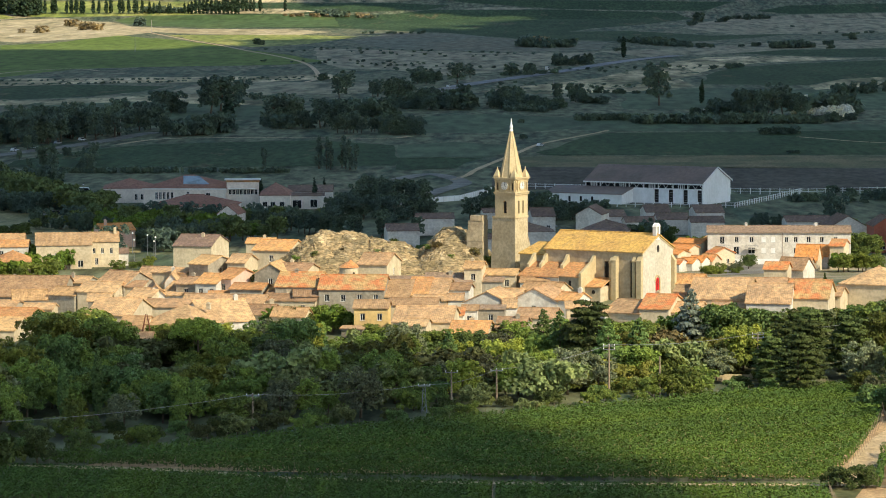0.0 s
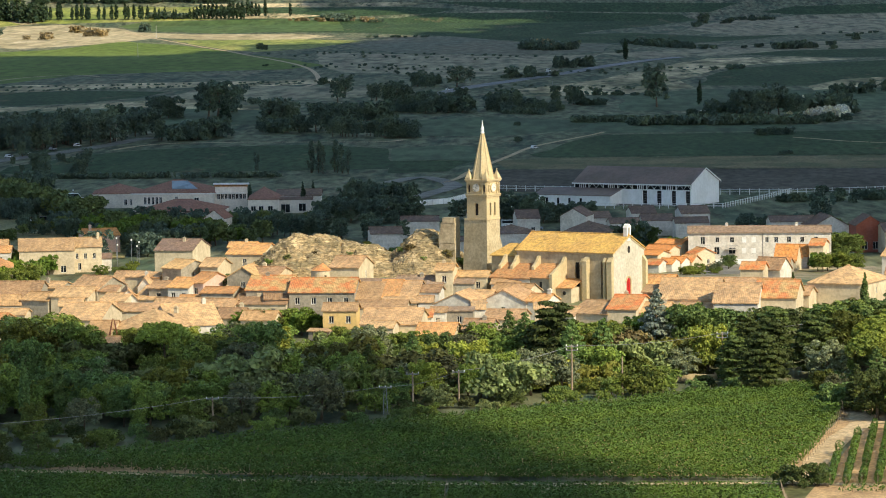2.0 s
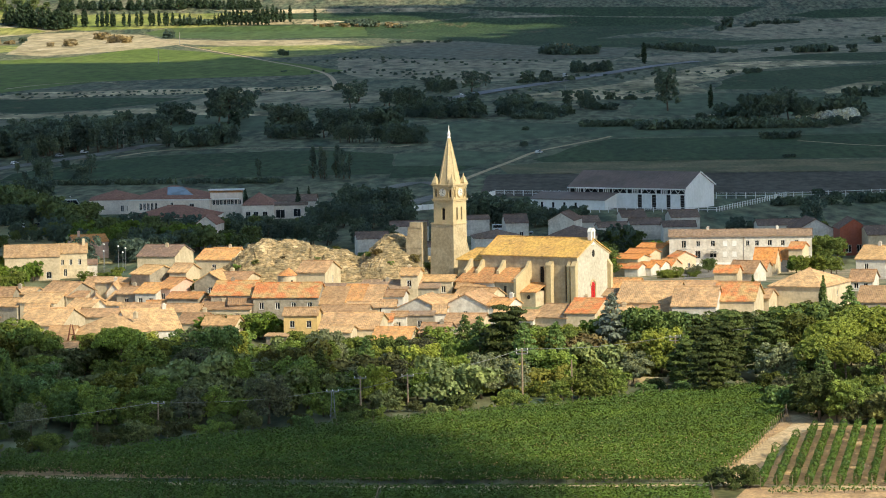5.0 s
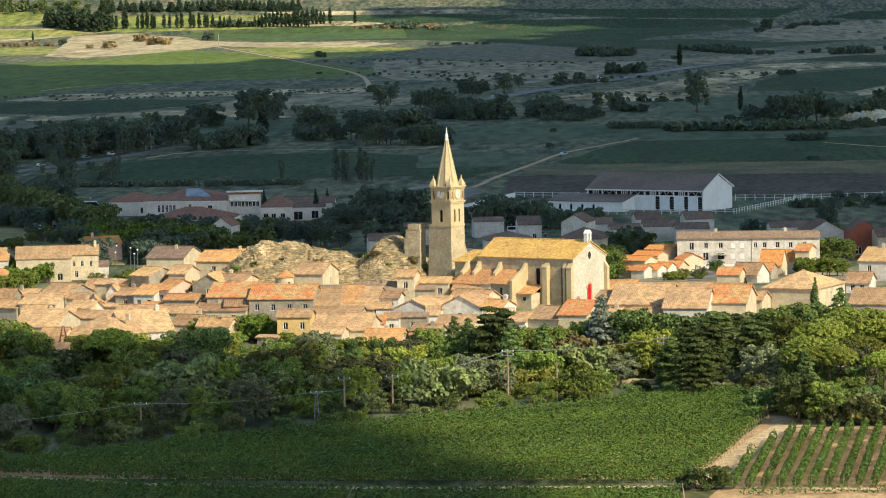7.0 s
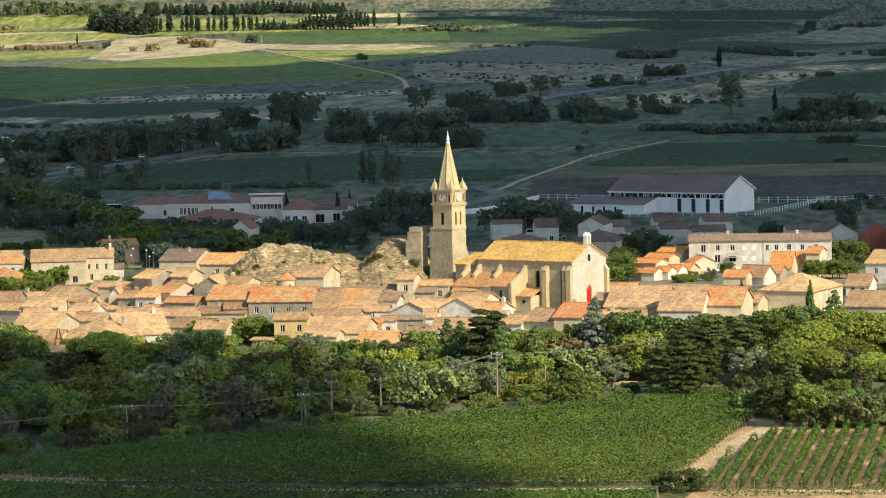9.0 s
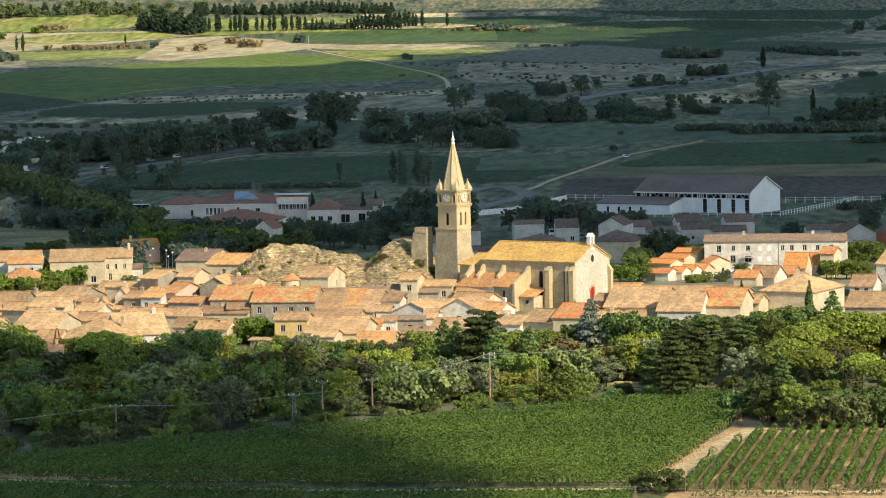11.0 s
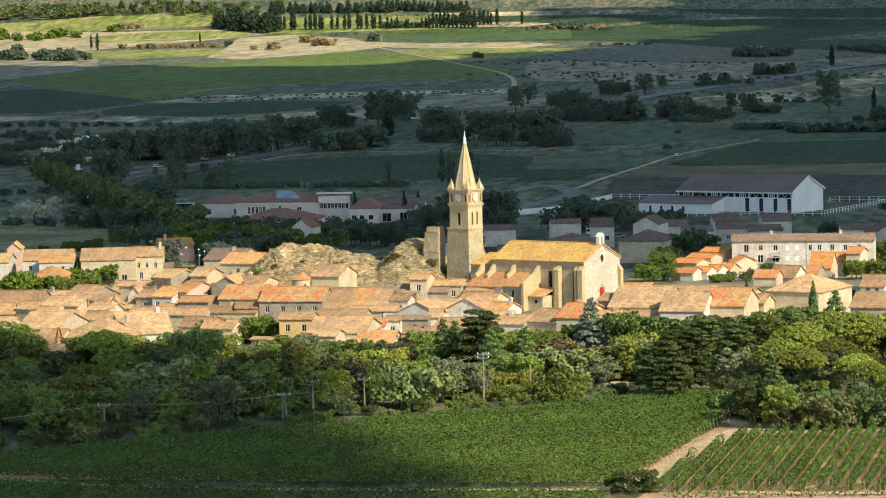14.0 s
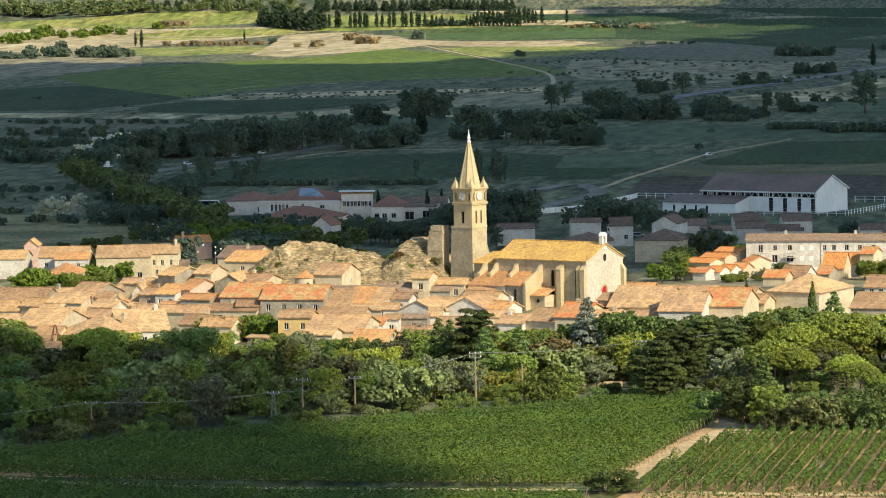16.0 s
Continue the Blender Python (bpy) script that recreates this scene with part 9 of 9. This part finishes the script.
for _root in (OAK, OAK2, ASH, BRIGHT, PLANE, DARK, GREYT, OLIVE, SHRUB, SHRUB2, RUST, YELLOW, STONE_PINE, CEDAR, BLUE_CEDAR, CYPRESS, POPLAR, FAR, FAR2, FARBUSH, BLOOM, FARCYP, AVENUE, CEDAR_BIG, SCRUB, HAZE, FARTREE, FARBUSH2, FARBUSH3, FARDRY, FARCON2, FARCYP2, FARWOOD, REED, WILLOW):
    if _root.location.z < -200:
        for _ob in (*_root.children, _root):
            bpy.data.objects.remove(_ob)

_left = pole(-78.0, -214.0, 4.4, "wood")
POLES = [_left, pole(-38.5, -188.0, 5.2, "wood", 1), pole(-13.2, -169.0, 4.6, "lattice"), pole(-2.0, -156.0, 5.6, "wood"), pole(16.2, -142.5, 8.2, "wood", 2), pole(42.0, -117.5, 7.6, "wood", 2), Vector((78, -84, land(78, -84) + 8))]
pole(-9.0, -166.0, 6.4, "wood")
pole(24.3, -146.5, 6.6, "wood", 0)
for _a, _b in zip(POLES, POLES[1:]):
    wire(_a, _b, 0.7)

# ---- low boundary wall by the field ----
_g = Geo()
for k in range(9):
    x, y = 30 + 1.5 * k, -125 + 0.7 * k
    _g.box(x, y, land(x, y) - 0.3, x + 1.52, y + 0.4, land(x, y) + 1.0 + 0.5 * noise.noise((k * 0.8, 0, 0)))
tagged(new("garden_wall", _g.mesh("garden_wall", M["stone_light"])), "broken pale stone garden wall among trees", "wall")

# ---- broken cloud above, which shades the plain and part of the foreground ----


def in_polygon(x, y, poly):
    inside = False
    for (x0, y0), (x1, y1) in zip(poly, poly[1:] + poly[:1]):
        if (y0 > y) != (y1 > y) and x < (x1 - x0) * (y - y0) / (y1 - y0) + x0:
            inside = not inside
    return inside


GAP_VILLAGE = [(-300, -72), (-140, -75), (-60, -77), (-22, -90), (-12, -165), (16, -232), (26, -262), (38, -340), (260, -340), (260, 228), (100, 222), (48, 238), (22, 190), (0, 62), (-40, 56), (-52, 150), (-62, 262), (-90, 288), (-150, 290), (-300, 330), (-300, 8)]
GAP_PLAIN = [(-1700, 2673), (-750, 2673), (-561, 2620), (-381, 2463), (-306, 2472), (-280, 2622), (-251, 2851), (-179, 2962), (-118, 3197), (-50, 3451), (-6, 3652), (-83, 3715), (-184, 3784), (-314, 3819), (-336, 3905), (-281, 3967), (-135, 3985), (-60, 4700), (-1700, 4700)]


def build_cloud(height=900.0, step=14):
    """A bank with a flat base and a heaped top that thins out to nothing at its edges."""
    off = SUN_AZ * height / math.tan(SUN_EL)
    nx, ny = 2300 // step, 5100 // step
    full = np.zeros((ny + 1, nx + 1), bool)
    for j in range(ny + 1):
        for i in range(nx + 1):
            x, y = -1700 + i * step, -340 + j * step
            soft = 7 if y < 500 else 70
            wx = x + noise.fractal((x * 0.012, y * 0.012, 2), 0.8, 2, 4) * soft
            wy = y + noise.fractal((x * 0.012, y * 0.012, 8), 0.8, 2, 4) * soft
            full[j, i] = not in_polygon(wx, wy, GAP_VILLAGE) and not in_polygon(wx, wy, GAP_PLAIN)
    deep = np.zeros(full.shape)
    core = full.copy()
    for k in range(14):
        deep += core
        inner = core.copy()
        inner[1:] &= core[:-1]
        inner[:-1] &= core[1:]
        inner[:, 1:] &= core[:, :-1]
        inner[:, :-1] &= core[:, 1:]
        core = inner
    g, at = Geo(), {}
    for j in range(ny + 1):
        for i in range(nx + 1):
            if full[j, i]:
                x, y = -1700 + i * step + off.x, -340 + j * step + off.y
                heap = (deep[j, i] - 1) * step * 0.55 * (0.5 + abs(noise.noise((x * 0.009, y * 0.009, 1))) + 0.3 * noise.noise((x * 0.03, y * 0.03, 4)))
                at[j, i] = len(g.v)
                g.v.append((x, y, height + max(heap, 0.5)))
                g.v.append((x, y, height - min(deep[j, i] - 1, 2) * 4))
    for j in range(ny):
        for i in range(nx):
            if full[j, i] and full[j, i + 1] and full[j + 1, i + 1] and full[j + 1, i]:
                a, b, c, d = at[j, i], at[j, i + 1], at[j + 1, i + 1], at[j + 1, i]
                g.f += [(a, b, c, d), (d + 1, c + 1, b + 1, a + 1)]
                g.m += [0, 0]
    return structure("cloud", g, M["cloud"], "broken grey-white cumulus cloud high overhead", "cloud", smooth=True)


M["cloud"] = material("cloud_vapour", (0.85, 0.86, 0.88), rough=1.0, vary=0.08, scale=0.004, fine=0.02, second=(0.75, 0.77, 0.8), bump=0, spec=0.0)
_t = M["cloud"].node_tree
_tr, _mix = _t.nodes.new("ShaderNodeBsdfTranslucent"), _t.nodes.new("ShaderNodeMixShader")
_tr.inputs[0].default_value = (0.56, 0.77, 1.0, 1)
_mix.inputs[0].default_value = 0.47
_t.links.new(_t.nodes["Principled BSDF"].outputs[0], _mix.inputs[1])
_t.links.new(_tr.outputs[0], _mix.inputs[2])
_t.links.new(_mix.outputs[0], _t.nodes["Material Output"].inputs[0])
build_cloud()
